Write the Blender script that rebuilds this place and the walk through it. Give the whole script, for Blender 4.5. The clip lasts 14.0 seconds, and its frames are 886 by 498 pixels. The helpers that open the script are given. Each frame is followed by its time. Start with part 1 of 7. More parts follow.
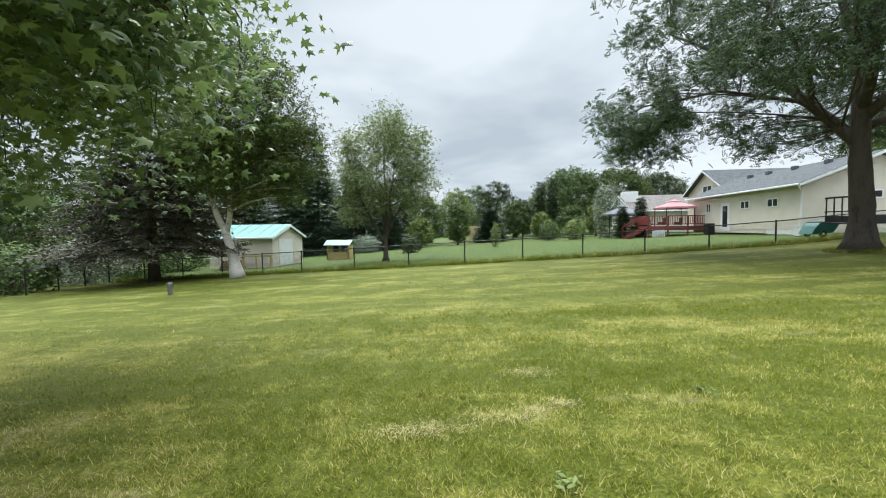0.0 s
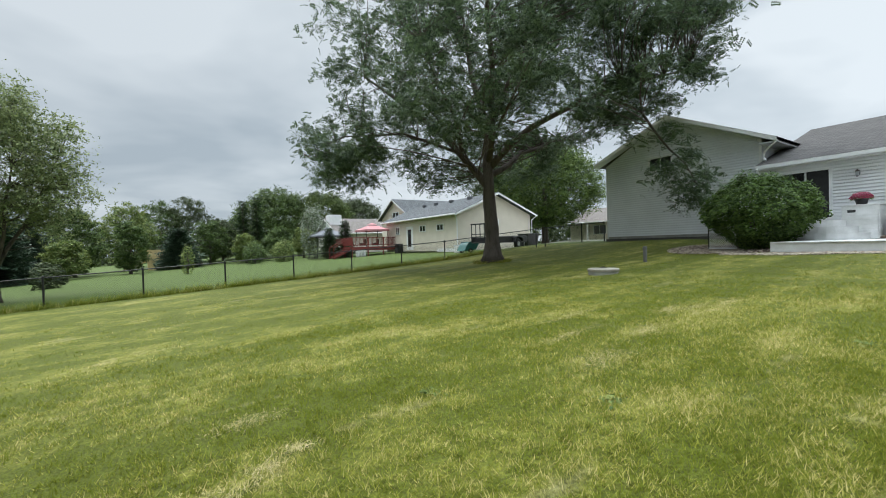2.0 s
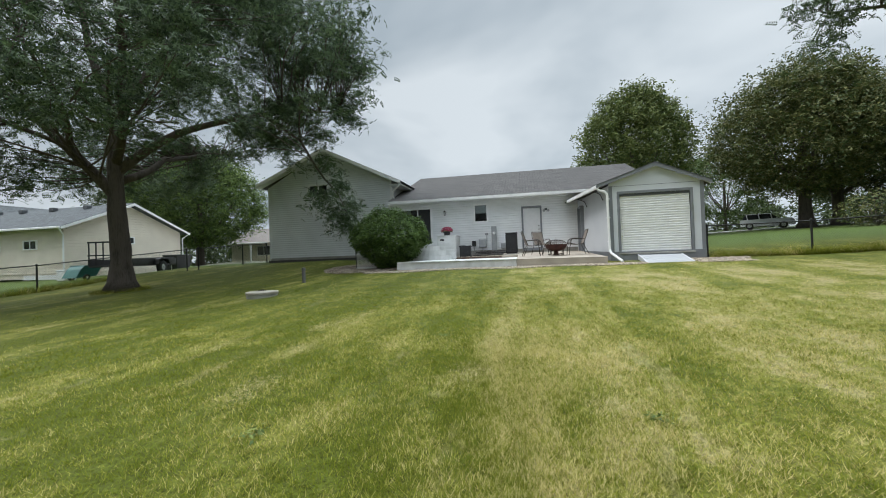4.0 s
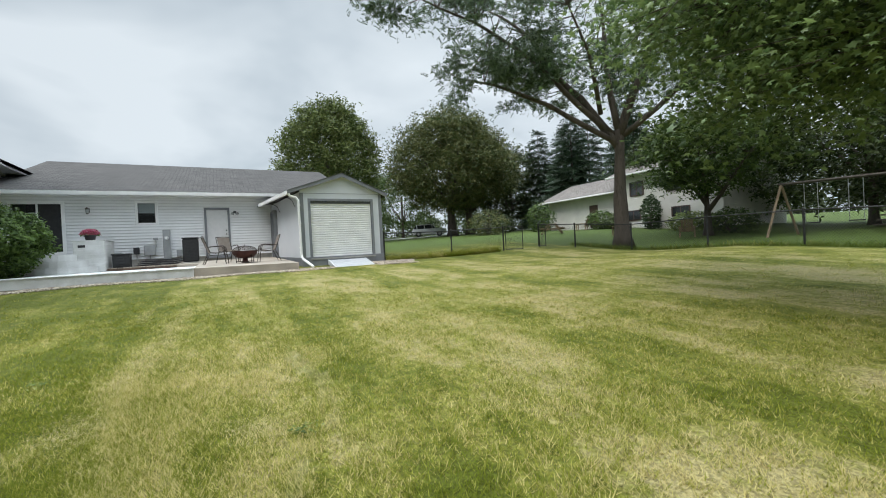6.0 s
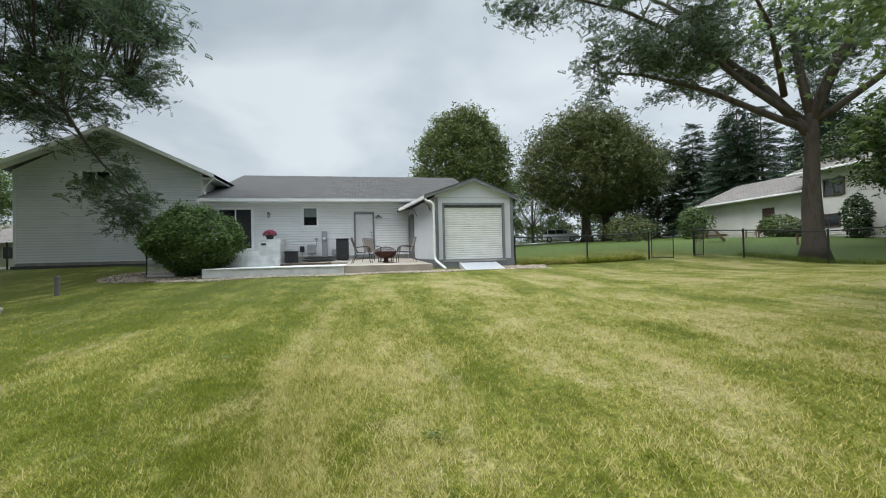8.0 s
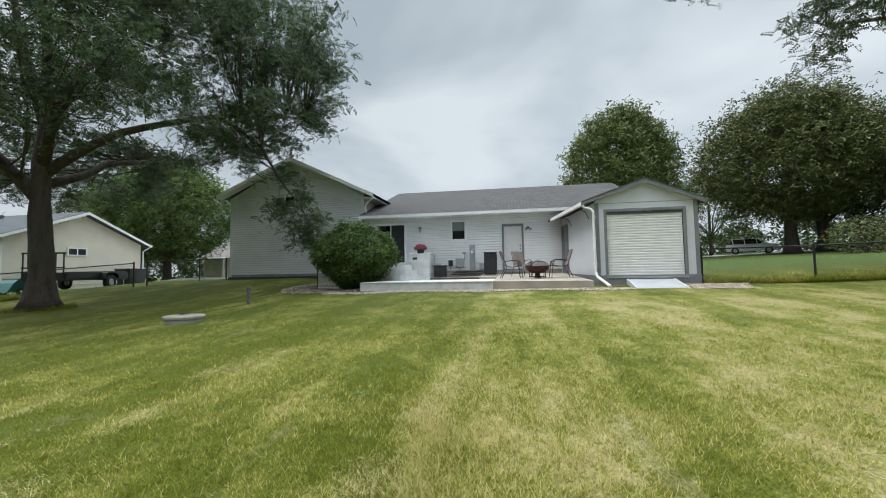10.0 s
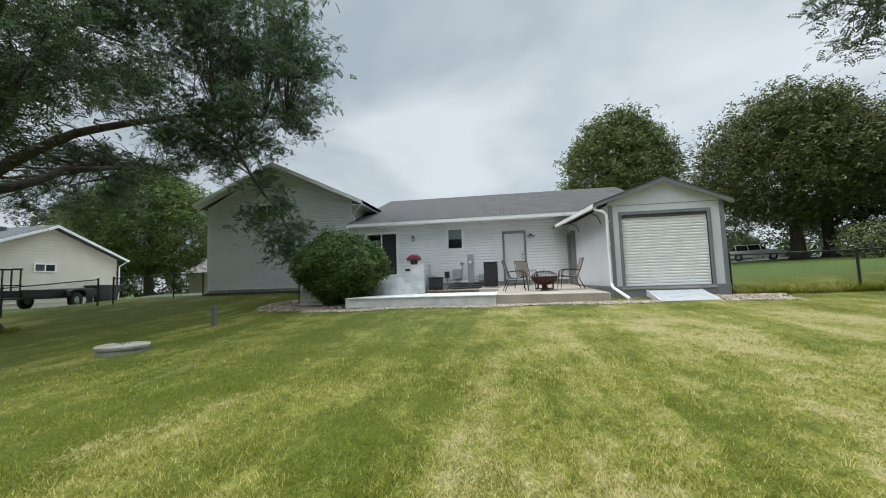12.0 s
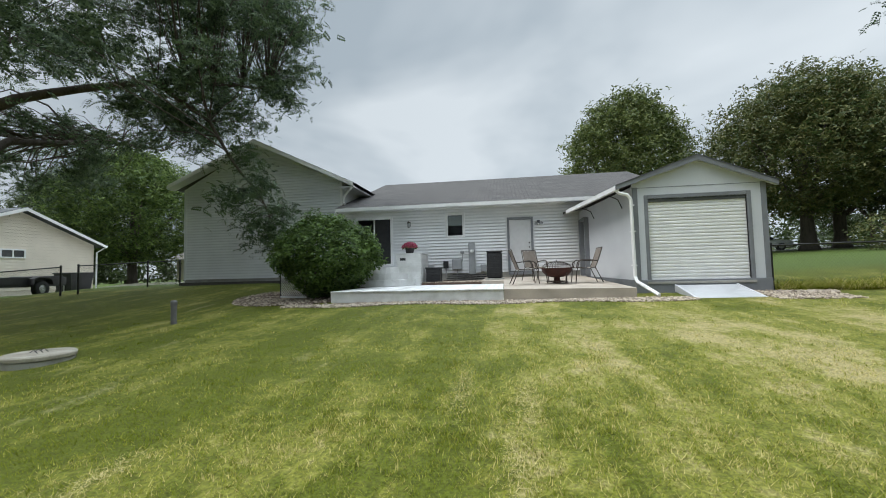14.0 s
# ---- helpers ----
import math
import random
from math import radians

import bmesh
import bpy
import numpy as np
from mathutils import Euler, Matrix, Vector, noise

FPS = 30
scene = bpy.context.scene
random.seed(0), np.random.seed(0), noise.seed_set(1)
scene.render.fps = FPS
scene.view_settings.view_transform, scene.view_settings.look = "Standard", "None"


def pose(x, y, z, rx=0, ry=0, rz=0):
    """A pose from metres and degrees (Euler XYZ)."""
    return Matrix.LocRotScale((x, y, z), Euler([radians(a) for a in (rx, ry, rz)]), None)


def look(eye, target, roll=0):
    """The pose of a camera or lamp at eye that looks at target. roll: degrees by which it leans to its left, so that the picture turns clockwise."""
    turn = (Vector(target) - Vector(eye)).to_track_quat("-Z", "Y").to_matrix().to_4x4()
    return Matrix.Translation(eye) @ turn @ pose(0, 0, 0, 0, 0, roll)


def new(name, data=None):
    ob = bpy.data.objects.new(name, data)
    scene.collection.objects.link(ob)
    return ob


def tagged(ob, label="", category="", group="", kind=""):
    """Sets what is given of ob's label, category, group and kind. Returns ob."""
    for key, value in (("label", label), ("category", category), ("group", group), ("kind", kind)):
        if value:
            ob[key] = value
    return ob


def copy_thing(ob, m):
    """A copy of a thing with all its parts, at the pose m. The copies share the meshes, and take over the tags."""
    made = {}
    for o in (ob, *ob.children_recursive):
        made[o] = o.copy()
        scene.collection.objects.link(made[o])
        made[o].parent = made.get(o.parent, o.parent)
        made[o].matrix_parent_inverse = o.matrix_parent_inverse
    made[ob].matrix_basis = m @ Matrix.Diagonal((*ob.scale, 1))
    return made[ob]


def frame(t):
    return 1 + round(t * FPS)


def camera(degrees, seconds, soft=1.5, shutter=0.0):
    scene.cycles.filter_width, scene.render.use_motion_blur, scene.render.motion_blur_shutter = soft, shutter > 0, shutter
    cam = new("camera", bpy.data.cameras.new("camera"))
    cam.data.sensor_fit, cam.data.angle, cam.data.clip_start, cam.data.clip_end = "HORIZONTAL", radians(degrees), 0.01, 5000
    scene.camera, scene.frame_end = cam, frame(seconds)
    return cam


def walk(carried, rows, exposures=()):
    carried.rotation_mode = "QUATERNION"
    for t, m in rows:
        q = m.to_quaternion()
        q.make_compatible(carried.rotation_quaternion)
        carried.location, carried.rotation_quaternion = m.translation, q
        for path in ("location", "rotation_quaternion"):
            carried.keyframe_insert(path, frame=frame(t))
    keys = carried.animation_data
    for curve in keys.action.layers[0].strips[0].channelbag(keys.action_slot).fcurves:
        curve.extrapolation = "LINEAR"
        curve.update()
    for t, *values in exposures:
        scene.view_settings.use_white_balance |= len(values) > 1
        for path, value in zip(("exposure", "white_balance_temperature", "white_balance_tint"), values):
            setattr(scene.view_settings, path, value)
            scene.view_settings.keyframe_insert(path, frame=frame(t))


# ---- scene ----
cam = camera(95.3, 14.0, 1.0)
PATH = [
    (0, (1.345, -1.95, 1.477), (1.116, 0.034, 1.377), -0.8),
    (0.5, (1.289, -1.825, 1.461), (1.302, 0.174, 1.392), -1.1),
    (1, (1.269, -1.731, 1.463), (1.626, 0.236, 1.419), -1.5),
    (1.5, (1.254, -1.623, 1.448), (1.978, 0.241, 1.417), -1.7),
    (2, (1.258, -1.558, 1.438), (2.357, 0.112, 1.415), -1.7),
    (2.5, (1.287, -1.551, 1.439), (2.701, -0.136, 1.426), -1.7),
    (3, (1.321, -1.537, 1.437), (2.981, -0.422, 1.439), -1.7),
    (3.5, (1.365, -1.55, 1.443), (3.208, -0.774, 1.46), -1.8),
    (4, (1.394, -1.678, 1.464), (3.353, -1.275, 1.49), -2.1),
    (4.2, (1.415, -1.726, 1.469), (3.404, -1.511, 1.495), -2.2),
    (6.3, (1.592, -2.17, 1.461), (3.299, -3.211, 1.446), -2.9),
    (6.5, (1.605, -2.185, 1.455), (3.296, -3.254, 1.44), -2.8),
    (7, (1.651, -2.225, 1.452), (3.38, -3.23, 1.445), -2.5),
    (7.5, (1.704, -2.204, 1.453), (3.563, -2.942, 1.464), -1.9),
    (8, (1.824, -2.131, 1.446), (3.789, -2.5, 1.482), -1.4),
    (8.5, (2.07, -2.065, 1.462), (4.069, -2.086, 1.517), -1.1),
    (9, (2.323, -2.04, 1.48), (4.308, -1.807, 1.546), -1.0),
    (9.2, (2.458, -2.045, 1.48), (4.434, -1.745, 1.55), -1.0),
    (11.3, (4.091, -1.816, 1.546), (6.056, -1.481, 1.703), -1.4),
    (11.5, (4.222, -1.799, 1.55), (6.188, -1.469, 1.713), -1.6),
    (12, (4.653, -1.687, 1.573), (6.621, -1.375, 1.743), -1.8),
    (12.5, (5.036, -1.597, 1.58), (7.006, -1.294, 1.746), -1.9),
    (13, (5.439, -1.542, 1.628), (7.41, -1.24, 1.781), -1.8),
    (13.5, (5.836, -1.435, 1.643), (7.809, -1.135, 1.778), -1.6),
    (14, (6.201, -1.341, 1.677), (8.176, -1.045, 1.788), -1.4),
]
walk(cam, [(t, look(eye, target, roll)) for t, eye, target, roll in PATH],
     [(0.0, 0.92), (1.0, 0.8), (2.0, 0.62), (3.0, 0.42), (4.0, 0.4), (6.5, 0.54), (8.0, 0.46), (9.0, 0.44), (11.5, 0.43), (14.0, 0.4)])

# ---- sky, sun, exposure ----
def world_sky():
    w = bpy.data.worlds.new("overcast_sky")
    scene.world = w
    w.use_nodes = True
    nt = w.node_tree
    n, l = nt.nodes, nt.links
    for x in list(n):
        n.remove(x)
    out, bg = n.new("ShaderNodeOutputWorld"), n.new("ShaderNodeBackground")
    sky = n.new("ShaderNodeTexSky")
    sky.sky_type, sky.sun_disc = "NISHITA", False
    sky.sun_elevation, sky.sun_rotation = radians(SUN_EL), radians(SUN_ROT)
    tc, sep = n.new("ShaderNodeTexCoord"), n.new("ShaderNodeSeparateXYZ")
    l.new(tc.outputs["Generated"], sep.inputs[0])
    up = n.new("ShaderNodeMath"); up.operation = "MAXIMUM"; up.inputs[1].default_value = 0.0
    l.new(sep.outputs["Z"], up.inputs[0])
    den = n.new("ShaderNodeMath"); den.operation = "ADD"; den.inputs[1].default_value = 0.22
    l.new(up.outputs[0], den.inputs[0])
    div = n.new("ShaderNodeVectorMath"); div.operation = "DIVIDE"
    comb = n.new("ShaderNodeCombineXYZ")
    for k in range(3):
        l.new(den.outputs[0], comb.inputs[k])
    l.new(tc.outputs["Generated"], div.inputs[0]); l.new(comb.outputs[0], div.inputs[1])
    noise_a = n.new("ShaderNodeTexNoise")
    noise_a.inputs["Scale"].default_value, noise_a.inputs["Detail"].default_value = 1.15, 4.0
    noise_a.inputs["Roughness"].default_value = 0.5
    noise_a.inputs["Distortion"].default_value = 0.25
    l.new(div.outputs[0], noise_a.inputs["Vector"])
    ramp = n.new("ShaderNodeValToRGB")
    ramp.color_ramp.elements[0].position, ramp.color_ramp.elements[1].position = 0.36, 0.66
    ramp.color_ramp.elements[0].color = (0.36, 0.425, 0.48, 1)
    ramp.color_ramp.elements[1].color = (0.60, 0.66, 0.705, 1)
    l.new(noise_a.outputs["Fac"], ramp.inputs["Fac"])
    # an overcast sky is brighter overhead than at the horizon
    lift = n.new("ShaderNodeMapRange")
    lift.inputs["From Min"].default_value, lift.inputs["From Max"].default_value = 0.6, 1.0
    lift.inputs["To Min"].default_value, lift.inputs["To Max"].default_value = 1.0, ZENITH
    l.new(up.outputs[0], lift.inputs["Value"])
    mul = n.new("ShaderNodeVectorMath"); mul.operation = "SCALE"
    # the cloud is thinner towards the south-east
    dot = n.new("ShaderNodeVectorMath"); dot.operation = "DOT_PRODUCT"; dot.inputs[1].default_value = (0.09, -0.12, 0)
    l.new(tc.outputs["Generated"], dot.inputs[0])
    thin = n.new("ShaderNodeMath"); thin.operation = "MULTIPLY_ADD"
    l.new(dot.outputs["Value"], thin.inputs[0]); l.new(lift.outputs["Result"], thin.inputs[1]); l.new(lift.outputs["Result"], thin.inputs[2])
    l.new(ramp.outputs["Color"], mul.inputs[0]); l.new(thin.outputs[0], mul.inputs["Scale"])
    skys = n.new("ShaderNodeVectorMath"); skys.operation = "SCALE"; skys.inputs["Scale"].default_value = 0.05
    l.new(sky.outputs[0], skys.inputs[0])
    mix = n.new("ShaderNodeMix"); mix.data_type = "RGBA"; mix.inputs["Factor"].default_value = 0.93
    l.new(skys.outputs[0], mix.inputs["A"]); l.new(mul.outputs[0], mix.inputs["B"])
    l.new(mix.outputs["Result"], bg.inputs["Color"])
    bg.inputs["Strength"].default_value = SKY
    l.new(bg.outputs[0], out.inputs[0])


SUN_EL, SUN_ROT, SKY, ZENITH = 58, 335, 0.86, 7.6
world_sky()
sun = new("sun", bpy.data.lights.new("sun", "SUN"))
sun.data.energy, sun.data.angle, sun.data.color = 1.5, radians(25), (1.0, 0.97, 0.92)
sun.matrix_world = look((0, 0, 40), (0 - 40 / math.tan(radians(SUN_EL)) * math.sin(radians(SUN_ROT)), -40 / math.tan(radians(SUN_EL)) * math.cos(radians(SUN_ROT)), 0))


# ---- materials ----
def mat(name, a, b=None, rough=0.7, scale=8.0, fine=90.0, bump=0.15, metal=0.0, stretch=(1, 1, 1), island=0.0, obj=0.0, spec=0.4, dist=0.01, fine_amt=0.35):
    """Colour between a and b by noise at two scales, with fine relief."""
    b = b or tuple(min(1, c * 0.8) for c in a)
    m = bpy.data.materials.new(name)
    m.use_nodes = True
    nt = m.node_tree
    n, l = nt.nodes, nt.links
    p = n["Principled BSDF"]
    tc = n.new("ShaderNodeNewGeometry")
    mp = n.new("ShaderNodeMapping")
    mp.inputs["Scale"].default_value = stretch
    l.new(tc.outputs["Position"], mp.inputs["Vector"])
    n1, n2 = n.new("ShaderNodeTexNoise"), n.new("ShaderNodeTexNoise")
    n1.inputs["Scale"].default_value, n1.inputs["Detail"].default_value = scale, 4
    n2.inputs["Scale"].default_value, n2.inputs["Detail"].default_value = fine, 3
    l.new(mp.outputs[0], n1.inputs["Vector"]); l.new(mp.outputs[0], n2.inputs["Vector"])
    mx = n.new("ShaderNodeMath"); mx.operation = "MULTIPLY_ADD"
    l.new(n2.outputs["Fac"], mx.inputs[0]); mx.inputs[1].default_value = fine_amt
    l.new(n1.outputs["Fac"], mx.inputs[2])
    fac = mx.outputs[0]
    if island or obj:
        src = tc.outputs["Random Per Island"] if island else n.new("ShaderNodeObjectInfo").outputs["Random"]
        ad = n.new("ShaderNodeMath"); ad.operation = "MULTIPLY_ADD"
        l.new(src, ad.inputs[0]); ad.inputs[1].default_value = island or obj; l.new(fac, ad.inputs[2])
        sb = n.new("ShaderNodeMath"); sb.operation = "SUBTRACT"; l.new(ad.outputs[0], sb.inputs[0]); sb.inputs[1].default_value = (island or obj) / 2
        fac = sb.outputs[0]
    rp = n.new("ShaderNodeValToRGB")
    rp.color_ramp.elements[0].position, rp.color_ramp.elements[1].position = 0.42, 0.9
    rp.color_ramp.elements[0].color, rp.color_ramp.elements[1].color = (*b, 1), (*a, 1)
    l.new(fac, rp.inputs["Fac"])
    l.new(rp.outputs["Color"], p.inputs["Base Color"])
    p.inputs["Roughness"].default_value, p.inputs["Metallic"].default_value = rough, metal
    p.inputs["Specular IOR Level"].default_value = spec
    if bump:
        bp = n.new("ShaderNodeBump")
        bp.inputs["Strength"].default_value, bp.inputs["Distance"].default_value = bump, dist
        l.new(mx.outputs[0], bp.inputs["Height"]); l.new(bp.outputs[0], p.inputs["Normal"])
    return m


def leafy(name, a, b, trans=0.3, rough=0.5, spec=0.18):
    m = mat(name, a, b, rough=rough, scale=0.9, fine=7.0, bump=0, island=0.75, spec=spec)
    n, l = m.node_tree.nodes, m.node_tree.links
    p, out = n["Principled BSDF"], n["Material Output"]
    t, ms = n.new("ShaderNodeBsdfTranslucent"), n.new("ShaderNodeMixShader")
    col = p.inputs["Base Color"].links[0].from_socket
    l.new(col, t.inputs["Color"])
    ms.inputs[0].default_value = trans
    l.new(p.outputs[0], ms.inputs[1]); l.new(t.outputs[0], ms.inputs[2]); l.new(ms.outputs[0], out.inputs[0])
    return m


def lawn_material(name, blade=False):
    m = bpy.data.materials.new(name)
    m.use_nodes = True
    n, l = m.node_tree.nodes, m.node_tree.links
    p = n["Principled BSDF"]
    geo = n.new("ShaderNodeNewGeometry")
    sep = n.new("ShaderNodeSeparateXYZ"); l.new(geo.outputs["Position"], sep.inputs[0])

    def noise_of(scale, detail=3, stretch=(1, 1, 1)):
        mp = n.new("ShaderNodeMapping"); mp.inputs["Scale"].default_value = stretch
        x = n.new("ShaderNodeTexNoise"); x.inputs["Scale"].default_value, x.inputs["Detail"].default_value = scale, detail
        l.new(geo.outputs["Position"], mp.inputs[0]); l.new(mp.outputs[0], x.inputs["Vector"])
        return x.outputs["Fac"]

    def ma(op, a, b, c=None):
        x = n.new("ShaderNodeMath"); x.operation = op
        for k, v in enumerate((a, b, c)):
            if v is None:
                continue
            if isinstance(v, (int, float)):
                x.inputs[k].default_value = v
            else:
                l.new(v, x.inputs[k])
        return x.outputs[0]

    def rng(v, lo, hi, a=0.0, b=1.0):
        x = n.new("ShaderNodeMapRange"); x.interpolation_type = "SMOOTHSTEP"
        l.new(v, x.inputs["Value"])
        for k, q in (("From Min", lo), ("From Max", hi), ("To Min", a), ("To Max", b)):
            x.inputs[k].default_value = q
        return x.outputs["Result"]

    def mixc(f, a, b):
        x = n.new("ShaderNodeMix"); x.data_type = "RGBA"
        l.new(f, x.inputs["Factor"])
        for key, v in (("A", a), ("B", b)):
            if isinstance(v, tuple):
                x.inputs[key].default_value = (*v, 1)
            else:
                l.new(v, x.inputs[key])
        return x.outputs["Result"]

    big, mid, fine = noise_of(0.22, 3), noise_of(1.3, 4), noise_of(9.0, 4)
    # mowing passes run towards the house, 2.7 m apart, slightly wavering
    yy = ma("MULTIPLY_ADD", noise_of(0.3, 2), 0.9, sep.outputs["Y"])
    stripe = rng(ma("SINE", ma("MULTIPLY", ma("SUBTRACT", yy, 0.52), 2 * math.pi / 2.7), 0.0), -0.95, 0.1)
    dry = ma("MULTIPLY", rng(sep.outputs["Y"], 1.5, -5.0), rng(sep.outputs["X"], 19.0, 13.0))
    own = ma("MULTIPLY", ma("MULTIPLY", rng(sep.outputs["Y"], 19.5, 18.5), rng(sep.outputs["Y"], -18.5, -17.5)), rng(sep.outputs["X"], 24, 21))
    d = ma("MULTIPLY_ADD", dry, 0.42, ma("MULTIPLY", ma("MULTIPLY_ADD", stripe, 0.62, -0.4), rng(noise_of(0.45, 3), 0.35, 0.62, 0.15, 0.75)))
    d = ma("ADD", d, ma("MULTIPLY_ADD", big, 0.7, -0.35))
    d = ma("ADD", d, ma("MULTIPLY_ADD", mid, 1.5, -0.75))
    d = ma("ADD", d, ma("MULTIPLY_ADD", fine, 1.1, -0.55))
    d = ma("ADD", d, ma("MULTIPLY_ADD", noise_of(2.4, 4, (0.3, 1.5, 1.0)), 1.0, -0.5))
    d = ma("MULTIPLY", d, ma("MULTIPLY_ADD", own, 0.85, 0.15))
    d = ma("ADD", d, ma("MULTIPLY_ADD", own, 0.1, -0.1))
    if blade:
        d = ma("ADD", d, ma("MULTIPLY_ADD", geo.outputs["Random Per Island"], 1.5, -0.75))
    lift = 1.35 if blade else 1.0
    LG, LL, LD = (tuple(min(0.8, v * lift) for v in q) for q in (LAWN_GREEN, LAWN_LIGHT, LAWN_DRY))
    c = mixc(rng(d, -0.15, 0.45), LG, LL)
    c = mixc(rng(d, 0.3, 0.85), c, LD)
    c = mixc(own, LAWN_NEXT, c)
    # dry clippings in streaks along the mowing direction
    clip = rng(ma("ADD", noise_of(1.0, 5, (0.55, 2.2, 1.0)), ma("MULTIPLY", fine, 0.25)), 0.74, 0.86)
    c = mixc(ma("MULTIPLY", clip, ma("MULTIPLY", own, 0.4)), c, (0.42, 0.38, 0.2))
    if not blade:
        dark = rng(noise_of(38.0, 3), 0.35, 0.65, 0.5, 0.9)
        sc = n.new("ShaderNodeVectorMath"); sc.operation = "SCALE"
        l.new(c, sc.inputs[0]); l.new(dark, sc.inputs["Scale"]); c = sc.outputs[0]
        bp = n.new("ShaderNodeBump"); bp.inputs["Strength"].default_value, bp.inputs["Distance"].default_value = 0.7, 0.04
        l.new(noise_of(45.0, 4), bp.inputs["Height"]); l.new(bp.outputs[0], p.inputs["Normal"])
    l.new(c, p.inputs["Base Color"])
    p.inputs["Roughness"].default_value, p.inputs["Specular IOR Level"].default_value = 0.75, 0.2
    if blade:
        t, ms = n.new("ShaderNodeBsdfTranslucent"), n.new("ShaderNodeMixShader")
        l.new(c, t.inputs["Color"]); ms.inputs[0].default_value = 0.45
        l.new(p.outputs[0], ms.inputs[1]); l.new(t.outputs[0], ms.inputs[2]); l.new(ms.outputs[0], n["Material Output"].inputs[0])
    return m


LAWN_GREEN, LAWN_LIGHT, LAWN_DRY, LAWN_NEXT = (0.110, 0.132, 0.011), (0.236, 0.240, 0.040), (0.42, 0.36, 0.16), (0.105, 0.155, 0.032)
M_LAWN, M_BLADE = lawn_material("mown_lawn"), lawn_material("grass_blade", True)
M_SIDE = mat("pale_grey_vinyl", (0.76, 0.765, 0.78), (0.67, 0.675, 0.69), rough=0.5, scale=1.2, fine=30, bump=0.04)
M_SIDE_W = mat("grey_vinyl_wing", (0.70, 0.72, 0.745), (0.62, 0.64, 0.66), rough=0.5, scale=1.2, fine=30, bump=0.04)
M_CREAM = mat("cream_vinyl", (0.70, 0.635, 0.54), (0.62, 0.56, 0.475), rough=0.55, scale=1.2, fine=30, bump=0.04)
M_FARSIDE = mat("pale_vinyl", (0.68, 0.66, 0.62), (0.56, 0.55, 0.52), rough=0.6, scale=1.2, fine=30, bump=0.04)
M_WHITE = mat("white_paint", (0.82, 0.82, 0.82), (0.72, 0.72, 0.73), rough=0.4, scale=3, fine=60, bump=0.03)
M_SHINGLE = mat("grey_shingle", (0.105, 0.098, 0.095), (0.045, 0.043, 0.043), rough=0.92, scale=2.2, fine=26, bump=0.6, stretch=(1, 0.5, 1), dist=0.02, fine_amt=0.8)
M_SHINGLE_B = mat("brown_grey_shingle", (0.24, 0.215, 0.195), (0.14, 0.125, 0.115), rough=0.92, scale=2.2, fine=26, bump=0.6, dist=0.02, fine_amt=0.8)
M_SHINGLE_N = mat("blue_grey_shingle", (0.12, 0.13, 0.138), (0.07, 0.076, 0.08), rough=0.92, scale=2.2, fine=26, bump=0.6, dist=0.02, fine_amt=0.8)
M_SHED = mat("pale_grey_panel", (0.575, 0.595, 0.63), (0.52, 0.54, 0.575), rough=0.6, scale=1.1, fine=22, bump=0.1)
M_TRIM = mat("mid_grey_trim", (0.205, 0.215, 0.235), (0.155, 0.165, 0.18), rough=0.6, scale=3, fine=40, bump=0.08)
M_DARKTRIM = mat("dark_grey_fascia", (0.10, 0.105, 0.115), (0.07, 0.075, 0.08), rough=0.6, scale=3, fine=40, bump=0.08)
M_CONC = mat("tan_concrete", (0.45, 0.39, 0.325), (0.30, 0.265, 0.22), rough=0.9, scale=1.6, fine=60, bump=0.3, dist=0.006)
M_CONC_G = mat("grey_concrete", (0.40, 0.39, 0.36), (0.24, 0.235, 0.22), rough=0.92, scale=2.6, fine=50, bump=0.4, dist=0.008)
M_DRIVE = mat("pale_driveway_concrete", (0.55, 0.53, 0.50), (0.44, 0.43, 0.41), rough=0.9, scale=0.6, fine=30, bump=0.2)
M_DECK = mat("white_deck_paint", (0.74, 0.74, 0.735), (0.54, 0.54, 0.525), rough=0.65, scale=3.5, fine=50, bump=0.15, obj=0.25, stretch=(0.4, 1, 1))
M_STONE = mat("river_gravel", (0.47, 0.40, 0.315), (0.21, 0.17, 0.135), rough=0.85, scale=4, fine=60, bump=0.2, island=0.9)
M_GLASS = bpy.data.materials.new("window_glass"); M_GLASS.use_nodes = True
_p = M_GLASS.node_tree.nodes["Principled BSDF"]
_p.inputs["Base Color"].default_value, _p.inputs["Roughness"].default_value, _p.inputs["Transmission Weight"].default_value, _p.inputs["IOR"].default_value = (0.8, 0.85, 0.85, 1), 0.02, 1.0, 1.2
M_INSIDE = mat("dim_interior", (0.10, 0.095, 0.09), (0.07, 0.065, 0.06), rough=0.9)
M_BLACK = mat("black_metal", (0.025, 0.025, 0.027), (0.015, 0.015, 0.016), rough=0.45, bump=0.05)
M_BLACKPL = mat("black_plastic", (0.03, 0.03, 0.032), (0.018, 0.018, 0.02), rough=0.55, bump=0.05)
M_GREYBOX = mat("grey_utility_box", (0.36, 0.37, 0.38), (0.29, 0.30, 0.31), rough=0.5, bump=0.05)
M_BARK = mat("grey_brown_bark", (0.095, 0.078, 0.066), (0.03, 0.024, 0.02), rough=0.95, scale=5, fine=22, bump=1.0, stretch=(1, 1, 0.22), dist=0.04, fine_amt=0.7)
M_BIRCH = mat("white_birch_bark", (0.62, 0.58, 0.54), (0.16, 0.13, 0.12), rough=0.8, scale=3.0, fine=9, bump=0.5, stretch=(0.7, 0.7, 2.5), dist=0.02, fine_amt=0.9)
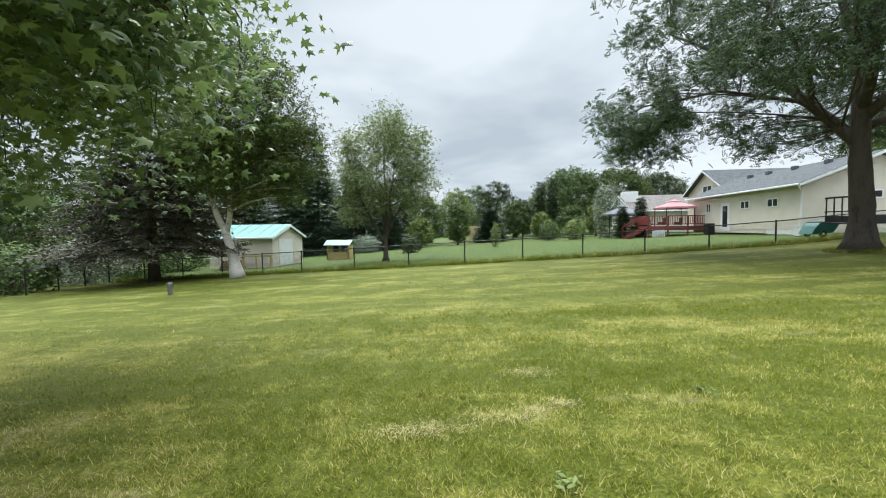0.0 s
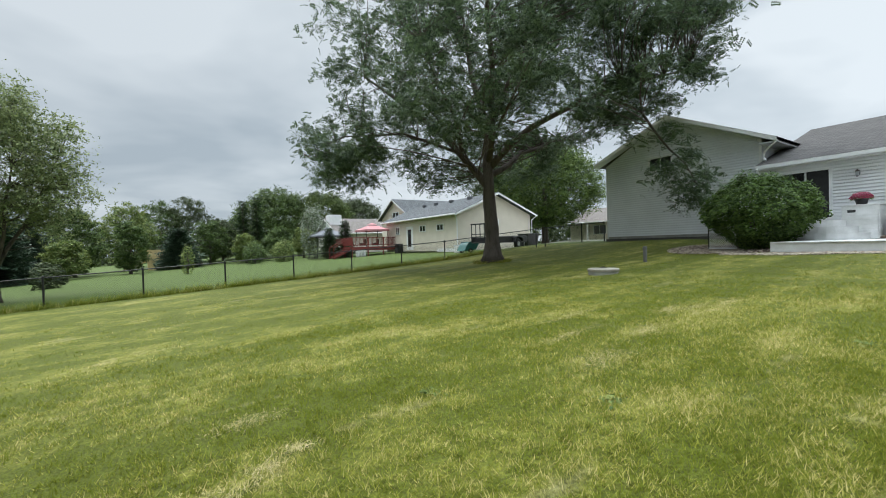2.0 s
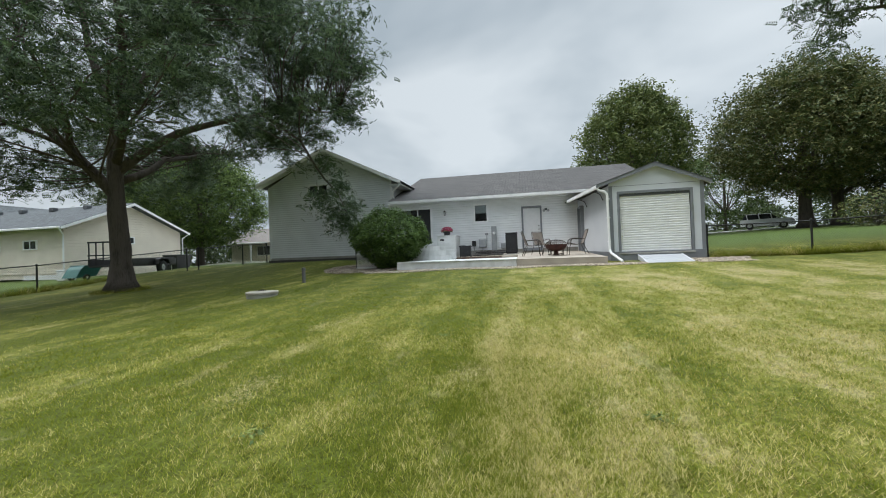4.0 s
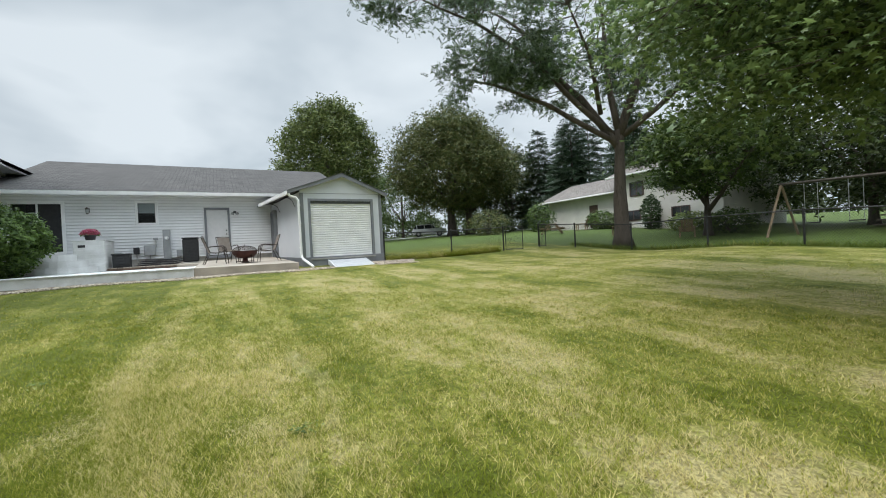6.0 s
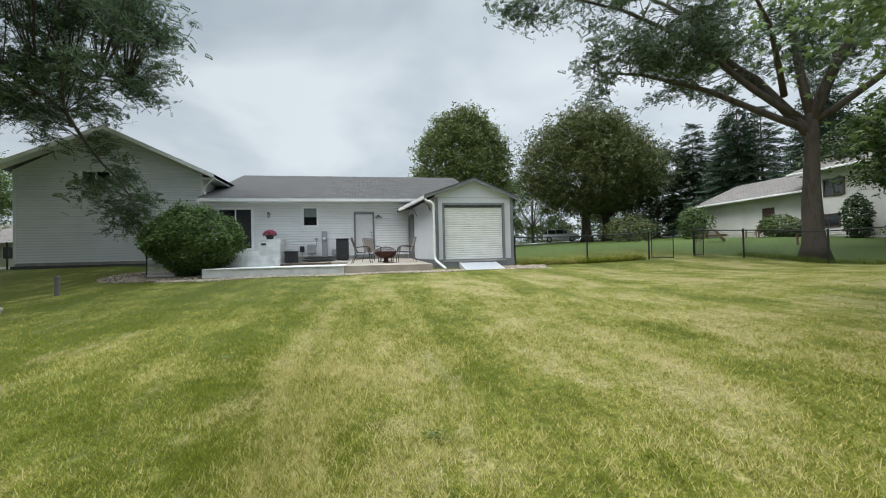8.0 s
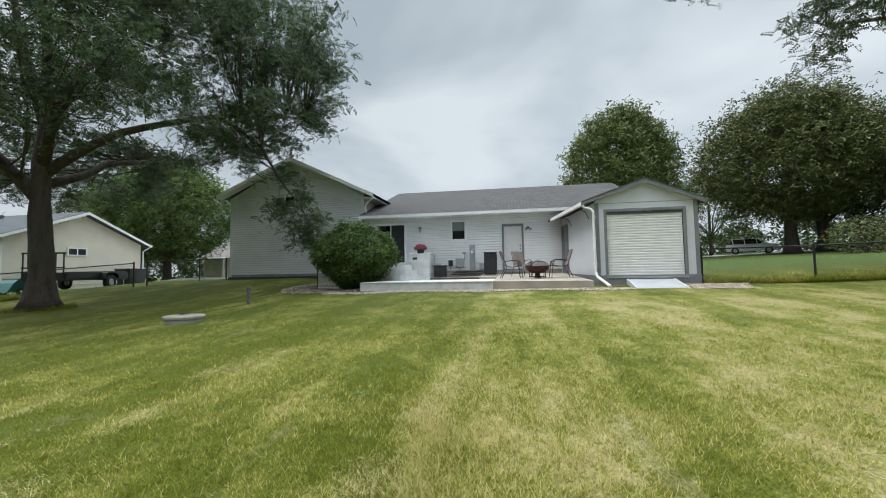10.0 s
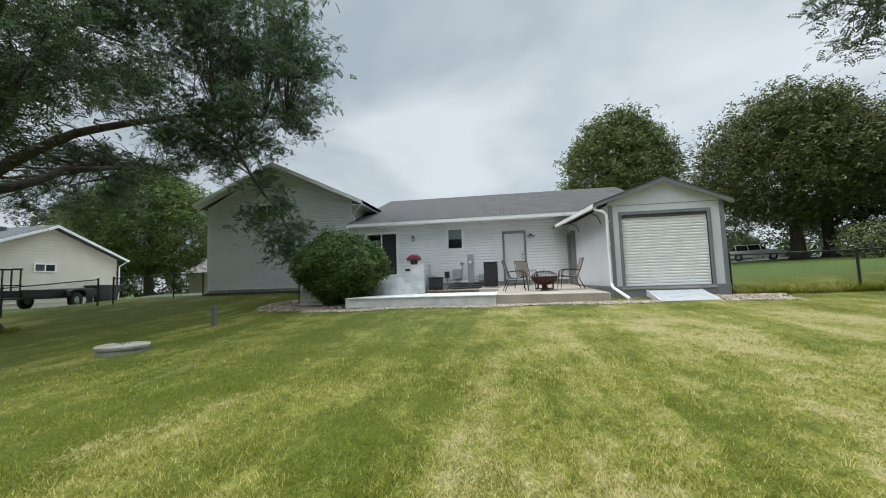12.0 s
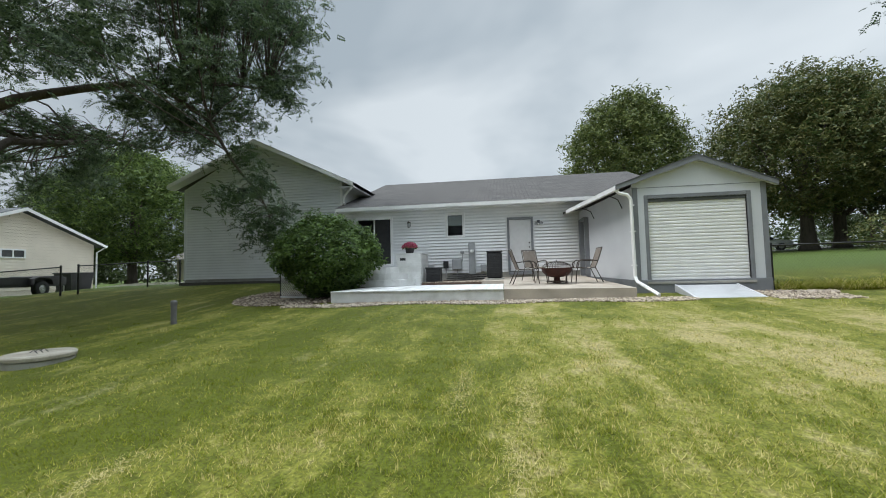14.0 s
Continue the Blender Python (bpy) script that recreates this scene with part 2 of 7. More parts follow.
L_LOCUST = leafy("locust_leaf", (0.125, 0.18, 0.09), (0.042, 0.07, 0.038), 0.3, spec=0.3)
L_MAPLE = leafy("maple_leaf", (0.20, 0.275, 0.10), (0.085, 0.14, 0.05), 0.4, rough=0.38, spec=0.45)
L_GREEN = leafy("broad_leaf", (0.12, 0.175, 0.05), (0.045, 0.075, 0.026), 0.25)
L_YELLOW = leafy("yellow_green_leaf", (0.24, 0.29, 0.09), (0.09, 0.135, 0.04), 0.3)
L_DARK = leafy("dark_leaf", (0.085, 0.11, 0.045), (0.035, 0.052, 0.022), 0.2)
L_BRONZE = leafy("bronze_green_leaf", (0.15, 0.15, 0.055), (0.06, 0.09, 0.032), 0.22)
L_BIRCH = leafy("birch_leaf", (0.12, 0.155, 0.04), (0.045, 0.07, 0.02), 0.3)
L_PINE = leafy("pine_needle", (0.07, 0.11, 0.062), (0.03, 0.055, 0.034), 0.1)
L_SPRUCE = leafy("dull_spruce_needle", (0.15, 0.14, 0.10), (0.06, 0.062, 0.045), 0.1)
L_CEDAR = leafy("arborvitae", (0.05, 0.085, 0.03), (0.02, 0.04, 0.015), 0.1)
L_BUSH = leafy("burning_bush_leaf", (0.12, 0.19, 0.045), (0.04, 0.075, 0.02), 0.25)
L_SILVER = leafy("silver_leaf", (0.32, 0.36, 0.28), (0.14, 0.17, 0.11), 0.2)
M_RED = mat("red_stained_wood", (0.24, 0.05, 0.04), (0.13, 0.027, 0.022), rough=0.7, scale=4, fine=50, bump=0.2)
M_CANOPY = mat("faded_pink_canopy", (0.52, 0.24, 0.25), (0.42, 0.19, 0.2), rough=0.85, scale=2, bump=0.1)
M_CANOPY_G = mat("grey_canopy", (0.20, 0.21, 0.23), (0.14, 0.145, 0.16), rough=0.85, scale=2, bump=0.1)
M_GREENROOF = mat("mint_metal_roof", (0.13, 0.30, 0.265), (0.10, 0.25, 0.22), rough=0.45, scale=1, fine=20, bump=0.05)
M_WOOD = mat("weathered_wood", (0.33, 0.24, 0.16), (0.19, 0.135, 0.09), rough=0.85, scale=4, fine=40, bump=0.3)
M_YELLOWWOOD = mat("yellow_pine_wood", (0.55, 0.42, 0.20), (0.42, 0.31, 0.14), rough=0.8, scale=4, fine=40, bump=0.2)
M_TEAL = mat("teal_plastic", (0.02, 0.13, 0.115), (0.014, 0.09, 0.08), rough=0.4, bump=0.05)
M_SLING = mat("taupe_sling_fabric", (0.21, 0.175, 0.15), (0.15, 0.125, 0.105), rough=0.85, scale=10, fine=200, bump=0.2)
M_BRONZE = mat("dark_bronze_frame", (0.055, 0.042, 0.034), (0.035, 0.027, 0.022), rough=0.4, metal=0.4, bump=0.05)
M_RUST = mat("rust_red_steel", (0.09, 0.033, 0.027), (0.045, 0.018, 0.016), rough=0.6, metal=0.3, scale=6, bump=0.15)
M_MUM = leafy("pink_petals", (0.42, 0.07, 0.13), (0.22, 0.025, 0.06), 0.2)
M_TYRE = mat("tyre_rubber", (0.03, 0.03, 0.03), (0.02, 0.02, 0.02), rough=0.85, bump=0.1)
M_STEEL = mat("galvanised_steel", (0.55, 0.56, 0.57), (0.42, 0.43, 0.44), rough=0.4, metal=0.7, bump=0.05)
M_CARPAINT = mat("silver_car_paint", (0.66, 0.68, 0.70), (0.60, 0.62, 0.64), rough=0.3, metal=0.2, bump=0)
M_BROWN = mat("brown_door_paint", (0.075, 0.045, 0.035), (0.05, 0.03, 0.025), rough=0.5, bump=0.05)
M_MULCH = mat("brown_mulch", (0.14, 0.095, 0.07), (0.06, 0.04, 0.03), rough=0.95, scale=6, fine=60, bump=0.8, dist=0.03)


# ---- mesh tools ----
def shingle_rows(m, row=0.145, width=0.32):
    """Adds staggered shingle rows to a roof material."""
    n, l = m.node_tree.nodes, m.node_tree.links
    p = n["Principled BSDF"]
    geo, sep, cmb, br = n.new("ShaderNodeNewGeometry"), n.new("ShaderNodeSeparateXYZ"), n.new("ShaderNodeCombineXYZ"), n.new("ShaderNodeTexBrick")
    l.new(geo.outputs["Position"], sep.inputs[0])
    l.new(sep.outputs["Y"], cmb.inputs[0]); l.new(sep.outputs["X"], cmb.inputs[1])
    l.new(cmb.outputs[0], br.inputs["Vector"])
    br.inputs["Scale"].default_value, br.inputs["Brick Width"].default_value, br.inputs["Row Height"].default_value = 1.0, width, row
    br.inputs["Mortar Size"].default_value = 0.016
    br.inputs["Color1"].default_value, br.inputs["Color2"].default_value, br.inputs["Mortar"].default_value = (1, 1, 1, 1), (0.66, 0.66, 0.66, 1), (0.3, 0.3, 0.3, 1)
    mx = n.new("ShaderNodeMix"); mx.data_type, mx.blend_type = "RGBA", "MULTIPLY"
    mx.inputs["Factor"].default_value = 1.0
    l.new(p.inputs["Base Color"].links[0].from_socket, mx.inputs["A"]); l.new(br.outputs["Color"], mx.inputs["B"])
    l.new(mx.outputs["Result"], p.inputs["Base Color"])


for _m in (M_SHINGLE, M_SHINGLE_N, M_SHINGLE_B):
    shingle_rows(_m)


class Mesh:
    """Collects vertices and faces of one part."""

    def __init__(self):
        self.v, self.f = [], []

    def add(self, verts, faces):
        k = len(self.v)
        self.v += [tuple(p) for p in verts]
        self.f += [tuple(i + k for i in q) for q in faces]
        return self

    def box(self, x0, x1, y0, y1, z0, z1, c=0.0, m=None):
        x0, x1, y0, y1, z0, z1 = min(x0, x1), max(x0, x1), min(y0, y1), max(y0, y1), min(z0, z1), max(z0, z1)
        if c:
            c = min(c, (x1 - x0) / 2.5, (y1 - y0) / 2.5, (z1 - z0) / 2.5)
            bm = bmesh.new()
            bmesh.ops.create_cube(bm, size=1)
            for p in bm.verts:
                p.co = Vector((x0 + (p.co.x + 0.5) * (x1 - x0), y0 + (p.co.y + 0.5) * (y1 - y0), z0 + (p.co.z + 0.5) * (z1 - z0)))
            bmesh.ops.bevel(bm, geom=bm.edges[:], offset=c, segments=1, affect="EDGES")
            bm.verts.index_update()
            v, f = [p.co.copy() for p in bm.verts], [[p.index for p in q.verts] for q in bm.faces]
            bm.free()
        else:
            v = [Vector(p) for p in ((x0, y0, z0), (x1, y0, z0), (x1, y1, z0), (x0, y1, z0), (x0, y0, z1), (x1, y0, z1), (x1, y1, z1), (x0, y1, z1))]
            f = [(3, 2, 1, 0), (4, 5, 6, 7), (0, 1, 5, 4), (1, 2, 6, 5), (2, 3, 7, 6), (3, 0, 4, 7)]
        if m is not None:
            v = [m @ p for p in v]
        return self.add(v, f)

    def tube(self, pts, radii, n=8, cap=True):
        pts = [Vector(p) for p in pts]
        if isinstance(radii, (int, float)):
            radii = [radii] * len(pts)
        rings, side = [], None
        for i, p in enumerate(pts):
            d = (pts[min(i + 1, len(pts) - 1)] - pts[max(i - 1, 0)]).normalized()
            if side is None:
                side = d.cross(Vector((0, 0, 1)) if abs(d.z) < 0.9 else Vector((1, 0, 0))).normalized()
            side = (side - d * side.dot(d)).normalized()
            o = d.cross(side)
            rings.append([p + (side * math.cos(a) + o * math.sin(a)) * radii[i] for a in (2 * math.pi * k / n for k in range(n))])
        v = [q for r in rings for q in r]
        f = [(i * n + k, i * n + (k + 1) % n, (i + 1) * n + (k + 1) % n, (i + 1) * n + k) for i in range(len(pts) - 1) for k in range(n)]
        if cap:
            f += [tuple(range(n - 1, -1, -1)), tuple(range((len(pts) - 1) * n, len(pts) * n))]
        return self.add(v, f)

    def prism(self, poly, a, b, axis="y"):
        """A flat outline (pairs) drawn out along an axis from a to b."""
        put = {"x": lambda u, w, s: (s, u, w), "y": lambda u, w, s: (u, s, w), "z": lambda u, w, s: (u, w, s)}[axis]
        n = len(poly)
        v = [put(u, w, a) for u, w in poly] + [put(u, w, b) for u, w in poly]
        f = [tuple(range(n)), tuple(range(2 * n - 1, n - 1, -1))] + [(k, (k + 1) % n, n + (k + 1) % n, n + k) for k in range(n)]
        return self.add(v, f)

    def lathe(self, prof, c=(0, 0, 0), n=20):
        v, f = [], []
        for r, z in prof:
            v += [(c[0] + r * math.cos(2 * math.pi * k / n), c[1] + r * math.sin(2 * math.pi * k / n), c[2] + z) for k in range(n)]
        for i in range(len(prof) - 1):
            f += [(i * n + k, i * n + (k + 1) % n, (i + 1) * n + (k + 1) % n, (i + 1) * n + k) for k in range(n)]
        return self.add(v, f)

    def data(self, name, material, flat=True):
        me = bpy.data.meshes.new(name)
        me.from_pydata(self.v, [], self.f)
        bm = bmesh.new(); bm.from_mesh(me)
        bmesh.ops.recalc_face_normals(bm, faces=bm.faces[:])
        bm.to_mesh(me); bm.free()
        me.materials.append(material)
        if not flat:
            me.polygons.foreach_set("use_smooth", [True] * len(me.polygons))
        me.update()
        return me


def thing(name, at, label, category, group="", rz=0.0, kind=""):
    ob = new(name)
    ob.empty_display_size = 0.2
    ob.matrix_world = pose(*at, 0, 0, rz)
    return tagged(ob, label, category, group, kind)


def part(name, mesh, material, parent, label="", flat=True, kind=""):
    ob = new(name, mesh.data(name, material, flat) if isinstance(mesh, Mesh) else mesh)
    ob.parent = parent
    return tagged(ob, label, kind=kind)


def solid(name, mesh, material, label, category="", kind="structure", flat=True):
    return tagged(new(name, mesh.data(name, material, flat)), label, category, kind=kind)


def smooth(a):
    a = min(1.0, max(0.0, a))
    return a * a * (3 - 2 * a)


def H(x, y):
    """Height of the ground."""
    xc, yc = min(24.0, max(-45.0, x)), min(60.0, max(-40.0, y))
    z = -0.04 + 0.05 * xc - (0.012 if yc > 0 else 0.004) * yc + 0.013 * min(9.0, max(0.0, xc - 8))
    z -= 0.1 * smooth((y - 4.5) / 3.5)
    z += 0.04 * min(12.0, max(0.0, -6 - y)) * smooth((14 - x) / 6)
    z += 0.36 * smooth((x - 15) / 7) * smooth((y - 4) / 5) * smooth((24 - y) / 6)
    z += 0.043 * min(50.0, max(0.0, (x - 17) * 0.7 + (-y - 12) * 0.7))
    return z + 0.015 * noise.noise(Vector((x * 0.35, y * 0.35, 0)))


# ---- ground ----
def ground():
    xs = sorted(set([-600, -300, -160, -90, -60] + [-45 + 1.5 * k for k in range(80)] + [90, 130, 200, 350, 600]))
    ys = sorted(set([-600, -300, -160, -90, -60] + [-45 + 1.5 * k for k in range(92)] + [110, 160, 300, 600]))
    v = [(x, y, H(x, y)) for y in ys for x in xs]
    n = len(xs)
    me = bpy.data.meshes.new("ground")
    me.from_pydata(v, [], [(j * n + i, j * n + i + 1, (j + 1) * n + i + 1, (j + 1) * n + i) for j in range(len(ys) - 1) for i in range(n - 1)])
    me.polygons.foreach_set("use_smooth", [True] * len(me.polygons))
    me.materials.append(M_LAWN)
    return tagged(new("ground", me), "mown green lawn with dry yellow patches and mower stripes", "lawn", kind="structure")


ground()


def scatter_mesh(name, tv, tf, pos, rot, scl, material):
    """Many copies of a small template (vertices, faces) in one mesh."""
    tv, N, K = np.array(tv, float), len(pos), len(tv)
    v = np.einsum("nij,kj->nki", rot, tv) * scl[:, None, None] + pos[:, None, :]
    me = bpy.data.meshes.new(name)
    me.vertices.add(N * K)
    me.vertices.foreach_set("co", v.reshape(-1).astype(np.float32))
    sizes = np.array([len(f) for f in tf])
    loops = np.concatenate([np.array(f) for f in tf])
    all_loops = (loops[None, :] + (np.arange(N) * K)[:, None]).reshape(-1)
    me.loops.add(len(all_loops))
    me.loops.foreach_set("vertex_index", all_loops.astype(np.int32))
    counts = np.tile(sizes, N)
    me.polygons.add(len(counts))
    me.polygons.foreach_set("loop_start", np.concatenate([[0], np.cumsum(counts)[:-1]]).astype(np.int32))
    me.update(calc_edges=True)
    me.materials.append(material)
    return me


def turns(rs, n, tilt=1.0, face=None):
    """Random rotations; face: the leaf's flat side turns towards these directions."""
    a = rs.uniform(0, 2 * math.pi, n)
    if face is None:
        face = rs.normal(size=(n, 3)); face[:, 2] = np.abs(face[:, 2]) + 0.5 / max(tilt, 0.05)
    face = face / np.linalg.norm(face, axis=1)[:, None]
    u = np.stack([np.cos(a), np.sin(a), np.zeros(n)], 1)
    u -= face * (u * face).sum(1)[:, None]
    u /= np.linalg.norm(u, axis=1)[:, None] + 1e-9
    w = np.cross(face, u)
    return np.stack([u, w, face], 2)


# leaf shapes: length along x, flat in xy
_lobes = [(0, 0, 0), (0.06, -0.16, -0.04), (0.02, -0.42, -0.15), (0.26, -0.22, -0.05), (0.62, -0.5, -0.2), (0.56, -0.17, -0.05), (1.08, 0, -0.2), (0.56, 0.17, -0.05), (0.62, 0.5, -0.2), (0.26, 0.22, -0.05), (0.02, 0.42, -0.15), (0.06, 0.16, -0.04)]
LEAF_MAPLE = (_lobes + [(0.38, 0, 0.06)], [(k, (k + 1) % 12, 12) for k in range(12)])
LEAF_OVAL = ([(0, 0, 0), (0.35, -0.27, -0.06), (1, 0, -0.05), (0.35, 0.27, -0.06), (0.45, 0, 0.05)], [(0, 1, 4), (1, 2, 4), (2, 3, 4), (3, 0, 4)])


def frond(n=7, w=0.13, l=0.30, droop=0.25):
    """A feathery spray: pairs of pointed leaflets along a midrib."""
    v, f = [], []
    for i in range(n):
        x = (i + 0.4) / n
        z = -droop * x * x
        for s in (-1, 1):
            k = len(v)
            q = l * (1 - 0.35 * x)
            v += [(x, 0, z), (x + 0.05 - w / 2, s * q * 0.5, z - 0.02), (x + 0.12, s * q, z - 0.07), (x + 0.09 + w / 2, s * q * 0.45, z - 0.01)]
            f.append((k, k + 1, k + 2, k + 3))
    k = len(v)
    v += [(0.9, -w / 2, -droop), (1.2, 0, -droop * 1.3), (0.9, w / 2, -droop)]
    f.append((k, k + 1, k + 2))
    return v, f


LEAF_FROND = frond()
LEAF_NEEDLE = frond(4, 0.13, 0.24, 0.12)
LEAF_SPRIG = ([p for a, s in ((0.0, 1.0), (2.1, 0.8), (4.2, 0.9)) for p in
               [(0, 0, 0.02 * a), (math.cos(a) * 0.5 * s - math.sin(a) * 0.22 * s, math.sin(a) * 0.5 * s + math.cos(a) * 0.22 * s, -0.05), (math.cos(a) * s, math.sin(a) * s, -0.15 * s),
                (math.cos(a) * 0.5 * s + math.sin(a) * 0.22 * s, math.sin(a) * 0.5 * s - math.cos(a) * 0.22 * s, 0.05)]],
              [(0, 1, 2, 3), (4, 5, 6, 7), (8, 9, 10, 11)])


def curve_pts(a, b, n, rs, bend=0.1, sag=0.0):
    a, b = Vector(a), Vector(b)
    d = (b - a).length
    side = Vector(rs.normal(size=3)) * d * bend
    return [a.lerp(b, t) + side * math.sin(math.pi * t) * 0.5 + Vector((0, 0, sag * d * math.sin(math.pi * t))) for t in (k / (n - 1) for k in range(n))]


def tree(name, label, at, trunk, limbs, blobs, leaf, leaf_mat, leaf_size, clumps, per, clump_r, seed, bark=None, trunk_r=0.3, category="tree", group="", shell=0.55, twig=0.02, tilt=1.0, hang=0.0, gaps=0.0, flare=1.5, spread=0.75):
    """A trunk (points above the base), limbs (lists of points, from the trunk outwards), and leaf clumps spread through ellipsoid blobs
    (centre, radii), each on a branch that grows from the nearest limb."""
    bark = bark or M_BARK
    rs = np.random.RandomState(seed)
    x, y = at
    base = thing(name, (x, y, H(x, y) - 0.03), label, category, group)
    m = Mesh()
    pts = [Vector(p) for p in trunk]
    fine = []
    for a, b in zip(pts, pts[1:]):
        fine += [a.lerp(b, t) for t in (0, 0.25, 0.5, 0.75)]
    fine.append(pts[-1])
    hgt = pts[-1].z
    radii = [trunk_r * (1 - 0.45 * p.z / hgt) * (1 + (flare - 1) * math.exp(-p.z / (trunk_r * 1.3))) * (1 + 0.05 * rs.normal()) for p in fine]
    m.tube(fine, radii, 12)
    part("trunk", m, bark, base, flat=False)
    nodes = [(p, r) for p, r in zip(fine[-2:], radii[-2:])]
    for lim in limbs:
        lp = []
        lv = [Vector(p) for p in lim[:-1]]
        for a, b in zip(lv, lv[1:]):
            lp += curve_pts(a, b, 5, rs, 0.06)[:-1]
        lp.append(lv[-1])
        r0 = lim[-1]
        rr = [r0 * (1 - 0.8 * k / (len(lp) - 1)) for k in range(len(lp))]
        part("limb", Mesh().tube(lp, rr, 8), bark, base, flat=False)
        nodes += list(zip(lp[2:], rr[2:]))
    vol = np.array([b[1][0] * b[1][1] * b[1][2] for b in blobs]) ** spread
    vol /= vol.sum()
    npos = np.array([p for p, _ in nodes])
    br, centres = Mesh(), []
    pos, rad = [], []
    while len(centres) < clumps:
        b = blobs[rs.choice(len(blobs), p=vol)]
        d = rs.normal(size=3); d /= np.linalg.norm(d)
        rr = (shell + (1 - shell) * rs.uniform() ** 0.6) if rs.uniform() < 0.8 else rs.uniform(0.15, 1) ** 0.5
        c = np.array(b[0]) + d * rr * np.array(b[1])
        if gaps and noise.noise(Vector(c) * gaps) < -0.03:
            continue
        centres.append(c)
        cost = np.linalg.norm(npos - c, axis=1) + 1.2 * np.maximum(0, npos[:, 2] - c[2] + 0.3)
        k = int(np.argmin(cost))
        p, r = nodes[k]
        if twig:
            cp = curve_pts(p, c, 5, rs, 0.16, 0.05)
            r0 = min(r * 0.6, twig * (1 + 0.5 * (Vector(c) - p).length))
            br.tube(cp, [r0 * (1 - 0.75 * t / 4) for t in range(5)], 4, cap=False)
            along = np.array([cp[2], cp[3], cp[4]])
        else:
            along = np.array([c])
        n = max(3, int(per * rs.uniform(0.6, 1.4)))
        which = along[rs.randint(0, len(along), n)] * 0.35 + c * 0.65
        off = rs.normal(size=(n, 3)) * clump_r * 0.5 * rs.uniform(0.7, 1.3)
        off[:, 2] *= 0.62
        off[:, 2] -= hang * np.linalg.norm(off[:, :2], axis=1)
        pos.append(which + off)
    pos = np.concatenate(pos)
    rot = turns(rs, len(pos), tilt)
    scl = leaf_size * rs.uniform(0.65, 1.3, len(pos))
    if twig:
        part("branchwork", br, bark, base, flat=False, kind="stuff")
    part("crown", scatter_mesh("crown", leaf[0], leaf[1], pos, rot, scl, leaf_mat), leaf_mat, base, kind="stuff")
    return base


def conifer(name, label, at, h, r, leaf_mat, seed, size=0.5, tiers=16, per=9, low=0.1, category="tree", group="", bark=None, bare=0.0, droop=0.25, trunk_r=0.2, leaf=None):
    """Whorls of branches that shorten upwards, each set with needle sprays."""
    rs = np.random.RandomState(seed)
    base = thing(name, (*at, H(*at) - 0.03), label, category, group)
    part("trunk", Mesh().tube([(0, 0, 0), (0.03, 0, h * 0.4), (0, 0.02, h * 0.98)], [trunk_r, trunk_r * 0.6, 0.02], 9), bark or M_BARK, base, flat=False)
    br, pos, dirs = Mesh(), [], []
    for i in range(tiers):
        t = i / (tiers - 1)
        z = h * (low + (0.97 - low) * t)
        L = r * (1 - t) ** 0.8 * rs.uniform(0.85, 1.1) + 0.12
        for k in range(per):
            a = 2 * math.pi * (k + rs.uniform(-0.4, 0.4)) / per + i * 0.7
            ll = L * rs.uniform(0.65, 1.12)
            d = np.array([math.cos(a), math.sin(a), 0])
            p0, p1 = np.array([0, 0, z]), np.array([0, 0, z + rs.uniform(-0.1, 0.1)]) + d * ll + np.array([0, 0, -droop * ll])
            br.tube([p0, (p0 + p1) / 2 + np.array([0, 0, 0.04 * ll]), p1], [0.02 + 0.012 * ll, 0.012 + 0.006 * ll, 0.006], 4, cap=False)
            n = max(4, int(ll / size * 9))
            for q in rs.uniform(bare, 1.0, n):
                sd = rs.uniform(-1, 1) * 0.28 * ll * (1 - 0.6 * q)
                pos.append(p0 + (p1 - p0) * q + np.array([-d[1], d[0], 0]) * sd + np.array([0, 0, rs.uniform(-0.12, 0.1)]))
                dirs.append(d + np.array([-d[1], d[0], 0]) * sd * 0.8 + rs.normal(size=3) * 0.25)
    pos, dirs = np.array(pos), np.array(dirs)
    dirs /= np.linalg.norm(dirs, axis=1)[:, None]
    face = np.tile([0, 0, 1.0], (len(pos), 1)) + rs.normal(size=(len(pos), 3)) * 0.35
    face -= dirs * (face * dirs).sum(1)[:, None]
    face /= np.linalg.norm(face, axis=1)[:, None]
    rot = np.stack([dirs, np.cross(face, dirs), face], 2)
    part("branchwork", br, bark or M_BARK, base, flat=False, kind="stuff")
    lf = leaf or LEAF_NEEDLE
    part("crown", scatter_mesh("crown", lf[0], lf[1], pos, rot, size * rs.uniform(0.7, 1.3, len(pos)), leaf_mat), leaf_mat, base, kind="stuff")
    return base


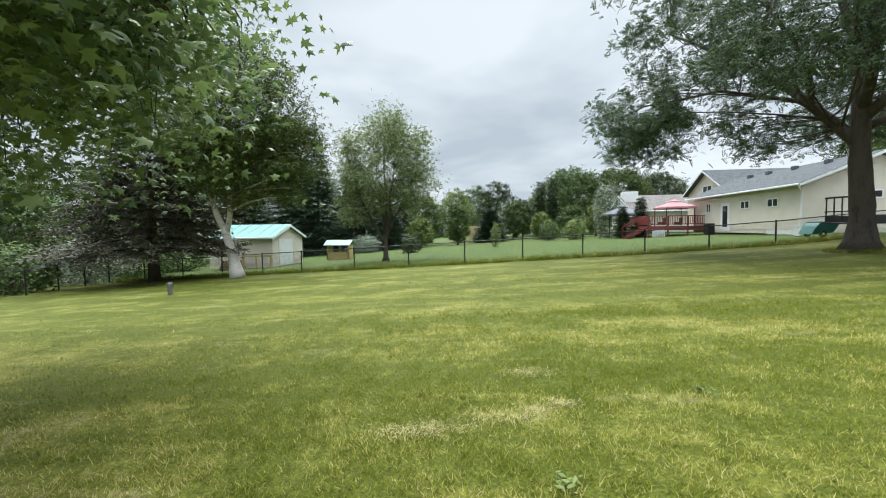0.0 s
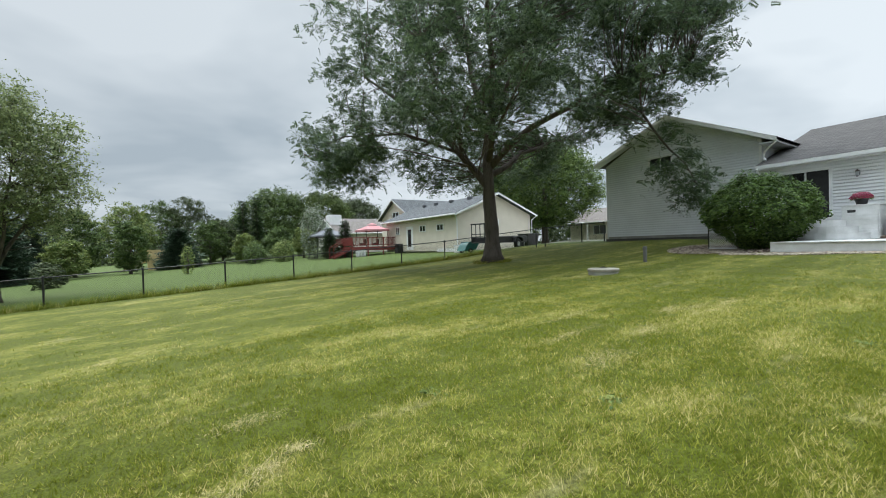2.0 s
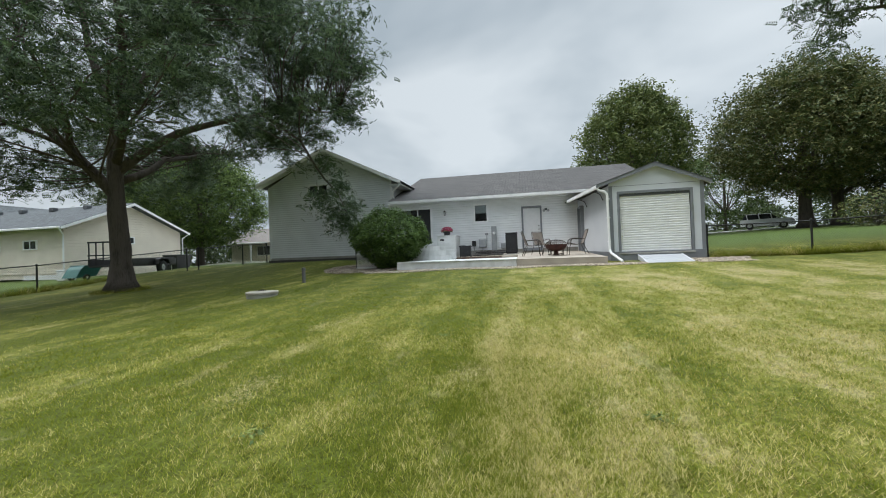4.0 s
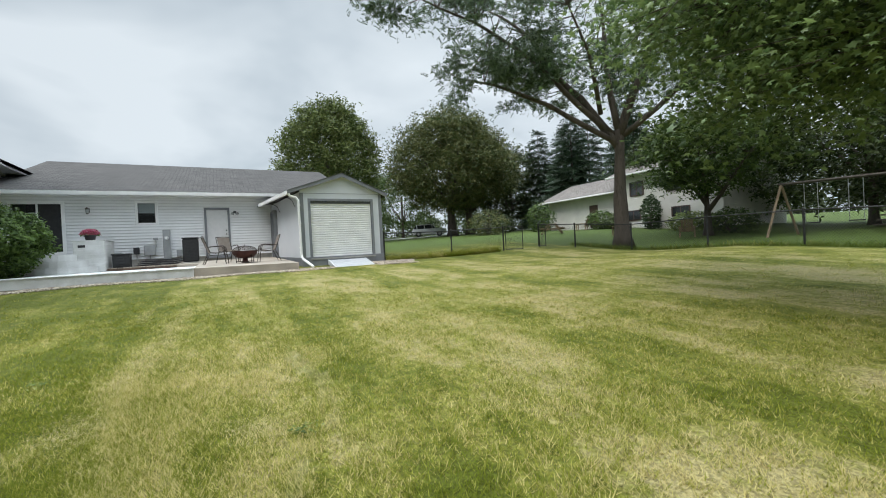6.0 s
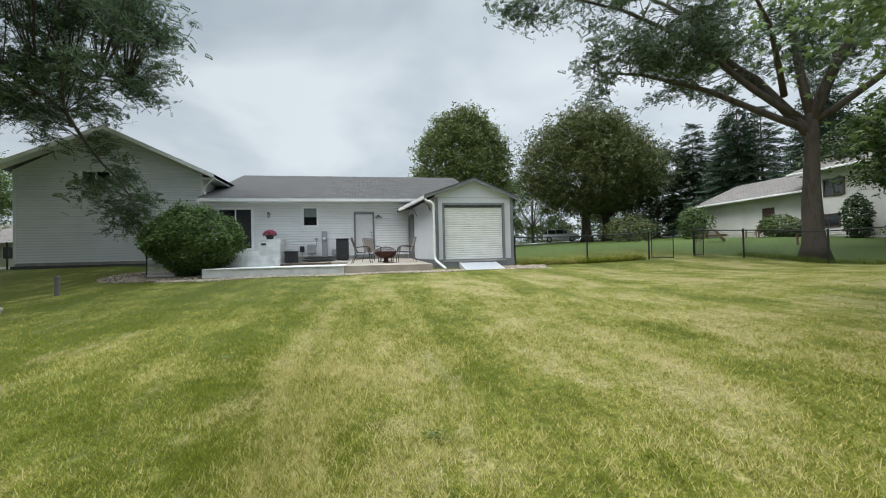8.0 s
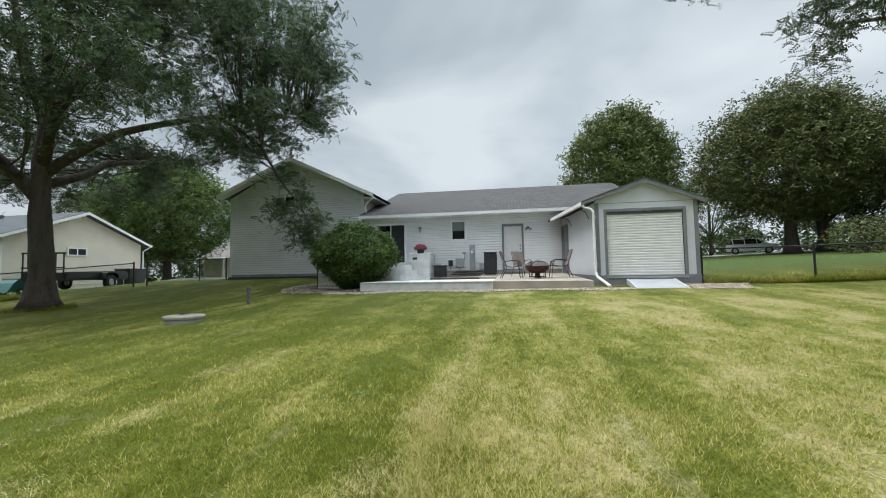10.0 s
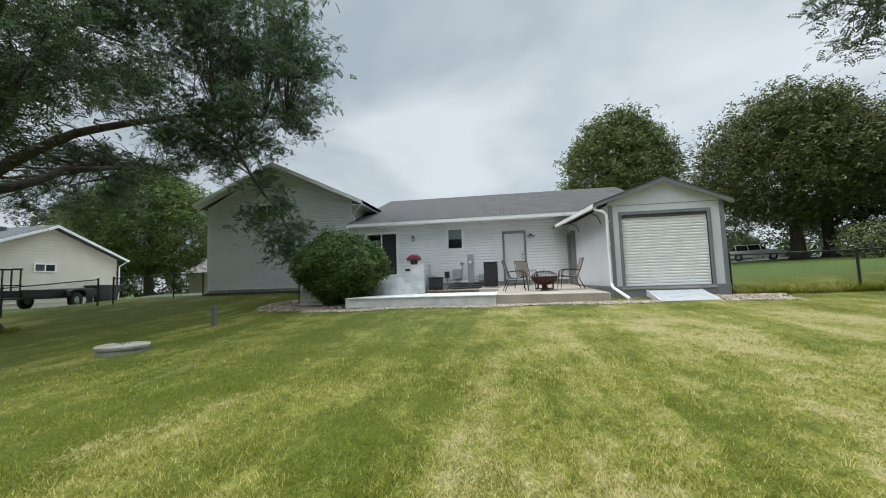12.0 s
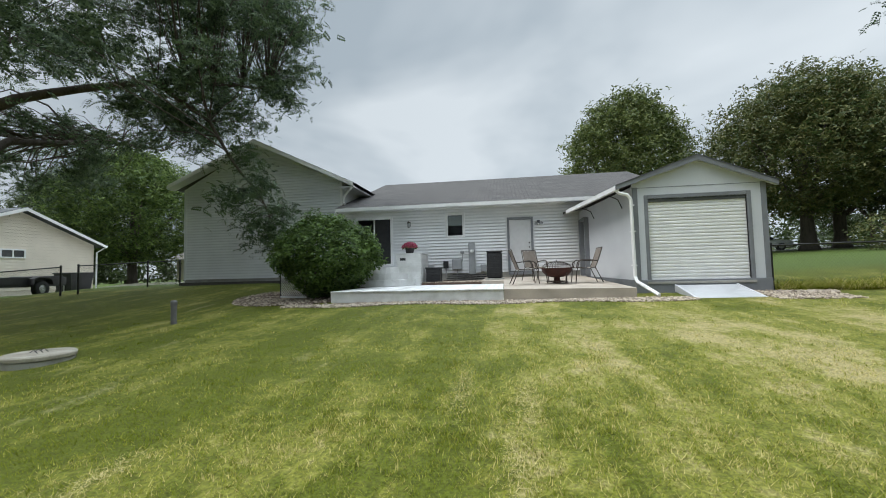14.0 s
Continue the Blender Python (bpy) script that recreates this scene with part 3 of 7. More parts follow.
def shrub(name, label, at, r, h, leaf_mat, seed, leaf=LEAF_OVAL, size=0.12, n=2500, category="shrub", group="", z=None, lump=0.18, skirt=0.0):
    rs = np.random.RandomState(seed)
    base = thing(name, (*at, H(*at) - 0.02 if z is None else z), label, category, group)
    st = Mesh()
    for k in range(9):
        a, e = rs.uniform(0, 6.28), rs.uniform(0.2, 0.7)
        st.tube([(math.cos(a) * 0.05, math.sin(a) * 0.05, 0), (math.cos(a) * r * e * 0.5, math.sin(a) * r * e * 0.5, h * 0.4), (math.cos(a) * r * e, math.sin(a) * r * e, h * 0.8)], [0.025, 0.018, 0.006], 5)
    part("stems", st, M_BARK, base, flat=False, kind="stuff")
    d = rs.normal(size=(n, 3)); d[:, 2] = d[:, 2] * 0.9 + 0.15
    d /= np.linalg.norm(d, axis=1)[:, None]
    bump = np.array([noise.noise(Vector(q) * 2.6 + Vector((seed, 0, 0))) for q in d]) * lump * 1.6 + np.array([noise.noise(Vector(q) * 7 + Vector((seed, 3, 0))) for q in d]) * lump
    rad = (1 + bump) * rs.uniform(0.62, 1.0, n) ** 0.5
    pos = d * rad[:, None] * np.array([r, r, h * 0.55]) + np.array([0, 0, h * 0.47])
    pos[:, 2] = np.maximum(pos[:, 2], 0.03)
    pos[:, :2] *= (1 - skirt * np.clip(1 - pos[:, 2] / (0.42 * h), 0, 1))[:, None]
    rot = turns(rs, n, 1.0, d * 0.7 + rs.normal(size=(n, 3)) * 0.5 + np.array([0, 0, 0.5]))
    part("leaves", scatter_mesh("leaves", leaf[0], leaf[1], pos, rot, size * rs.uniform(0.7, 1.3, n), leaf_mat), leaf_mat, base, kind="stuff")
    return base


# ---- house shells ----
def spans(y0, y1, z, holes):
    """What is left of y0..y1 at height z beside the holes (ya, yb, za, zb)."""
    out = [(y0, y1)]
    for ya, yb, za, zb in holes:
        if za < z < zb:
            out = [s for a, b in out for s in ((a, min(b, ya)), (max(a, yb), b)) if s[1] - s[0] > 0.01]
    return out


def wall_x(name, x, thick, y0, y1, z0, z1, holes, material, label, top=None):
    """A wall in the plane x, with real openings; top(y): its sloping top."""
    cuts = sorted({y0, y1} | {v for h in holes for v in h[:2]} | ({(y0 + y1) / 2} if top is None else {top[0]}))
    m = Mesh()
    roof = (lambda y: z1) if top is None else (lambda y: z1 + max(0, top[1] - abs(y - top[0]) * top[2]))
    for a, b in zip(cuts, cuts[1:]):
        mid = (a + b) / 2
        col = sorted((h[2], h[3]) for h in holes if h[0] < mid < h[1])
        lo = z0
        for za, zb in col + [(None, None)]:
            if za is None:
                m.prism([(a, lo), (b, lo), (b, roof(b)), (a, roof(a))], x, x + thick, "x")
            else:
                m.box(x, x + thick, a, b, lo, za)
                lo = zb
    return solid(name, m, material, label, "wall")


def lap_siding(parent, x, y0, y1, z0, z1, holes, material, course=0.122, top=None, sign=-1):
    """Lapped courses, each a board of its own, proud of the wall."""
    z = z0
    while z < z1 + (top[1] if top else 0) - 0.02:
        zt = z + course
        a, b = y0, y1
        if top and zt > z1:
            half = (top[1] - (zt - z1)) / top[2]
            a, b = max(y0, top[0] - half), min(y1, top[0] + half)
            if b - a < 0.15:
                break
        m = Mesh()
        for s, e in spans(a, b, (z + zt) / 2, holes):
            m.prism([(x, z), (x + sign * 0.048, z), (x + sign * 0.047, z + 0.014), (x + sign * 0.02, zt - 0.03), (x, zt - 0.03)], s, e, "y")
        if m.v:
            part("siding_course", m, material, parent)
        z = zt


def gutter(parent, pts, name="gutter"):
    m = Mesh()
    (xa, ya, za), (xb, yb, zb) = pts
    d = Vector((xb - xa, yb - ya, zb - za)); L = d.length
    rot = Matrix.Translation((xa, ya, za)) @ d.to_track_quat("X", "Z").to_matrix().to_4x4()
    prof = [(0, 0), (0.1, 0.0), (0.125, 0.05), (0.13, 0.12), (0.118, 0.12), (0.11, 0.055), (0.095, 0.012), (0.012, 0.012), (0.012, 0.12), (0, 0.12)]
    k = len(prof)
    v = [rot @ Vector((0, u, w)) for u, w in prof] + [rot @ Vector((L, u, w)) for u, w in prof]
    m.add(v, [(i, (i + 1) % k, k + (i + 1) % k, k + i) for i in range(k)] + [tuple(range(k)), tuple(range(2 * k - 1, k - 1, -1))])
    return part(name, m, M_WHITE, parent)


def spout(parent, pts, w=0.075):
    m = Mesh().tube(pts, w * 0.62, 6)
    return part("downspout", m, M_WHITE, parent)


def window(name, x, ya, yb, za, zb, label, sash=True, slide=False, frame_w=0.07, screen=False, face=-1, mat_f=None):
    """A window in a wall whose outer face lies at x; it looks along face."""
    mat_f = mat_f or M_WHITE
    w = thing(name, (x, (ya + yb) / 2, za), label, "window", kind="structure")
    hw, h, fw = (yb - ya) / 2, zb - za, frame_w
    f = Mesh()
    o0, o1 = (face * 0.045, -face * 0.09)
    f.box(o0, o1, -hw - 0.02, -hw + fw, -0.02, h + 0.02, 0.006).box(o0, o1, hw - fw, hw + 0.02, -0.02, h + 0.02, 0.006)
    f.box(o0, o1, -hw + fw, hw - fw, h - fw, h + 0.02, 0.006).box(o0, o1, -hw + fw, hw - fw, -0.02, fw * 0.8, 0.006)
    part("window_frame", f, mat_f, w)
    if slide:
        part("mullion", Mesh().box(-face * 0.0, -face * 0.05, -0.03, 0.03, fw * 0.8, h - fw, 0.005), mat_f, w)
        part("pane", Mesh().box(-face * 0.02, -face * 0.028, -hw + fw, -0.03, fw * 0.8, h - fw), M_GLASS, w)
        part("pane", Mesh().box(-face * 0.05, -face * 0.058, 0.03, hw - fw, fw * 0.8, h - fw), M_GLASS, w)
    else:
        if sash:
            part("sash_bar", Mesh().box(-face * 0.0, -face * 0.05, -hw + fw, hw - fw, h * 0.5 - 0.02, h * 0.5 + 0.02, 0.005), mat_f, w)
        part("pane", Mesh().box(-face * 0.03, -face * 0.038, -hw + fw, hw - fw, fw * 0.8, h - fw), M_GLASS, w)
    for c in w.children:
        if c.name.startswith("pane"):
            c.visible_shadow = False
    return w


# ---- own house ----
HX, WX = 22.3, 22.8  # back walls of the low part and of the tall wing
FLOOR = 1.45
slider_hole, win_hole, door_hole = (3.16, 4.72, 1.98, 3.96), (0.19, 0.93, 3.05, 4.0), (-2.45, -1.57, 1.6, 3.66)
wing_win = (9.35, 10.6, 5.1, 5.75)
main_wall = wall_x("wall_west_main", HX, 0.2, -8.0, 5.5, 0.9, 4.36, [slider_hole, win_hole, door_hole], M_SIDE, "pale grey vinyl-sided back wall of the low house part")
lap_siding(main_wall, HX, -4.2, 5.5, 1.6, 4.2, [(slider_hole[0] - 0.02, slider_hole[1] + 0.02, 1.9, 3.98), (win_hole[0] - 0.02, win_hole[1] + 0.02, 3.03, 4.02), (door_hole[0] - 0.1, door_hole[1] + 0.1, 1.5, 3.76)], M_SIDE)
WING_TOP = (9.45, 2.02, 0.53)
wing_wall = wall_x("wall_west_wing", WX, 0.2, 5.52, 13.2, 1.0, 5.7, [wing_win], M_SIDE_W, "grey vinyl-sided gable wall of the two-storey wing", WING_TOP)
lap_siding(wing_wall, WX, 5.62, 13.1, 1.58, 5.7, [(wing_win[0] - 0.02, wing_win[1] + 0.02, wing_win[2] - 0.02, wing_win[3] + 0.02)], M_SIDE_W, top=WING_TOP)
for yy in (5.57, 13.15):
    part("corner_trim", Mesh().box(WX - 0.024, WX + 0.02, yy - 0.055, yy + 0.055, 1.55, 5.75, 0.006), M_WHITE if yy < 6 else M_SIDE_W, wing_wall)
part("foundation", Mesh().box(WX - 0.006, WX, 5.58, 13.15, 1.0, 1.58), M_CONC_G, wing_wall)
part("foundation", Mesh().box(HX - 0.006, HX, -4.2, 5.6, 0.95, 1.6), M_CONC_G, main_wall)
solid("wall_south_main", Mesh().prism([(HX + 0.2, 0.9), (36.0, 0.9), (36.0, 4.5), (29.2, 6.6), (HX + 0.2, 4.5)], -8.2, -8.0, "y"), M_SIDE, "pale grey vinyl-sided end wall", "wall")
solid("wall_north_wing", Mesh().box(WX + 0.2, 36, 13.0, 13.2, 0.9, 5.7), M_SIDE_W, "grey vinyl-sided side wall of the wing", "wall")
solid("wall_south_wing", Mesh().box(WX + 0.2, 36, 5.52, 5.72, 0.9, 5.75), M_SIDE_W, "grey vinyl-sided side wall above the low roof", "wall")
solid("wall_east", Mesh().box(36, 36.2, -8.2, 13.35, 0.9, 4.5), M_SIDE, "pale grey vinyl-sided front wall", "wall")
solid("floor", Mesh().box(HX + 0.2, 36, -8.0, 13.1, 1.3, FLOOR), M_INSIDE, "dim floor inside the house", "floor")
solid("wall_inside", Mesh().box(26.5, 26.6, -8.0, 5.62, FLOOR, 4.4).box(26.5, 26.6, 5.9, 13.1, FLOOR, 5.6), M_INSIDE, "dim inner wall behind the windows", "wall")
# roofs
EAVE_X, EAVE_Z, RIDGE = 21.85, 4.36, (29.2, 6.88)
low_roof = solid("roof_low", Mesh().prism([(EAVE_X, EAVE_Z), (RIDGE[0], RIDGE[1]), (36.6, EAVE_Z), (36.6, EAVE_Z - 0.14), (RIDGE[0], RIDGE[1] - 0.14), (EAVE_X, EAVE_Z - 0.14)], -8.1, 5.46, "y"), M_SHINGLE, "grey asphalt shingle roof of the low part", "roof")
part("soffit", Mesh().box(EAVE_X + 0.02, HX - 0.02, -8.05, 5.46, EAVE_Z - 0.16, EAVE_Z - 0.142), M_SIDE, low_roof)
part("fascia", Mesh().box(EAVE_X - 0.025, EAVE_X + 0.0, -8.1, 5.46, EAVE_Z - 0.15, EAVE_Z - 0.01), M_WHITE, low_roof)
gutter(low_roof, [(EAVE_X - 0.03, 5.46, EAVE_Z - 0.14), (EAVE_X - 0.03, -8.1, EAVE_Z - 0.14)])
spout(low_roof, [(EAVE_X - 0.06, 5.38, EAVE_Z - 0.14), (EAVE_X + 0.05, 5.38, EAVE_Z - 0.3), (HX - 0.05, 5.4, EAVE_Z - 0.55), (HX - 0.06, 5.4, 1.7)])
PK, SL = (9.45, 7.74), 0.53
wy0, wy1 = 4.86, 13.72
wing_roof = solid("roof_wing", Mesh().prism([(wy0, PK[1] - (PK[0] - wy0) * 0.475), (PK[0], PK[1]), (wy1, PK[1] - (wy1 - PK[0]) * 0.43), (wy1, PK[1] - (wy1 - PK[0]) * 0.43 - 0.15), (PK[0], PK[1] - 0.17), (wy0, PK[1] - (PK[0] - wy0) * 0.475 - 0.15)], WX - 0.45, 36.5, "x"), M_SHINGLE, "grey asphalt shingle roof of the wing", "roof")
for a, s in ((wy0, 0.475), (wy1, 0.43)):
    zz = PK[1] - abs(PK[0] - a) * s
    part("rake_board", Mesh().prism([(a, zz - 0.17), (a, zz - 0.01), (PK[0], PK[1] - 0.01), (PK[0], PK[1] - 0.2)], WX - 0.475, WX - 0.452, "x"), M_WHITE, wing_roof)
    part("soffit", Mesh().prism([(a, zz - 0.2), (a, zz - 0.16), (PK[0], PK[1] - 0.175), (PK[0], PK[1] - 0.21)], WX - 0.45, WX - 0.0, "x"), M_SIDE_W, wing_roof)
ez = PK[1] - (PK[0] - wy0) * 0.475
gutter(wing_roof, [(WX - 0.45, wy0 + 0.0, ez - 0.14), (36.0, wy0 + 0.0, ez - 0.14)])
part("eave_soffit", Mesh().box(WX - 0.4, 36, wy0 + 0.02, 5.52, ez - 0.2, ez - 0.16), M_SIDE_W, wing_roof)
spout(wing_roof, [(WX - 0.38, wy0 + 0.0, ez - 0.12), (WX - 0.38, wy0 + 0.1, ez - 0.25), (WX - 0.2, 5.25, ez - 0.42), (WX - 0.1, 5.4, ez - 0.55), (WX - 0.1, 5.42, EAVE_Z + 0.42), (WX - 0.3, 5.3, EAVE_Z + 0.28)])

# window_1 upper sliding window, window_2 small double-hung, door_1 glass slider, door_2 plain steel
window("window_1", WX, *wing_win, "white-framed sliding window high in the grey gable", slide=True, frame_w=0.06)
w2 = window("window_2", HX, *win_hole, "small white-framed window with half-drawn pale blind", sash=False)
part("blind", Mesh().box(0.06, 0.07, -0.3, 0.3, 0.46, 0.9), M_GREYBOX, w2, "pale grey half-drawn blind")
sl = window("door_1", HX, *slider_hole, "white-framed sliding glass patio door with dark screen", slide=True, frame_w=0.08)
sl["category"] = "door"
part("screen", Mesh().box(-0.012, -0.006, -0.72, -0.04, 0.08, 1.9), mat("dark_insect_screen", (0.03, 0.03, 0.032), (0.02, 0.02, 0.021), rough=0.9), sl, "dark insect screen")
part("handle", Mesh().box(-0.06, -0.015, -0.70, -0.67, 0.85, 1.15, 0.01), M_BLACK, sl, "black pull handle")
d2 = thing("door_2", (HX, -2.01, 1.6), "plain pale grey steel back door with grey frame", "door", kind="structure")
part("door_frame", Mesh().box(-0.05, 0.12, -0.5, -0.42, 0, 2.14, 0.005).box(-0.05, 0.12, 0.42, 0.5, 0, 2.14, 0.005).box(-0.05, 0.12, -0.42, 0.42, 2.04, 2.14, 0.005), M_TRIM, d2)
part("door_leaf", Mesh().box(0.0, 0.05, -0.415, 0.415, 0.03, 2.035, 0.004), mat("pale_grey_door", (0.62, 0.62, 0.63), (0.56, 0.56, 0.57), rough=0.45, bump=0.03), d2)
part("sill", Mesh().box(-0.1, 0.1, -0.48, 0.48, -0.12, 0.0, 0.01), M_TRIM, d2)
kn = part("knob", Mesh().lathe([(0, -0.07), (0.025, -0.065), (0.03, -0.04), (0.012, -0.02), (0.012, 0)], n=10).add([], []), M_BLACK, d2)
kn.matrix_local = pose(0.0, -0.34, 0.95, 0, 90, 0)
part("deadbolt", Mesh().lathe([(0, -0.03), (0.028, -0.028), (0.03, 0.0)], n=10), M_BLACK, d2).matrix_local = pose(0.0, -0.34, 1.12, 0, 90, 0)

# ---- grey shed with roll-up door, against the house ----
SX, SY0, SY1, SZ = 17.63, -4.83, -8.05, 3.86
def shed_left(x):
    return SY0 + (x - SX) * 0.122
shed = thing("shed", (SX, -6.44, 1.0), "pale grey panelled shed with grey trim and white roll-up door", "shed")
inv = shed.matrix_world.inverted()
def shed_part(name, m, material, label="", flat=True):
    m.v = [tuple(inv @ Vector(p)) for p in m.v]
    return part(name, m, material, shed, label, flat)
OY0, OY1, OZ0, OZ1 = -5.19, -7.6, 1.27, 3.48
for ya, yb in ((SY0, OY0), (OY1, SY1)):
    shed_part("wall_panel", Mesh().box(SX, SX + 0.12, ya, yb, 1.32, OZ1), M_SHED)
shed_part("header_panel", Mesh().box(SX, SX + 0.12, SY0, SY1, OZ1, 3.8), M_SHED)
shed_part("gable_panel", Mesh().prism([(SY0, 3.8), (SY1, 3.8), (SY1, 3.81), (-6.44, 4.46), (SY0, 3.9)], SX, SX + 0.12, "x"), M_SHED)
shed_part("panel_joint", Mesh().box(SX - 0.006, SX, SY0, SY1, 3.775, 3.79), M_TRIM)
side = Mesh()
dx0, dx1 = 21.3, 22.15
for a, b, lo in ((SX + 0.12, dx0, 1.32), (dx1, HX - 0.02, 1.32), (dx0, dx1, 3.45)):
    side.add([(a, shed_left(a), lo), (b, shed_left(b), lo), (b, shed_left(b), 3.84), (a, shed_left(a), 3.84), (a, shed_left(a) - 0.12, lo), (b, shed_left(b) - 0.12, lo), (b, shed_left(b) - 0.12, 3.84), (a, shed_left(a) - 0.12, 3.84)],
             [(0, 1, 2, 3), (7, 6, 5, 4), (0, 4, 5, 1), (3, 2, 6, 7), (0, 3, 7, 4), (1, 5, 6, 2)])
shed_part("side_wall", side, M_SHED)
shed_part("side_wall", Mesh().box(SX + 0.12, HX - 0.02, SY1, SY1 + 0.12, 1.32, 3.78), M_SHED)
ld = Mesh()
ym = shed_left((dx0 + dx1) / 2)
ld.box(dx0 + 0.05, dx1 - 0.05, ym - 0.09, ym - 0.05, 1.42, 3.42, 0.005)
shed_part("side_door", ld, mat("shaded_grey_door", (0.40, 0.41, 0.43), (0.34, 0.35, 0.37), rough=0.5), "grey side door")
shed_part("side_door_frame", Mesh().box(dx0 - 0.06, dx0 + 0.05, ym - 0.08, ym + 0.09, 1.4, 3.5, 0.005).box(dx1 - 0.05, dx1 + 0.06, ym - 0.08, ym + 0.12, 1.4, 3.5, 0.005).box(dx0 + 0.05, dx1 - 0.05, ym - 0.08, ym + 0.1, 3.42, 3.52, 0.005), M_TRIM)
shed_part("foundation", Mesh().box(SX - 0.03, SX + 0.15, SY0 + 0.02, SY1 - 0.03, 0.8, 1.32, 0.01).box(SX + 0.15, HX - 0.02, SY1 - 0.03, SY1 + 0.15, 0.8, 1.32).add([(SX + 0.15, shed_left(SX) + 0.03, 0.9), (HX - 0.02, shed_left(HX) + 0.03, 0.9), (HX - 0.02, shed_left(HX) + 0.03, 1.4), (SX + 0.15, shed_left(SX) + 0.03, 1.32), (SX + 0.15, shed_left(SX) - 0.1, 0.9), (HX - 0.02, shed_left(HX) - 0.1, 0.9), (HX - 0.02, shed_left(HX) - 0.1, 1.4), (SX + 0.15, shed_left(SX) - 0.1, 1.32)], [(0, 1, 2, 3), (7, 6, 5, 4), (3, 2, 6, 7)]), M_TRIM, "grey painted foundation")
for a, b in ((SY0 + 0.015, SY0 - 0.11), (SY1 + 0.11, SY1 - 0.015)):
    shed_part("corner_trim", Mesh().box(SX - 0.022, SX + 0.03, a, b, 1.3, 3.8, 0.005), M_TRIM)
shed_part("door_trim", Mesh().box(SX - 0.024, SX + 0.13, OY0 + 0.09, OY0, OZ0, OZ1 + 0.1, 0.005), M_TRIM)
shed_part("door_trim", Mesh().box(SX - 0.024, SX + 0.13, OY1, OY1 - 0.1, OZ0, OZ1 + 0.1, 0.005), M_TRIM)
shed_part("door_trim", Mesh().box(SX - 0.024, SX + 0.13, OY0, OY1, OZ1, OZ1 + 0.1, 0.005), M_TRIM)
shed_part("threshold", Mesh().box(SX - 0.05, SX + 0.13, OY0 + 0.1, OY1 - 0.1, OZ0 - 0.06, OZ0, 0.006), M_CONC_G)
roll = shed_part("roll_door", Mesh().box(SX + 0.06, SX + 0.075, OY0, OY1, OZ0 + 0.01, OZ1), M_WHITE, "white corrugated roll-up door")
RB = 25
rib = Mesh().prism([(0.0, 0), (-0.018, 0.01), (-0.02, 0.037), (-0.018, 0.064), (0.0, 0.074)], -1.2, 1.2, "y").data("slat", M_WHITE)
for k in range(RB):
    s = new("slat", rib); s.parent = roll
    s.matrix_local = inv @ Matrix.Translation((SX + 0.06, (OY0 + OY1) / 2, OZ0 + 0.03 + k * (OZ1 - OZ0 - 0.1) / (RB - 1)))
shed_part("door_drum_cover", Mesh().box(SX + 0.01, SX + 0.12, OY0, OY1, OZ1 - 0.09, OZ1 - 0.0, 0.01), M_DARKTRIM)
# shed roof: left slope carries out over the patio side
SHED_PK, SHED_EL, SHED_EB, SHED_ER = (-6.44, 4.56), (-4.36, 3.85), (-3.66, 3.84), (-8.3, 3.78)  # peak, left eave at the front and at the back, right eave
def shed_roof():
    xa, xb, t = SX - 0.12, HX - 0.03, 0.08
    m = Mesh()
    for (ya_f, za_f), (ya_b, za_b) in ((SHED_EL, SHED_EB), (SHED_ER, SHED_ER)):
        m.add([(xa, *SHED_PK), (xb, *SHED_PK), (xb, ya_b, za_b), (xa, ya_f, za_f), (xa, SHED_PK[0], SHED_PK[1] - t), (xb, SHED_PK[0], SHED_PK[1] - t), (xb, ya_b, za_b - t), (xa, ya_f, za_f - t)],
              [(0, 1, 2), (0, 2, 3), (7, 6, 5, 4), (3, 2, 6, 7), (0, 3, 7, 4), (1, 5, 6, 2)])
    shed_part("roof", m, M_SHINGLE, "grey shingled roof")
    for ya, za in (SHED_EL, SHED_ER):
        shed_part("rake_board", Mesh().prism([(SHED_PK[0], SHED_PK[1] + 0.005), (ya, za + 0.005), (ya, za - 0.11), (SHED_PK[0], SHED_PK[1] - 0.13)], xa - 0.025, xa - 0.002, "x"), M_TRIM)
        shed_part("drip_edge", Mesh().prism([(SHED_PK[0], SHED_PK[1] + 0.03), (ya, za + 0.03), (ya, za + 0.008), (SHED_PK[0], SHED_PK[1] + 0.008)], xa - 0.04, xa + 0.05, "x"), M_DARKTRIM)
        shed_part("soffit", Mesh().prism([(SHED_PK[0], SHED_PK[1] - 0.1), (ya, za - 0.1), (ya, za - 0.085), (SHED_PK[0], SHED_PK[1] - 0.085)], xa, SX - 0.002, "x"), M_SHED)
shed_roof()
gutter(shed, [tuple(inv @ Vector((HX - 0.6, SHED_EB[0] - 0.02, SHED_EB[1] - 0.12))), tuple(inv @ Vector((SX - 0.16, SHED_EL[0] + 0.02, SHED_EL[1] - 0.12)))])
spout(shed, [tuple(inv @ Vector(p)) for p in ((SX - 0.1, -4.38, 3.74), (SX - 0.1, -4.45, 3.66), (SX - 0.1, -4.66, 3.6), (SX - 0.1, -4.74, 3.48), (SX - 0.1, -4.76, 1.42), (SX - 0.2, -4.78, 1.28), (SX - 1.1, -4.98, 0.99))])
for zz in (1.7, 2.6, 3.3):
    shed_part("spout_strap", Mesh().box(SX - 0.145, SX - 0.0, -4.815, -4.705, zz, zz + 0.03), M_WHITE)
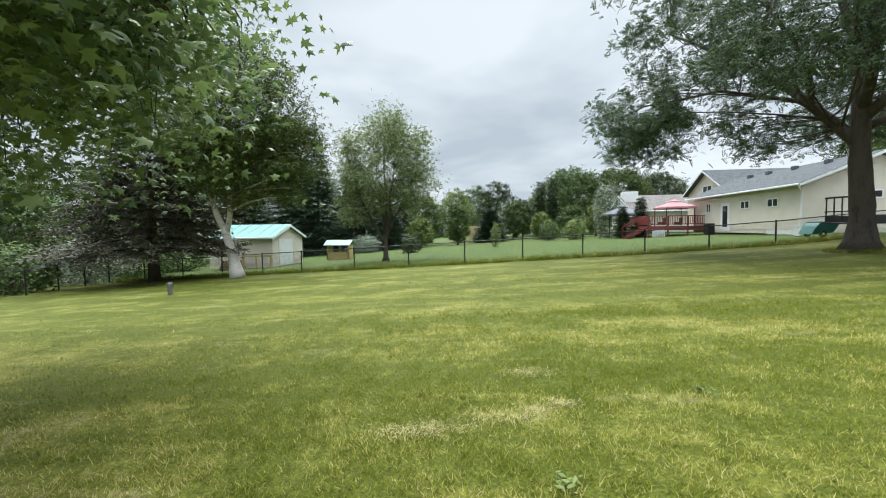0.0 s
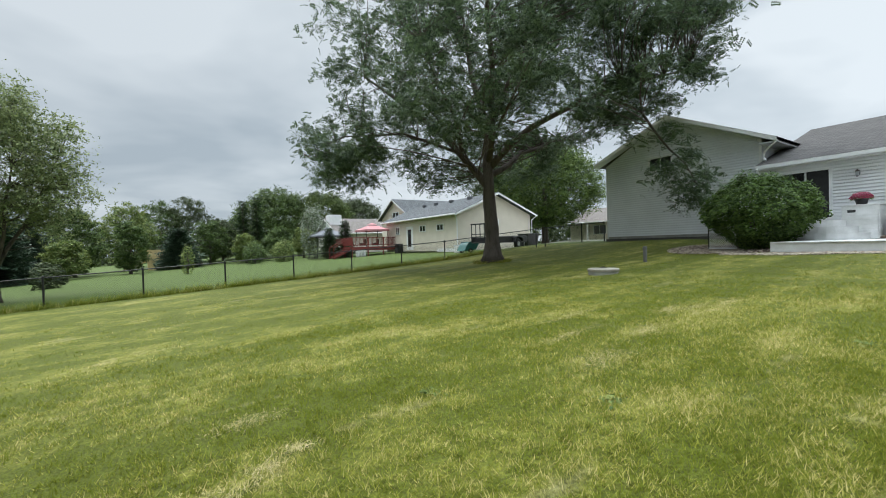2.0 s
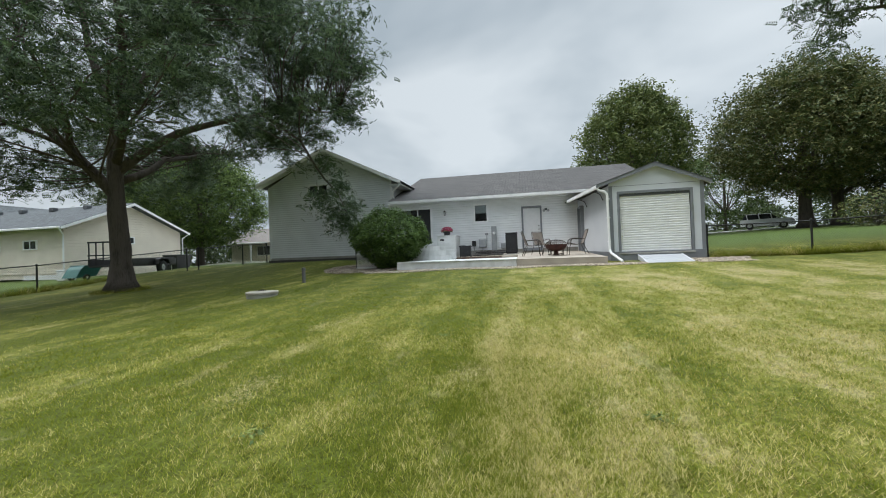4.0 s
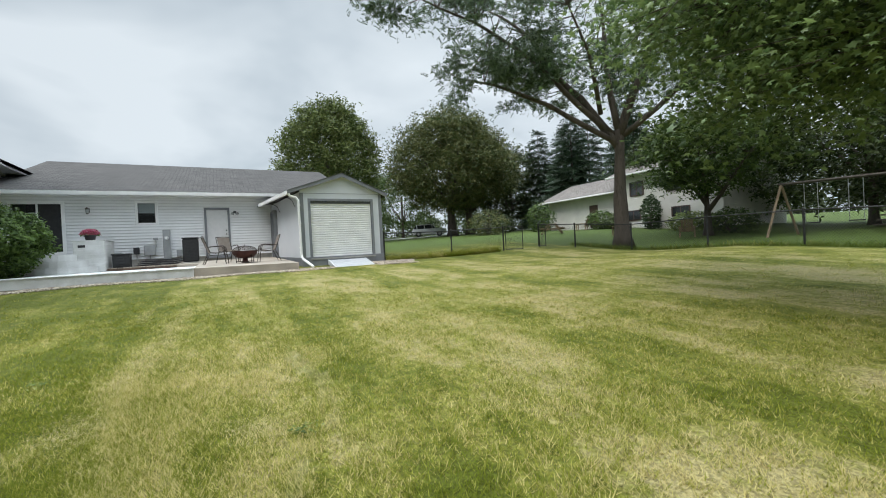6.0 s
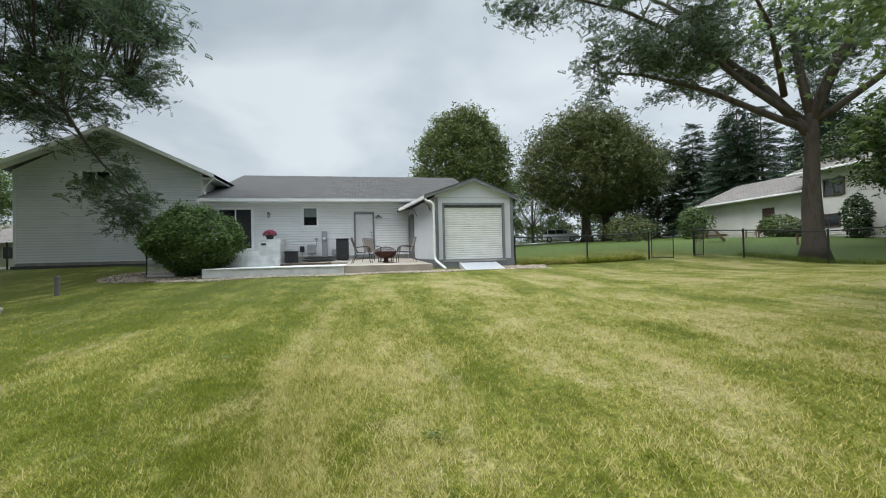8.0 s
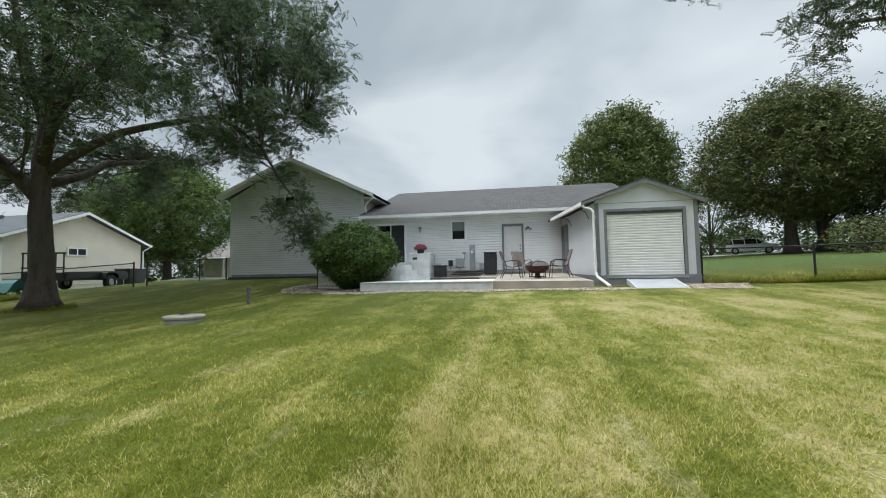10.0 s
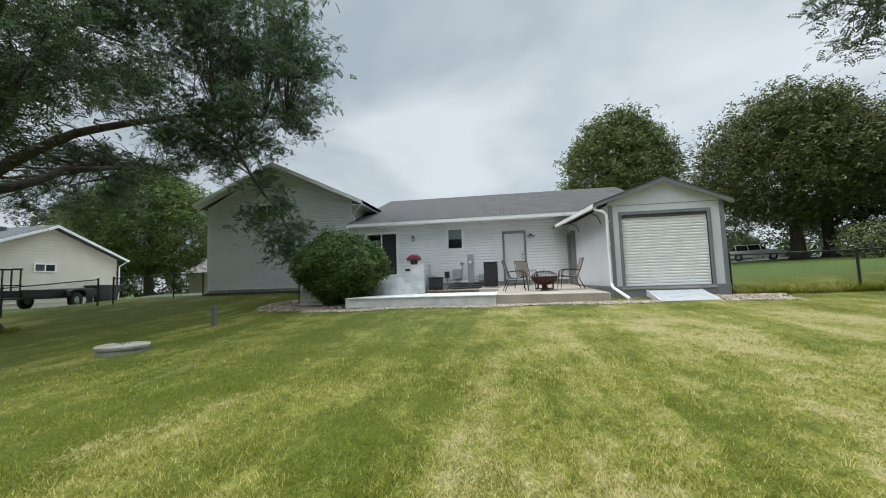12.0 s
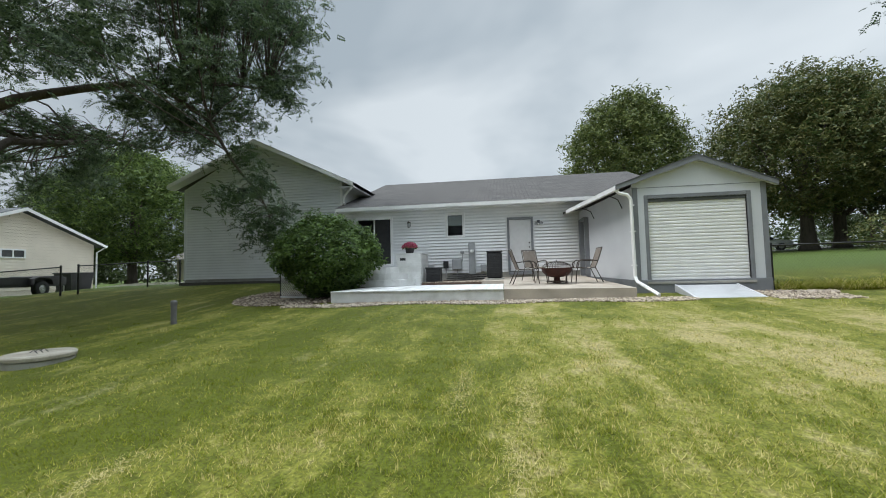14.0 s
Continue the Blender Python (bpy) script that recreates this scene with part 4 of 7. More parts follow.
for bx in (18.3, 20.6):
    pts = [(bx, shed_left(bx) + 0.02, 3.35), (bx, shed_left(bx) + 0.12, 3.6), (bx, shed_left(bx) + 0.28, 3.69), (bx, shed_left(bx) + 0.42, 3.72)]
    shed_part("roof_bracket", Mesh().tube(pts, 0.014, 6), M_BLACK, "black curved iron bracket", flat=False)
ramp = thing("ramp", (SX - 0.04, -6.5, 1.17), "pale grey metal loading ramp at the roll-up door", "ramp")
part("plate", Mesh().add([(0, 0.74, 0), (0, -0.74, 0), (-1.5, -0.74, -0.33), (-1.5, 0.74, -0.33), (0, 0.74, -0.05), (0, -0.74, -0.05), (-1.5, -0.74, -0.39), (-1.5, 0.74, -0.39)], [(0, 1, 2, 3), (7, 6, 5, 4), (0, 3, 7, 4), (1, 5, 6, 2), (3, 2, 6, 7), (0, 4, 5, 1)]), mat("pale_grey_ramp", (0.56, 0.57, 0.58), (0.47, 0.48, 0.49), rough=0.6, bump=0.1), ramp)
for s in (-0.74, 0.74):
    part("side_rail", Mesh().add([(0, s - 0.02, 0.02), (0, s + 0.02, 0.02), (-1.5, s + 0.02, -0.325), (-1.5, s - 0.02, -0.325), (0, s - 0.02, -0.16), (0, s + 0.02, -0.16), (-1.5, s + 0.02, -0.4), (-1.5, s - 0.02, -0.4)], [(0, 1, 2, 3), (7, 6, 5, 4), (0, 3, 7, 4), (1, 5, 6, 2), (3, 2, 6, 7), (0, 4, 5, 1)]), M_SHED, ramp)

tread = Mesh().prism([(-0.012, 0.002), (0.0, 0.014), (0.012, -0.001), (0.0, -0.006)], -0.7, 0.7, "y").data("grip_strip", M_SHED)
for k in range(17):
    g = new("grip_strip", tread); g.parent = ramp
    g.location = (-0.06 - k * 0.086, 0, -(0.06 + k * 0.086) * 0.22)

# ---- patio and deck ----
solid("patio", Mesh().add([(16.6, -1.32, 1.19), (16.6, -4.5, 1.17), (HX, -4.27, 1.4), (HX, -0.55, 1.4), (20.4, -0.55, 1.3), (20.4, -1.32, 1.3), (16.6, -1.32, 0.7), (16.6, -4.5, 0.7), (HX, -4.27, 0.7), (HX, -0.55, 0.7), (20.4, -0.55, 0.7), (20.4, -1.32, 0.7)],
      [(0, 1, 2, 3, 4, 5), (0, 6, 7, 1), (1, 7, 8, 2), (2, 8, 9, 3), (3, 9, 10, 4), (4, 10, 11, 5), (5, 11, 6, 0)]), M_CONC, "tan concrete patio slab beside the white deck", "patio")
solid("bed", Mesh().box(20.4, HX, -0.55, 4.6, 0.8, 1.28), M_MULCH, "gravel bed between deck and house wall", "bed")
deck = thing("deck", (16.6, 1.0, 0.9), "low white-painted wooden deck with worn edges", "deck")
part("front_skirt", Mesh().box(0, 0.04, -2.31, 2.32, 0.0, 0.27, 0.006), M_DECK, deck)
part("front_skirt", Mesh().box(0.04, 3.8, 2.28, 2.32, 0.0, 0.27, 0.006), M_DECK, deck)
bd = Mesh().box(-0.03, 3.8, -0.066, 0.066, 0.272, 0.302, 0.004).data("deck_board", M_DECK)
nb = 33
for k in range(nb):
    b = new("deck_board", bd); b.parent = deck
    b.location = (random.uniform(-0.004, 0.004), -2.31 + 0.07 + k * (4.63 - 0.14) / (nb - 1), random.uniform(-0.003, 0.003))


# ---- fences ----
def chain_fence(name, pts, label, h=1.15, skip=()):
    """Posts at the points, a top rail, and woven wire between them."""
    x0, y0 = pts[0]
    f = thing(name, (x0, y0, H(x0, y0)), label, "fence")
    inv = f.matrix_world.inverted()
    for x, y in pts:
        z = H(x, y)
        part("post", Mesh().tube([(x - x0, y - y0, z - f.location.z - 0.1), (x - x0, y - y0, z - f.location.z + h + 0.04)], 0.035, 8), M_BLACK, f)
        part("post_cap", Mesh().lathe([(0.042, h + 0.02), (0.042, h + 0.05), (0.02, h + 0.075), (0, h + 0.08)], (x - x0, y - y0, z - f.location.z), 8), M_BLACK, f)
    for i, (a, b) in enumerate(zip(pts, pts[1:])):
        if i in skip:
            continue
        za, zb = H(*a) - f.location.z, H(*b) - f.location.z
        A, B = Vector((a[0] - x0, a[1] - y0, za)), Vector((b[0] - x0, b[1] - y0, zb))
        L = (B - A).length
        part("top_rail", Mesh().tube([A + Vector((0, 0, h)), B + Vector((0, 0, h))], 0.022, 8), M_BLACK, f)
        d = (B - A) / L
        up = Vector((0, 0, 1))
        m = Mesh()
        n = int(L / 0.085)
        side = d.cross(up).normalized() * 0.0022
        span = h - 0.06
        for k in range(-int(span / 0.085) - 1, n + 1):
            for s in (1, -1):
                u0, w0, u1, w1 = k * 0.085, 0.05, k * 0.085 + span * 0.95, h
                if s < 0:
                    u0, u1 = u1, u0
                (ua, wa), (ub, wb) = sorted(((u0, w0), (u1, w1)))
                if ub <= 0 or ua >= L:
                    continue
                if ua < 0:
                    wa += (wb - wa) * (0 - ua) / (ub - ua); ua = 0
                if ub > L:
                    wb = wa + (wb - wa) * (L - ua) / (ub - ua); ub = L
                p, q = A + d * ua + up * wa, A + d * ub + up * wb
                o = (q - p).normalized().cross(side.normalized()) * 0.0022
                kk = len(m.v)
                m.v += [tuple(p + o), tuple(p - o), tuple(q - o), tuple(q + o)]
                m.f.append((kk, kk + 1, kk + 2, kk + 3))
        me = bpy.data.meshes.new("wire_mesh")
        me.from_pydata(m.v, [], m.f); me.materials.append(M_BLACK)
        part("wire_mesh", me, M_BLACK, f, kind="stuff")
    return f


north_posts = [(-20.9, 19.3)] + [(-18.5 + 2.42 * k, 19.2) for k in range(4)] + [(-8.85 + 2.97 * k, 19.0) for k in range(9)] + [(17.8, 18.2), (20.0, 16.3)]
chain_fence("fence_north", north_posts, "black chain-link fence along the north side of the lawn")
chain_fence("fence_wing", [(20.35, 15.9), (22.6, 14.9), (22.9, 13.5)], "short black chain-link fence run beside the grey wing")
chain_fence("fence_west", [(-20.9, 19.3), (-20.6, 17.6), (-20.2, 15.9), (-19.6, 14.0), (-18.7, 12.0), (-17.6, 9.4), (-16.7, 6.4), (-16.2, 2.6), (-16.0, -0.4), (-16.0, -3.4), (-16.0, -6.4), (-16.0, -9.4), (-16.0, -12.4), (-16.0, -15.4), (-16, -18.4)], "black chain-link fence along the west side of the lawn")
chain_fence("fence_south", [(-16, -18.4)] + [(-13 + 2.9 * k, -18.3) for k in range(9)] + [(13.3, -18.1), (16.1, -17.6), (17.7, -16.7)], "black chain-link fence along the south side of the lawn")
chain_fence("fence_by_shed", [(17.75, -8.15), (17.7, -11.4), (17.6, -14.3)], "black chain-link fence between shed and open gate")
def gate(at, rz, w, label):
    g = thing("fence_gate", (*at, H(*at)), label, "gate", rz=rz)
    fr = Mesh()
    for a, b in (((0, 0, 0.06), (0, 0, 1.15)), ((w, 0, 0.06), (w, 0, 1.15)), ((0, 0, 0.06), (w, 0, 0.06)), ((0, 0, 1.15), (w, 0, 1.15))):
        fr.tube([a, b], 0.02, 7)
    part("gate_frame", fr, M_BLACK, g)
    wm = Mesh()
    n = int(w / 0.085)
    for k in range(-13, n):
        for s in (0, 1):
            ua, ub, wa, wb = k * 0.085, k * 0.085 + 1.05, 0.06, 1.12
            if s:
                wa, wb = wb, wa
            if ub <= 0 or ua >= w:
                continue
            if ua < 0:
                wa += (wb - wa) * -ua / (ub - ua); ua = 0
            if ub > w:
                wb = wa + (wb - wa) * (w - ua) / (ub - ua); ub = w
            wm.add([(ua, 0, wa - 0.003), (ub, 0, wb - 0.003), (ub, 0, wb + 0.003), (ua, 0, wa + 0.003)], [(0, 1, 2, 3)])
    part("wire_mesh", wm, M_BLACK, g, kind="stuff")
    return g
gate((17.55, -14.4), 200, 0.95, "black chain-link gate leaf standing open")
gate((17.65, -16.6), 160, 0.95, "black chain-link gate leaf standing open")

# ---- trees ----
FR5 = frond(5, 0.15, 0.34, 0.35)
tree("locust_tree", "large honey locust with dark furrowed trunk and feathery crown", (14.3, 13.8),
     [(0, 0, 0), (0.02, 0.03, 1.6), (-0.05, 0.1, 3.2), (-0.05, 0.12, 5.0), (0.1, 0.2, 6.6)],
     [[(-0.05, 0.1, 3.7), (-0.9, 0.9, 5.2), (-2.4, 2.4, 7.4), (-4.6, 4.4, 9.8), 0.23], [(-1.2, 1.2, 5.6), (-3.2, 3.0, 6.7), (-5.6, 4.8, 6.7), (-7.4, 6.0, 5.8), 0.08], [(-0.05, 0.12, 4.6), (1.2, -1.6, 6.4), (3.2, -4.2, 7.6), (5.6, -6.6, 8.2), 0.2],
      [(-0.05, 0.12, 4.9), (-1.2, -1.6, 7.2), (-3.0, -3.6, 9.4), (-4.5, -5.5, 11), 0.19], [(0.1, 0.2, 6.0), (1.8, 1.6, 8.2), (4.2, 3.6, 10.4), (6, 5, 11.6), 0.2],
      [(0.1, 0.2, 6.4), (-0.4, 0.8, 9.5), (-0.6, 1.2, 13.2), 0.2], [(0.1, 0.2, 6.4), (1.0, -1.0, 9.5), (2.2, -2.2, 12.8), 0.17], [(3.2, -4.2, 7.5), (3.8, -5.6, 6.4), (4.1, -6.6, 4.6), (4.4, -7.4, 3.2), 0.08],
      [(0.0, 0.12, 4.3), (2.6, 0.6, 5.8), (6.2, 1.2, 7.0), (9.0, 1.0, 7.4), 0.17], [(-1.0, 1.0, 5.4), (-2.6, -0.4, 7.2), (-5.2, -2.4, 8.6), 0.12]],
     [((0.9, -0.9, 10.2), (9.7, 9.7, 4.5)), ((5.4, -5.6, 10.2), (3.2, 3.2, 2.4)), ((3.5, -3.5, 12.4), (4.0, 4.0, 2.4)), ((-4.6, 3.6, 6.6), (3.3, 3.3, 1.8)), ((5.0, -4.6, 7.8), (3.2, 3.2, 1.3)), ((-4.6, -4.6, 6.6), (3.6, 3.6, 1.8)), ((5, 5, 6.6), (4.5, 4.5, 2.0)), ((4.3, -7.1, 3.7), (1.3, 1.4, 1.3)), ((3.6, -6.0, 5.6), (1.2, 1.2, 0.8)), ((0, 0, 12), (6.5, 6.5, 3.2)), ((-6.8, 1.5, 5.6), (2.2, 2.2, 1.4)), ((-5.4, 4.6, 5.3), (2.2, 2.2, 1.3)), ((-2.4, 2.4, 5.0), (1.5, 1.5, 0.9))],
     FR5, L_LOCUST, 0.27, 1000, 46, 0.66, 11, trunk_r=0.39, shell=0.55, twig=0.01, hang=0.45, gaps=0.85, spread=0.62, tilt=1.6, flare=1.6)
tree("locust_tree", "tall locust with several upright limbs beyond the south fence", (14.35, -18.9),
     [(0, 0, 0), (0.0, 0.05, 2.4), (-0.1, 0.05, 4.6), (-0.1, 0.0, 5.6)],
     [[(-0.1, 0.05, 4.8), (1.2, 1.0, 7.4), (2.8, 2.2, 10.5), (4.8, 3.6, 13), 0.22], [(-0.1, 0, 5.3), (-1.0, -0.6, 8), (-2.2, -1.0, 11.5), (-3.2, -1.4, 14), 0.22], [(-0.1, 0, 5.4), (0.3, 0.2, 9), (0.6, 0.4, 14), 0.18],
      [(0, 0, 5.0), (1.6, 2.8, 7.0), (2.6, 5.2, 8.0), (3.2, 6.8, 8.3), 0.15], [(0.1, 0.1, 5.4), (1.6, 2.8, 8.6), (3.0, 5.8, 11.0), (4.4, 8.8, 12.6), 0.15], [(0, 0, 5.2), (-2.8, -1.6, 7.6), (-6.0, -3.4, 9.2), 0.15], [(0.5, 0.5, 6.5), (-0.6, 2.4, 8.6), (-1.6, 4.6, 9.6), 0.12]],
     [((0, 0, 11.5), (8.2, 8.2, 4.2)), ((2.9, 6.2, 8.4), (2.5, 2.2, 1.4)), ((4.3, 8.6, 12.5), (2.8, 2.6, 1.4)), ((-5.0, -2, 8.5), (3.6, 3.6, 1.8)), ((2.5, 3.5, 8.5), (2.6, 2.6, 1.5))],
     FR5, L_LOCUST, 0.28, 430, 44, 0.66, 23, trunk_r=0.36, shell=0.45, twig=0.01, hang=0.25, gaps=0.35, tilt=1.6)
tree("maple_tree", "big maple with drooping low branches over the lawn", (-4.0, -6.5),
     [(0, 0, 0), (0.05, 0.02, 1.6), (0.1, 0.1, 3.0)],
     [[(0.1, 0.1, 2.8), (1.2, 3.0, 4.2), (2.2, 5.8, 4.4), (2.9, 7.6, 3.7), 0.16], [(0.1, 0.1, 2.6), (3.0, -0.4, 4.4), (6.0, -1.6, 5.4), (8.6, -2.6, 5.2), 0.16], [(0.1, 0.1, 2.9), (-1.5, 0.8, 5.2), (-3.2, 1.8, 7.4), 0.15],
      [(0.1, 0.1, 3.0), (0.2, -0.4, 6), (0.2, -0.6, 9), 0.16], [(1.2, 3.0, 4.1), (2.0, 4.8, 4.0), (2.6, 6.1, 3.4), 0.06], [(2.2, 5.8, 4.3), (0.6, 7.6, 4.0), (-0.4, 9.2, 3.6), 0.07], [(3.0, -0.4, 4.4), (5.4, -2.6, 4.6), (7.2, -4.0, 4.2), 0.07]],
     [((-0.5, -0.5, 7.6), (5.2, 5.2, 3.6)), ((2.2, 7.4, 3.75), (1.2, 1.3, 1.5)), ((1.9, 5.8, 4.8), (1.9, 1.8, 1.5)), ((0.2, 8.6, 4.0), (2.4, 2.0, 2.0)), ((2.5, 6.2, 3.3), (0.6, 0.6, 0.7)), ((-2.5, 7.5, 4.4), (2.5, 2.5, 2.2)), ((8.4, -2.2, 5.0), (2.2, 1.9, 2.2)), ((7.2, -3.6, 4.3), (2.2, 1.9, 1.6)), ((5.6, -2.0, 5.2), (2.6, 2.2, 2.2)), ((9.6, -4.6, 6.2), (2.2, 2.0, 2.2)), ((5.0, -4.0, 4.6), (2.4, 2.2, 1.6))],
     LEAF_MAPLE, L_MAPLE, 0.1, 1700, 58, 0.8, 37, spread=0.42, trunk_r=0.28, shell=0.15, twig=0.008, tilt=0.9, hang=0.15)
tree("birch_tree", "white-barked birch with two leaning stems by the fence", (-12.0, 18.1),
     [(0, 0, 0), (-0.3, 0.05, 1.3), (-0.75, 0.05, 2.8)],
     [[(-0.7, 0.05, 2.6), (-1.3, 0.0, 4.2), (-2.0, -0.2, 6.0), (-2.4, -0.3, 7.6), 0.18], [(-0.6, 0.05, 2.4), (-0.4, 0.1, 5), (0.1, 0.2, 8), (0.3, 0.2, 11), 0.15], [(0.0, 0.1, 5.0), (1.0, 0.3, 6.4), (2.0, 0.5, 7.0), 0.07], [(-1.0, -0.2, 5.2), (-2.0, -0.6, 6.6), (-2.8, -0.8, 7.4), 0.06]],
     [((0.3, 0.1, 8.5), (3.5, 3.0, 4.8)), ((3.0, 0.0, 6.8), (2.0, 1.8, 3.2)), ((1.8, 0.2, 6.6), (2.1, 1.8, 2.0)), ((3.2, 0.2, 5.2), (1.0, 1.0, 1.2)), ((-1.2, -0.3, 6.6), (2.0, 1.8, 2.4))],
     LEAF_SPRIG, L_BIRCH, 0.16, 520, 52, 0.85, 41, bark=M_BIRCH, trunk_r=0.31, shell=0.35, twig=0.01, hang=0.35, tilt=1.5, flare=1.4)
tree("young_maple_tree", "young upright maple with pale yellow-green shoots", (-6.1, 26.5),
     [(0, 0, 0), (0, 0.02, 1.2), (0.02, 0, 2.0)],
     [[(0, 0, 1.2), (-1.0, -0.3, 3.2), (-2.0, -0.6, 6), (-2.6, -0.8, 8), 0.11], [(0, 0, 1.5), (0.9, 0.4, 3.6), (1.9, 0.6, 6.2), (2.6, 0.8, 8.4), 0.11], [(0, 0, 1.9), (0.1, 0, 5), (0.3, 0, 10.2), 0.12], [(0, 0, 1.7), (-0.5, 0.9, 4.5), (-0.9, 1.6, 8.6), 0.09], [(0, 0, 1.7), (0.6, -0.9, 4.5), (1.1, -1.5, 8.8), 0.09]],
     [((0, 0, 6.6), (3.3, 3.2, 3.4)), ((-2.2, 0, 4.6), (1.8, 1.8, 2.2)), ((2.2, 0, 5), (1.7, 1.7, 2.4)), ((0.3, 0, 9.4), (1.0, 1.0, 1.9)), ((-2.3, -0.7, 7.8), (0.8, 0.8, 1.5)), ((2.4, 0.7, 8.2), (0.8, 0.8, 1.5)), ((-1.0, 1.5, 8.4), (0.8, 0.8, 1.5)), ((1.3, -1.4, 8.8), (0.8, 0.8, 1.5))],
     LEAF_SPRIG, leafy("young_maple_leaf", (0.29, 0.335, 0.15), (0.125, 0.165, 0.07), 0.3), 0.17, 420, 34, 0.8, 43, trunk_r=0.2, shell=0.35, twig=0.01, hang=-0.25, tilt=1.6)
conifer("spruce_tree", "dull grey-brown spruce with low spreading branches", (-16.8, 18.0), 9.5, 4.3, L_SPRUCE, 47, size=0.75, tiers=15, per=11, low=0.2, trunk_r=0.3, bare=0.3, droop=0.12)


def round_tree(label, at, h, r, leaf_mat, seed, size=0.3, clumps=150, per=30, tr=0.3, bottom=0.14, leaf=LEAF_SPRIG, top=1.0, group="", bark=None, forked=False):
    c = h * (bottom + (1 - bottom) / 2)
    limbs = [[(0, 0, h * 0.2), (math.cos(a) * r * 0.3, math.sin(a) * r * 0.3, h * 0.38), (math.cos(a) * r * 0.6, math.sin(a) * r * 0.6, h * 0.62), tr * 0.5] for a in (0.4, 1.7, 2.9, 4.1, 5.4)]
    return tree("tree", label, at, [(0, 0, 0), (0, 0.05, h * 0.15), (0.05, 0, h * 0.55)], limbs,
                [((0, 0, c * 0.92), (r, r, h * (1 - bottom) * 0.44)), ((0, 0, h * 0.78), (r * 0.62 * top, r * 0.62 * top, h * 0.2))], leaf, leaf_mat, size * 0.72, int(clumps * 1.7), per, r * 0.2, seed, trunk_r=tr, shell=0.78, twig=0, group=group, bark=bark)


round_tree("large oval maple with yellowing top behind the house", (43.8, -12.2), 15.4, 5.0, leafy("street_maple_leaf", (0.18, 0.21, 0.07), (0.07, 0.10, 0.035), 0.25), 51, 0.42, 330, 34)
round_tree("broad dark bronze-tinged maple with low crown", (46.0, -27.9), 16.2, 7.4, L_BRONZE, 52, 0.42, 380, 36, tr=0.55, bottom=0.21)
round_tree("dark maple beside the bronze-tinged one", (47.6, -31.6), 14.2, 6.8, L_BRONZE, 53, 0.42, 280, 34, tr=0.5, bottom=0.24)
round_tree("green roadside maple beyond the house", (52, -15), 12, 5.5, L_GREEN, 54, 0.45, 150, 30)
round_tree("dense dark green maple beside the driveway", (40.2, 34.0), 13.4, 6.5, leafy("fresh_maple_leaf", (0.16, 0.225, 0.06), (0.05, 0.085, 0.026), 0.3), 55, 0.4, 330, 46, tr=0.45, bottom=0.2)
round_tree("dense green maple beyond the cream garage", (44, 45), 12.5, 6.5, L_DARK, 56, 0.42, 220, 34)
round_tree("dark green tree behind the low roof", (60, 30), 9, 4.5, L_DARK, 57, 0.45, 110, 28)
round_tree("full green shade tree beyond the red deck", (17, 78), 12.5, 7.0, L_GREEN, 58, 0.5, 240, 32)
round_tree("green shade tree beyond the red deck", (25, 76), 12.0, 5.5, leafy("mid_green_leaf", (0.12, 0.165, 0.045), (0.045, 0.07, 0.02), 0.25), 59, 0.5, 180, 30)
round_tree("dark leafy shade tree far off", (35, 85), 12, 6.5, L_DARK, 60, 0.55, 170, 28)
far = [(-13, 62, 7.2, 2.6, L_PINE, 1), (-9.5, 66, 8.5, 3.0, L_GREEN, 0), (-5, 76, 10.5, 3.4, L_YELLOW, 0), (-1, 84, 11.5, 4.2, L_GREEN, 0), (3, 84, 12.0, 4.4, L_DARK, 0), (5.5, 70, 7.0, 2.6, L_GREEN, 0), (8.5, 86, 8.0, 4.0, L_DARK, 0), (11.5, 92, 7.5, 4.5, L_DARK, 0),
       (-17, 52, 13, 3.6, L_PINE, 1), (-21, 49, 15, 4.0, L_PINE, 1), (-25, 50, 16, 4.2, L_PINE, 1), (-14, 56, 9.5, 3.4, L_PINE, 1), (-30, 47, 15, 4.2, L_PINE, 1), (-35, 44, 14, 4.4, L_GREEN, 0), (-31, 34, 10, 4.4, L_GREEN, 0), (-38, 30, 12, 5.0, L_DARK, 0), (-27, 29, 8, 3.4, L_DARK, 0), (-30, 20, 8, 4.0, L_GREEN, 0), (-36, 12, 10, 5.0, L_DARK, 0),
       (-9, 58, 4.5, 1.9, L_YELLOW, 0), (9.5, 62, 4.2, 1.6, L_YELLOW, 0), (14, 62, 4.8, 2.2, L_GREEN, 0), (16.5, 58, 4.5, 1.5, L_YELLOW, 0), (19, 88, 8, 4.5, L_GREEN, 0), (-3.5, 60, 6.5, 1.9, L_GREEN, 0), (1.5, 64, 5.5, 2.4, L_PINE, 1), (-40, 60, 15, 6, L_DARK, 0), (-28, 64, 14, 6, L_DARK, 0)]
for i, (x, y, h, r, lm, con) in enumerate(far):
    if con:
        conifer("pine_tree", "dark green pine in the wooded edge", (x, y), h, r, lm, 100 + i, size=1.0, tiers=20, per=12, low=0.05, group="pines at the wood's edge", trunk_r=0.2, droop=0.18)
    else:
        round_tree({L_YELLOW: "pale yellow-green young tree at the wood's edge", L_DARK: "dark green tree at the wood's edge"}.get(lm, "green tree at the wood's edge"), (x, y), h, r, lm, 100 + i, 0.42, 70 if r < 3 else 110, 28, tr=0.16, bottom=0.05, group="trees at the wood's edge")
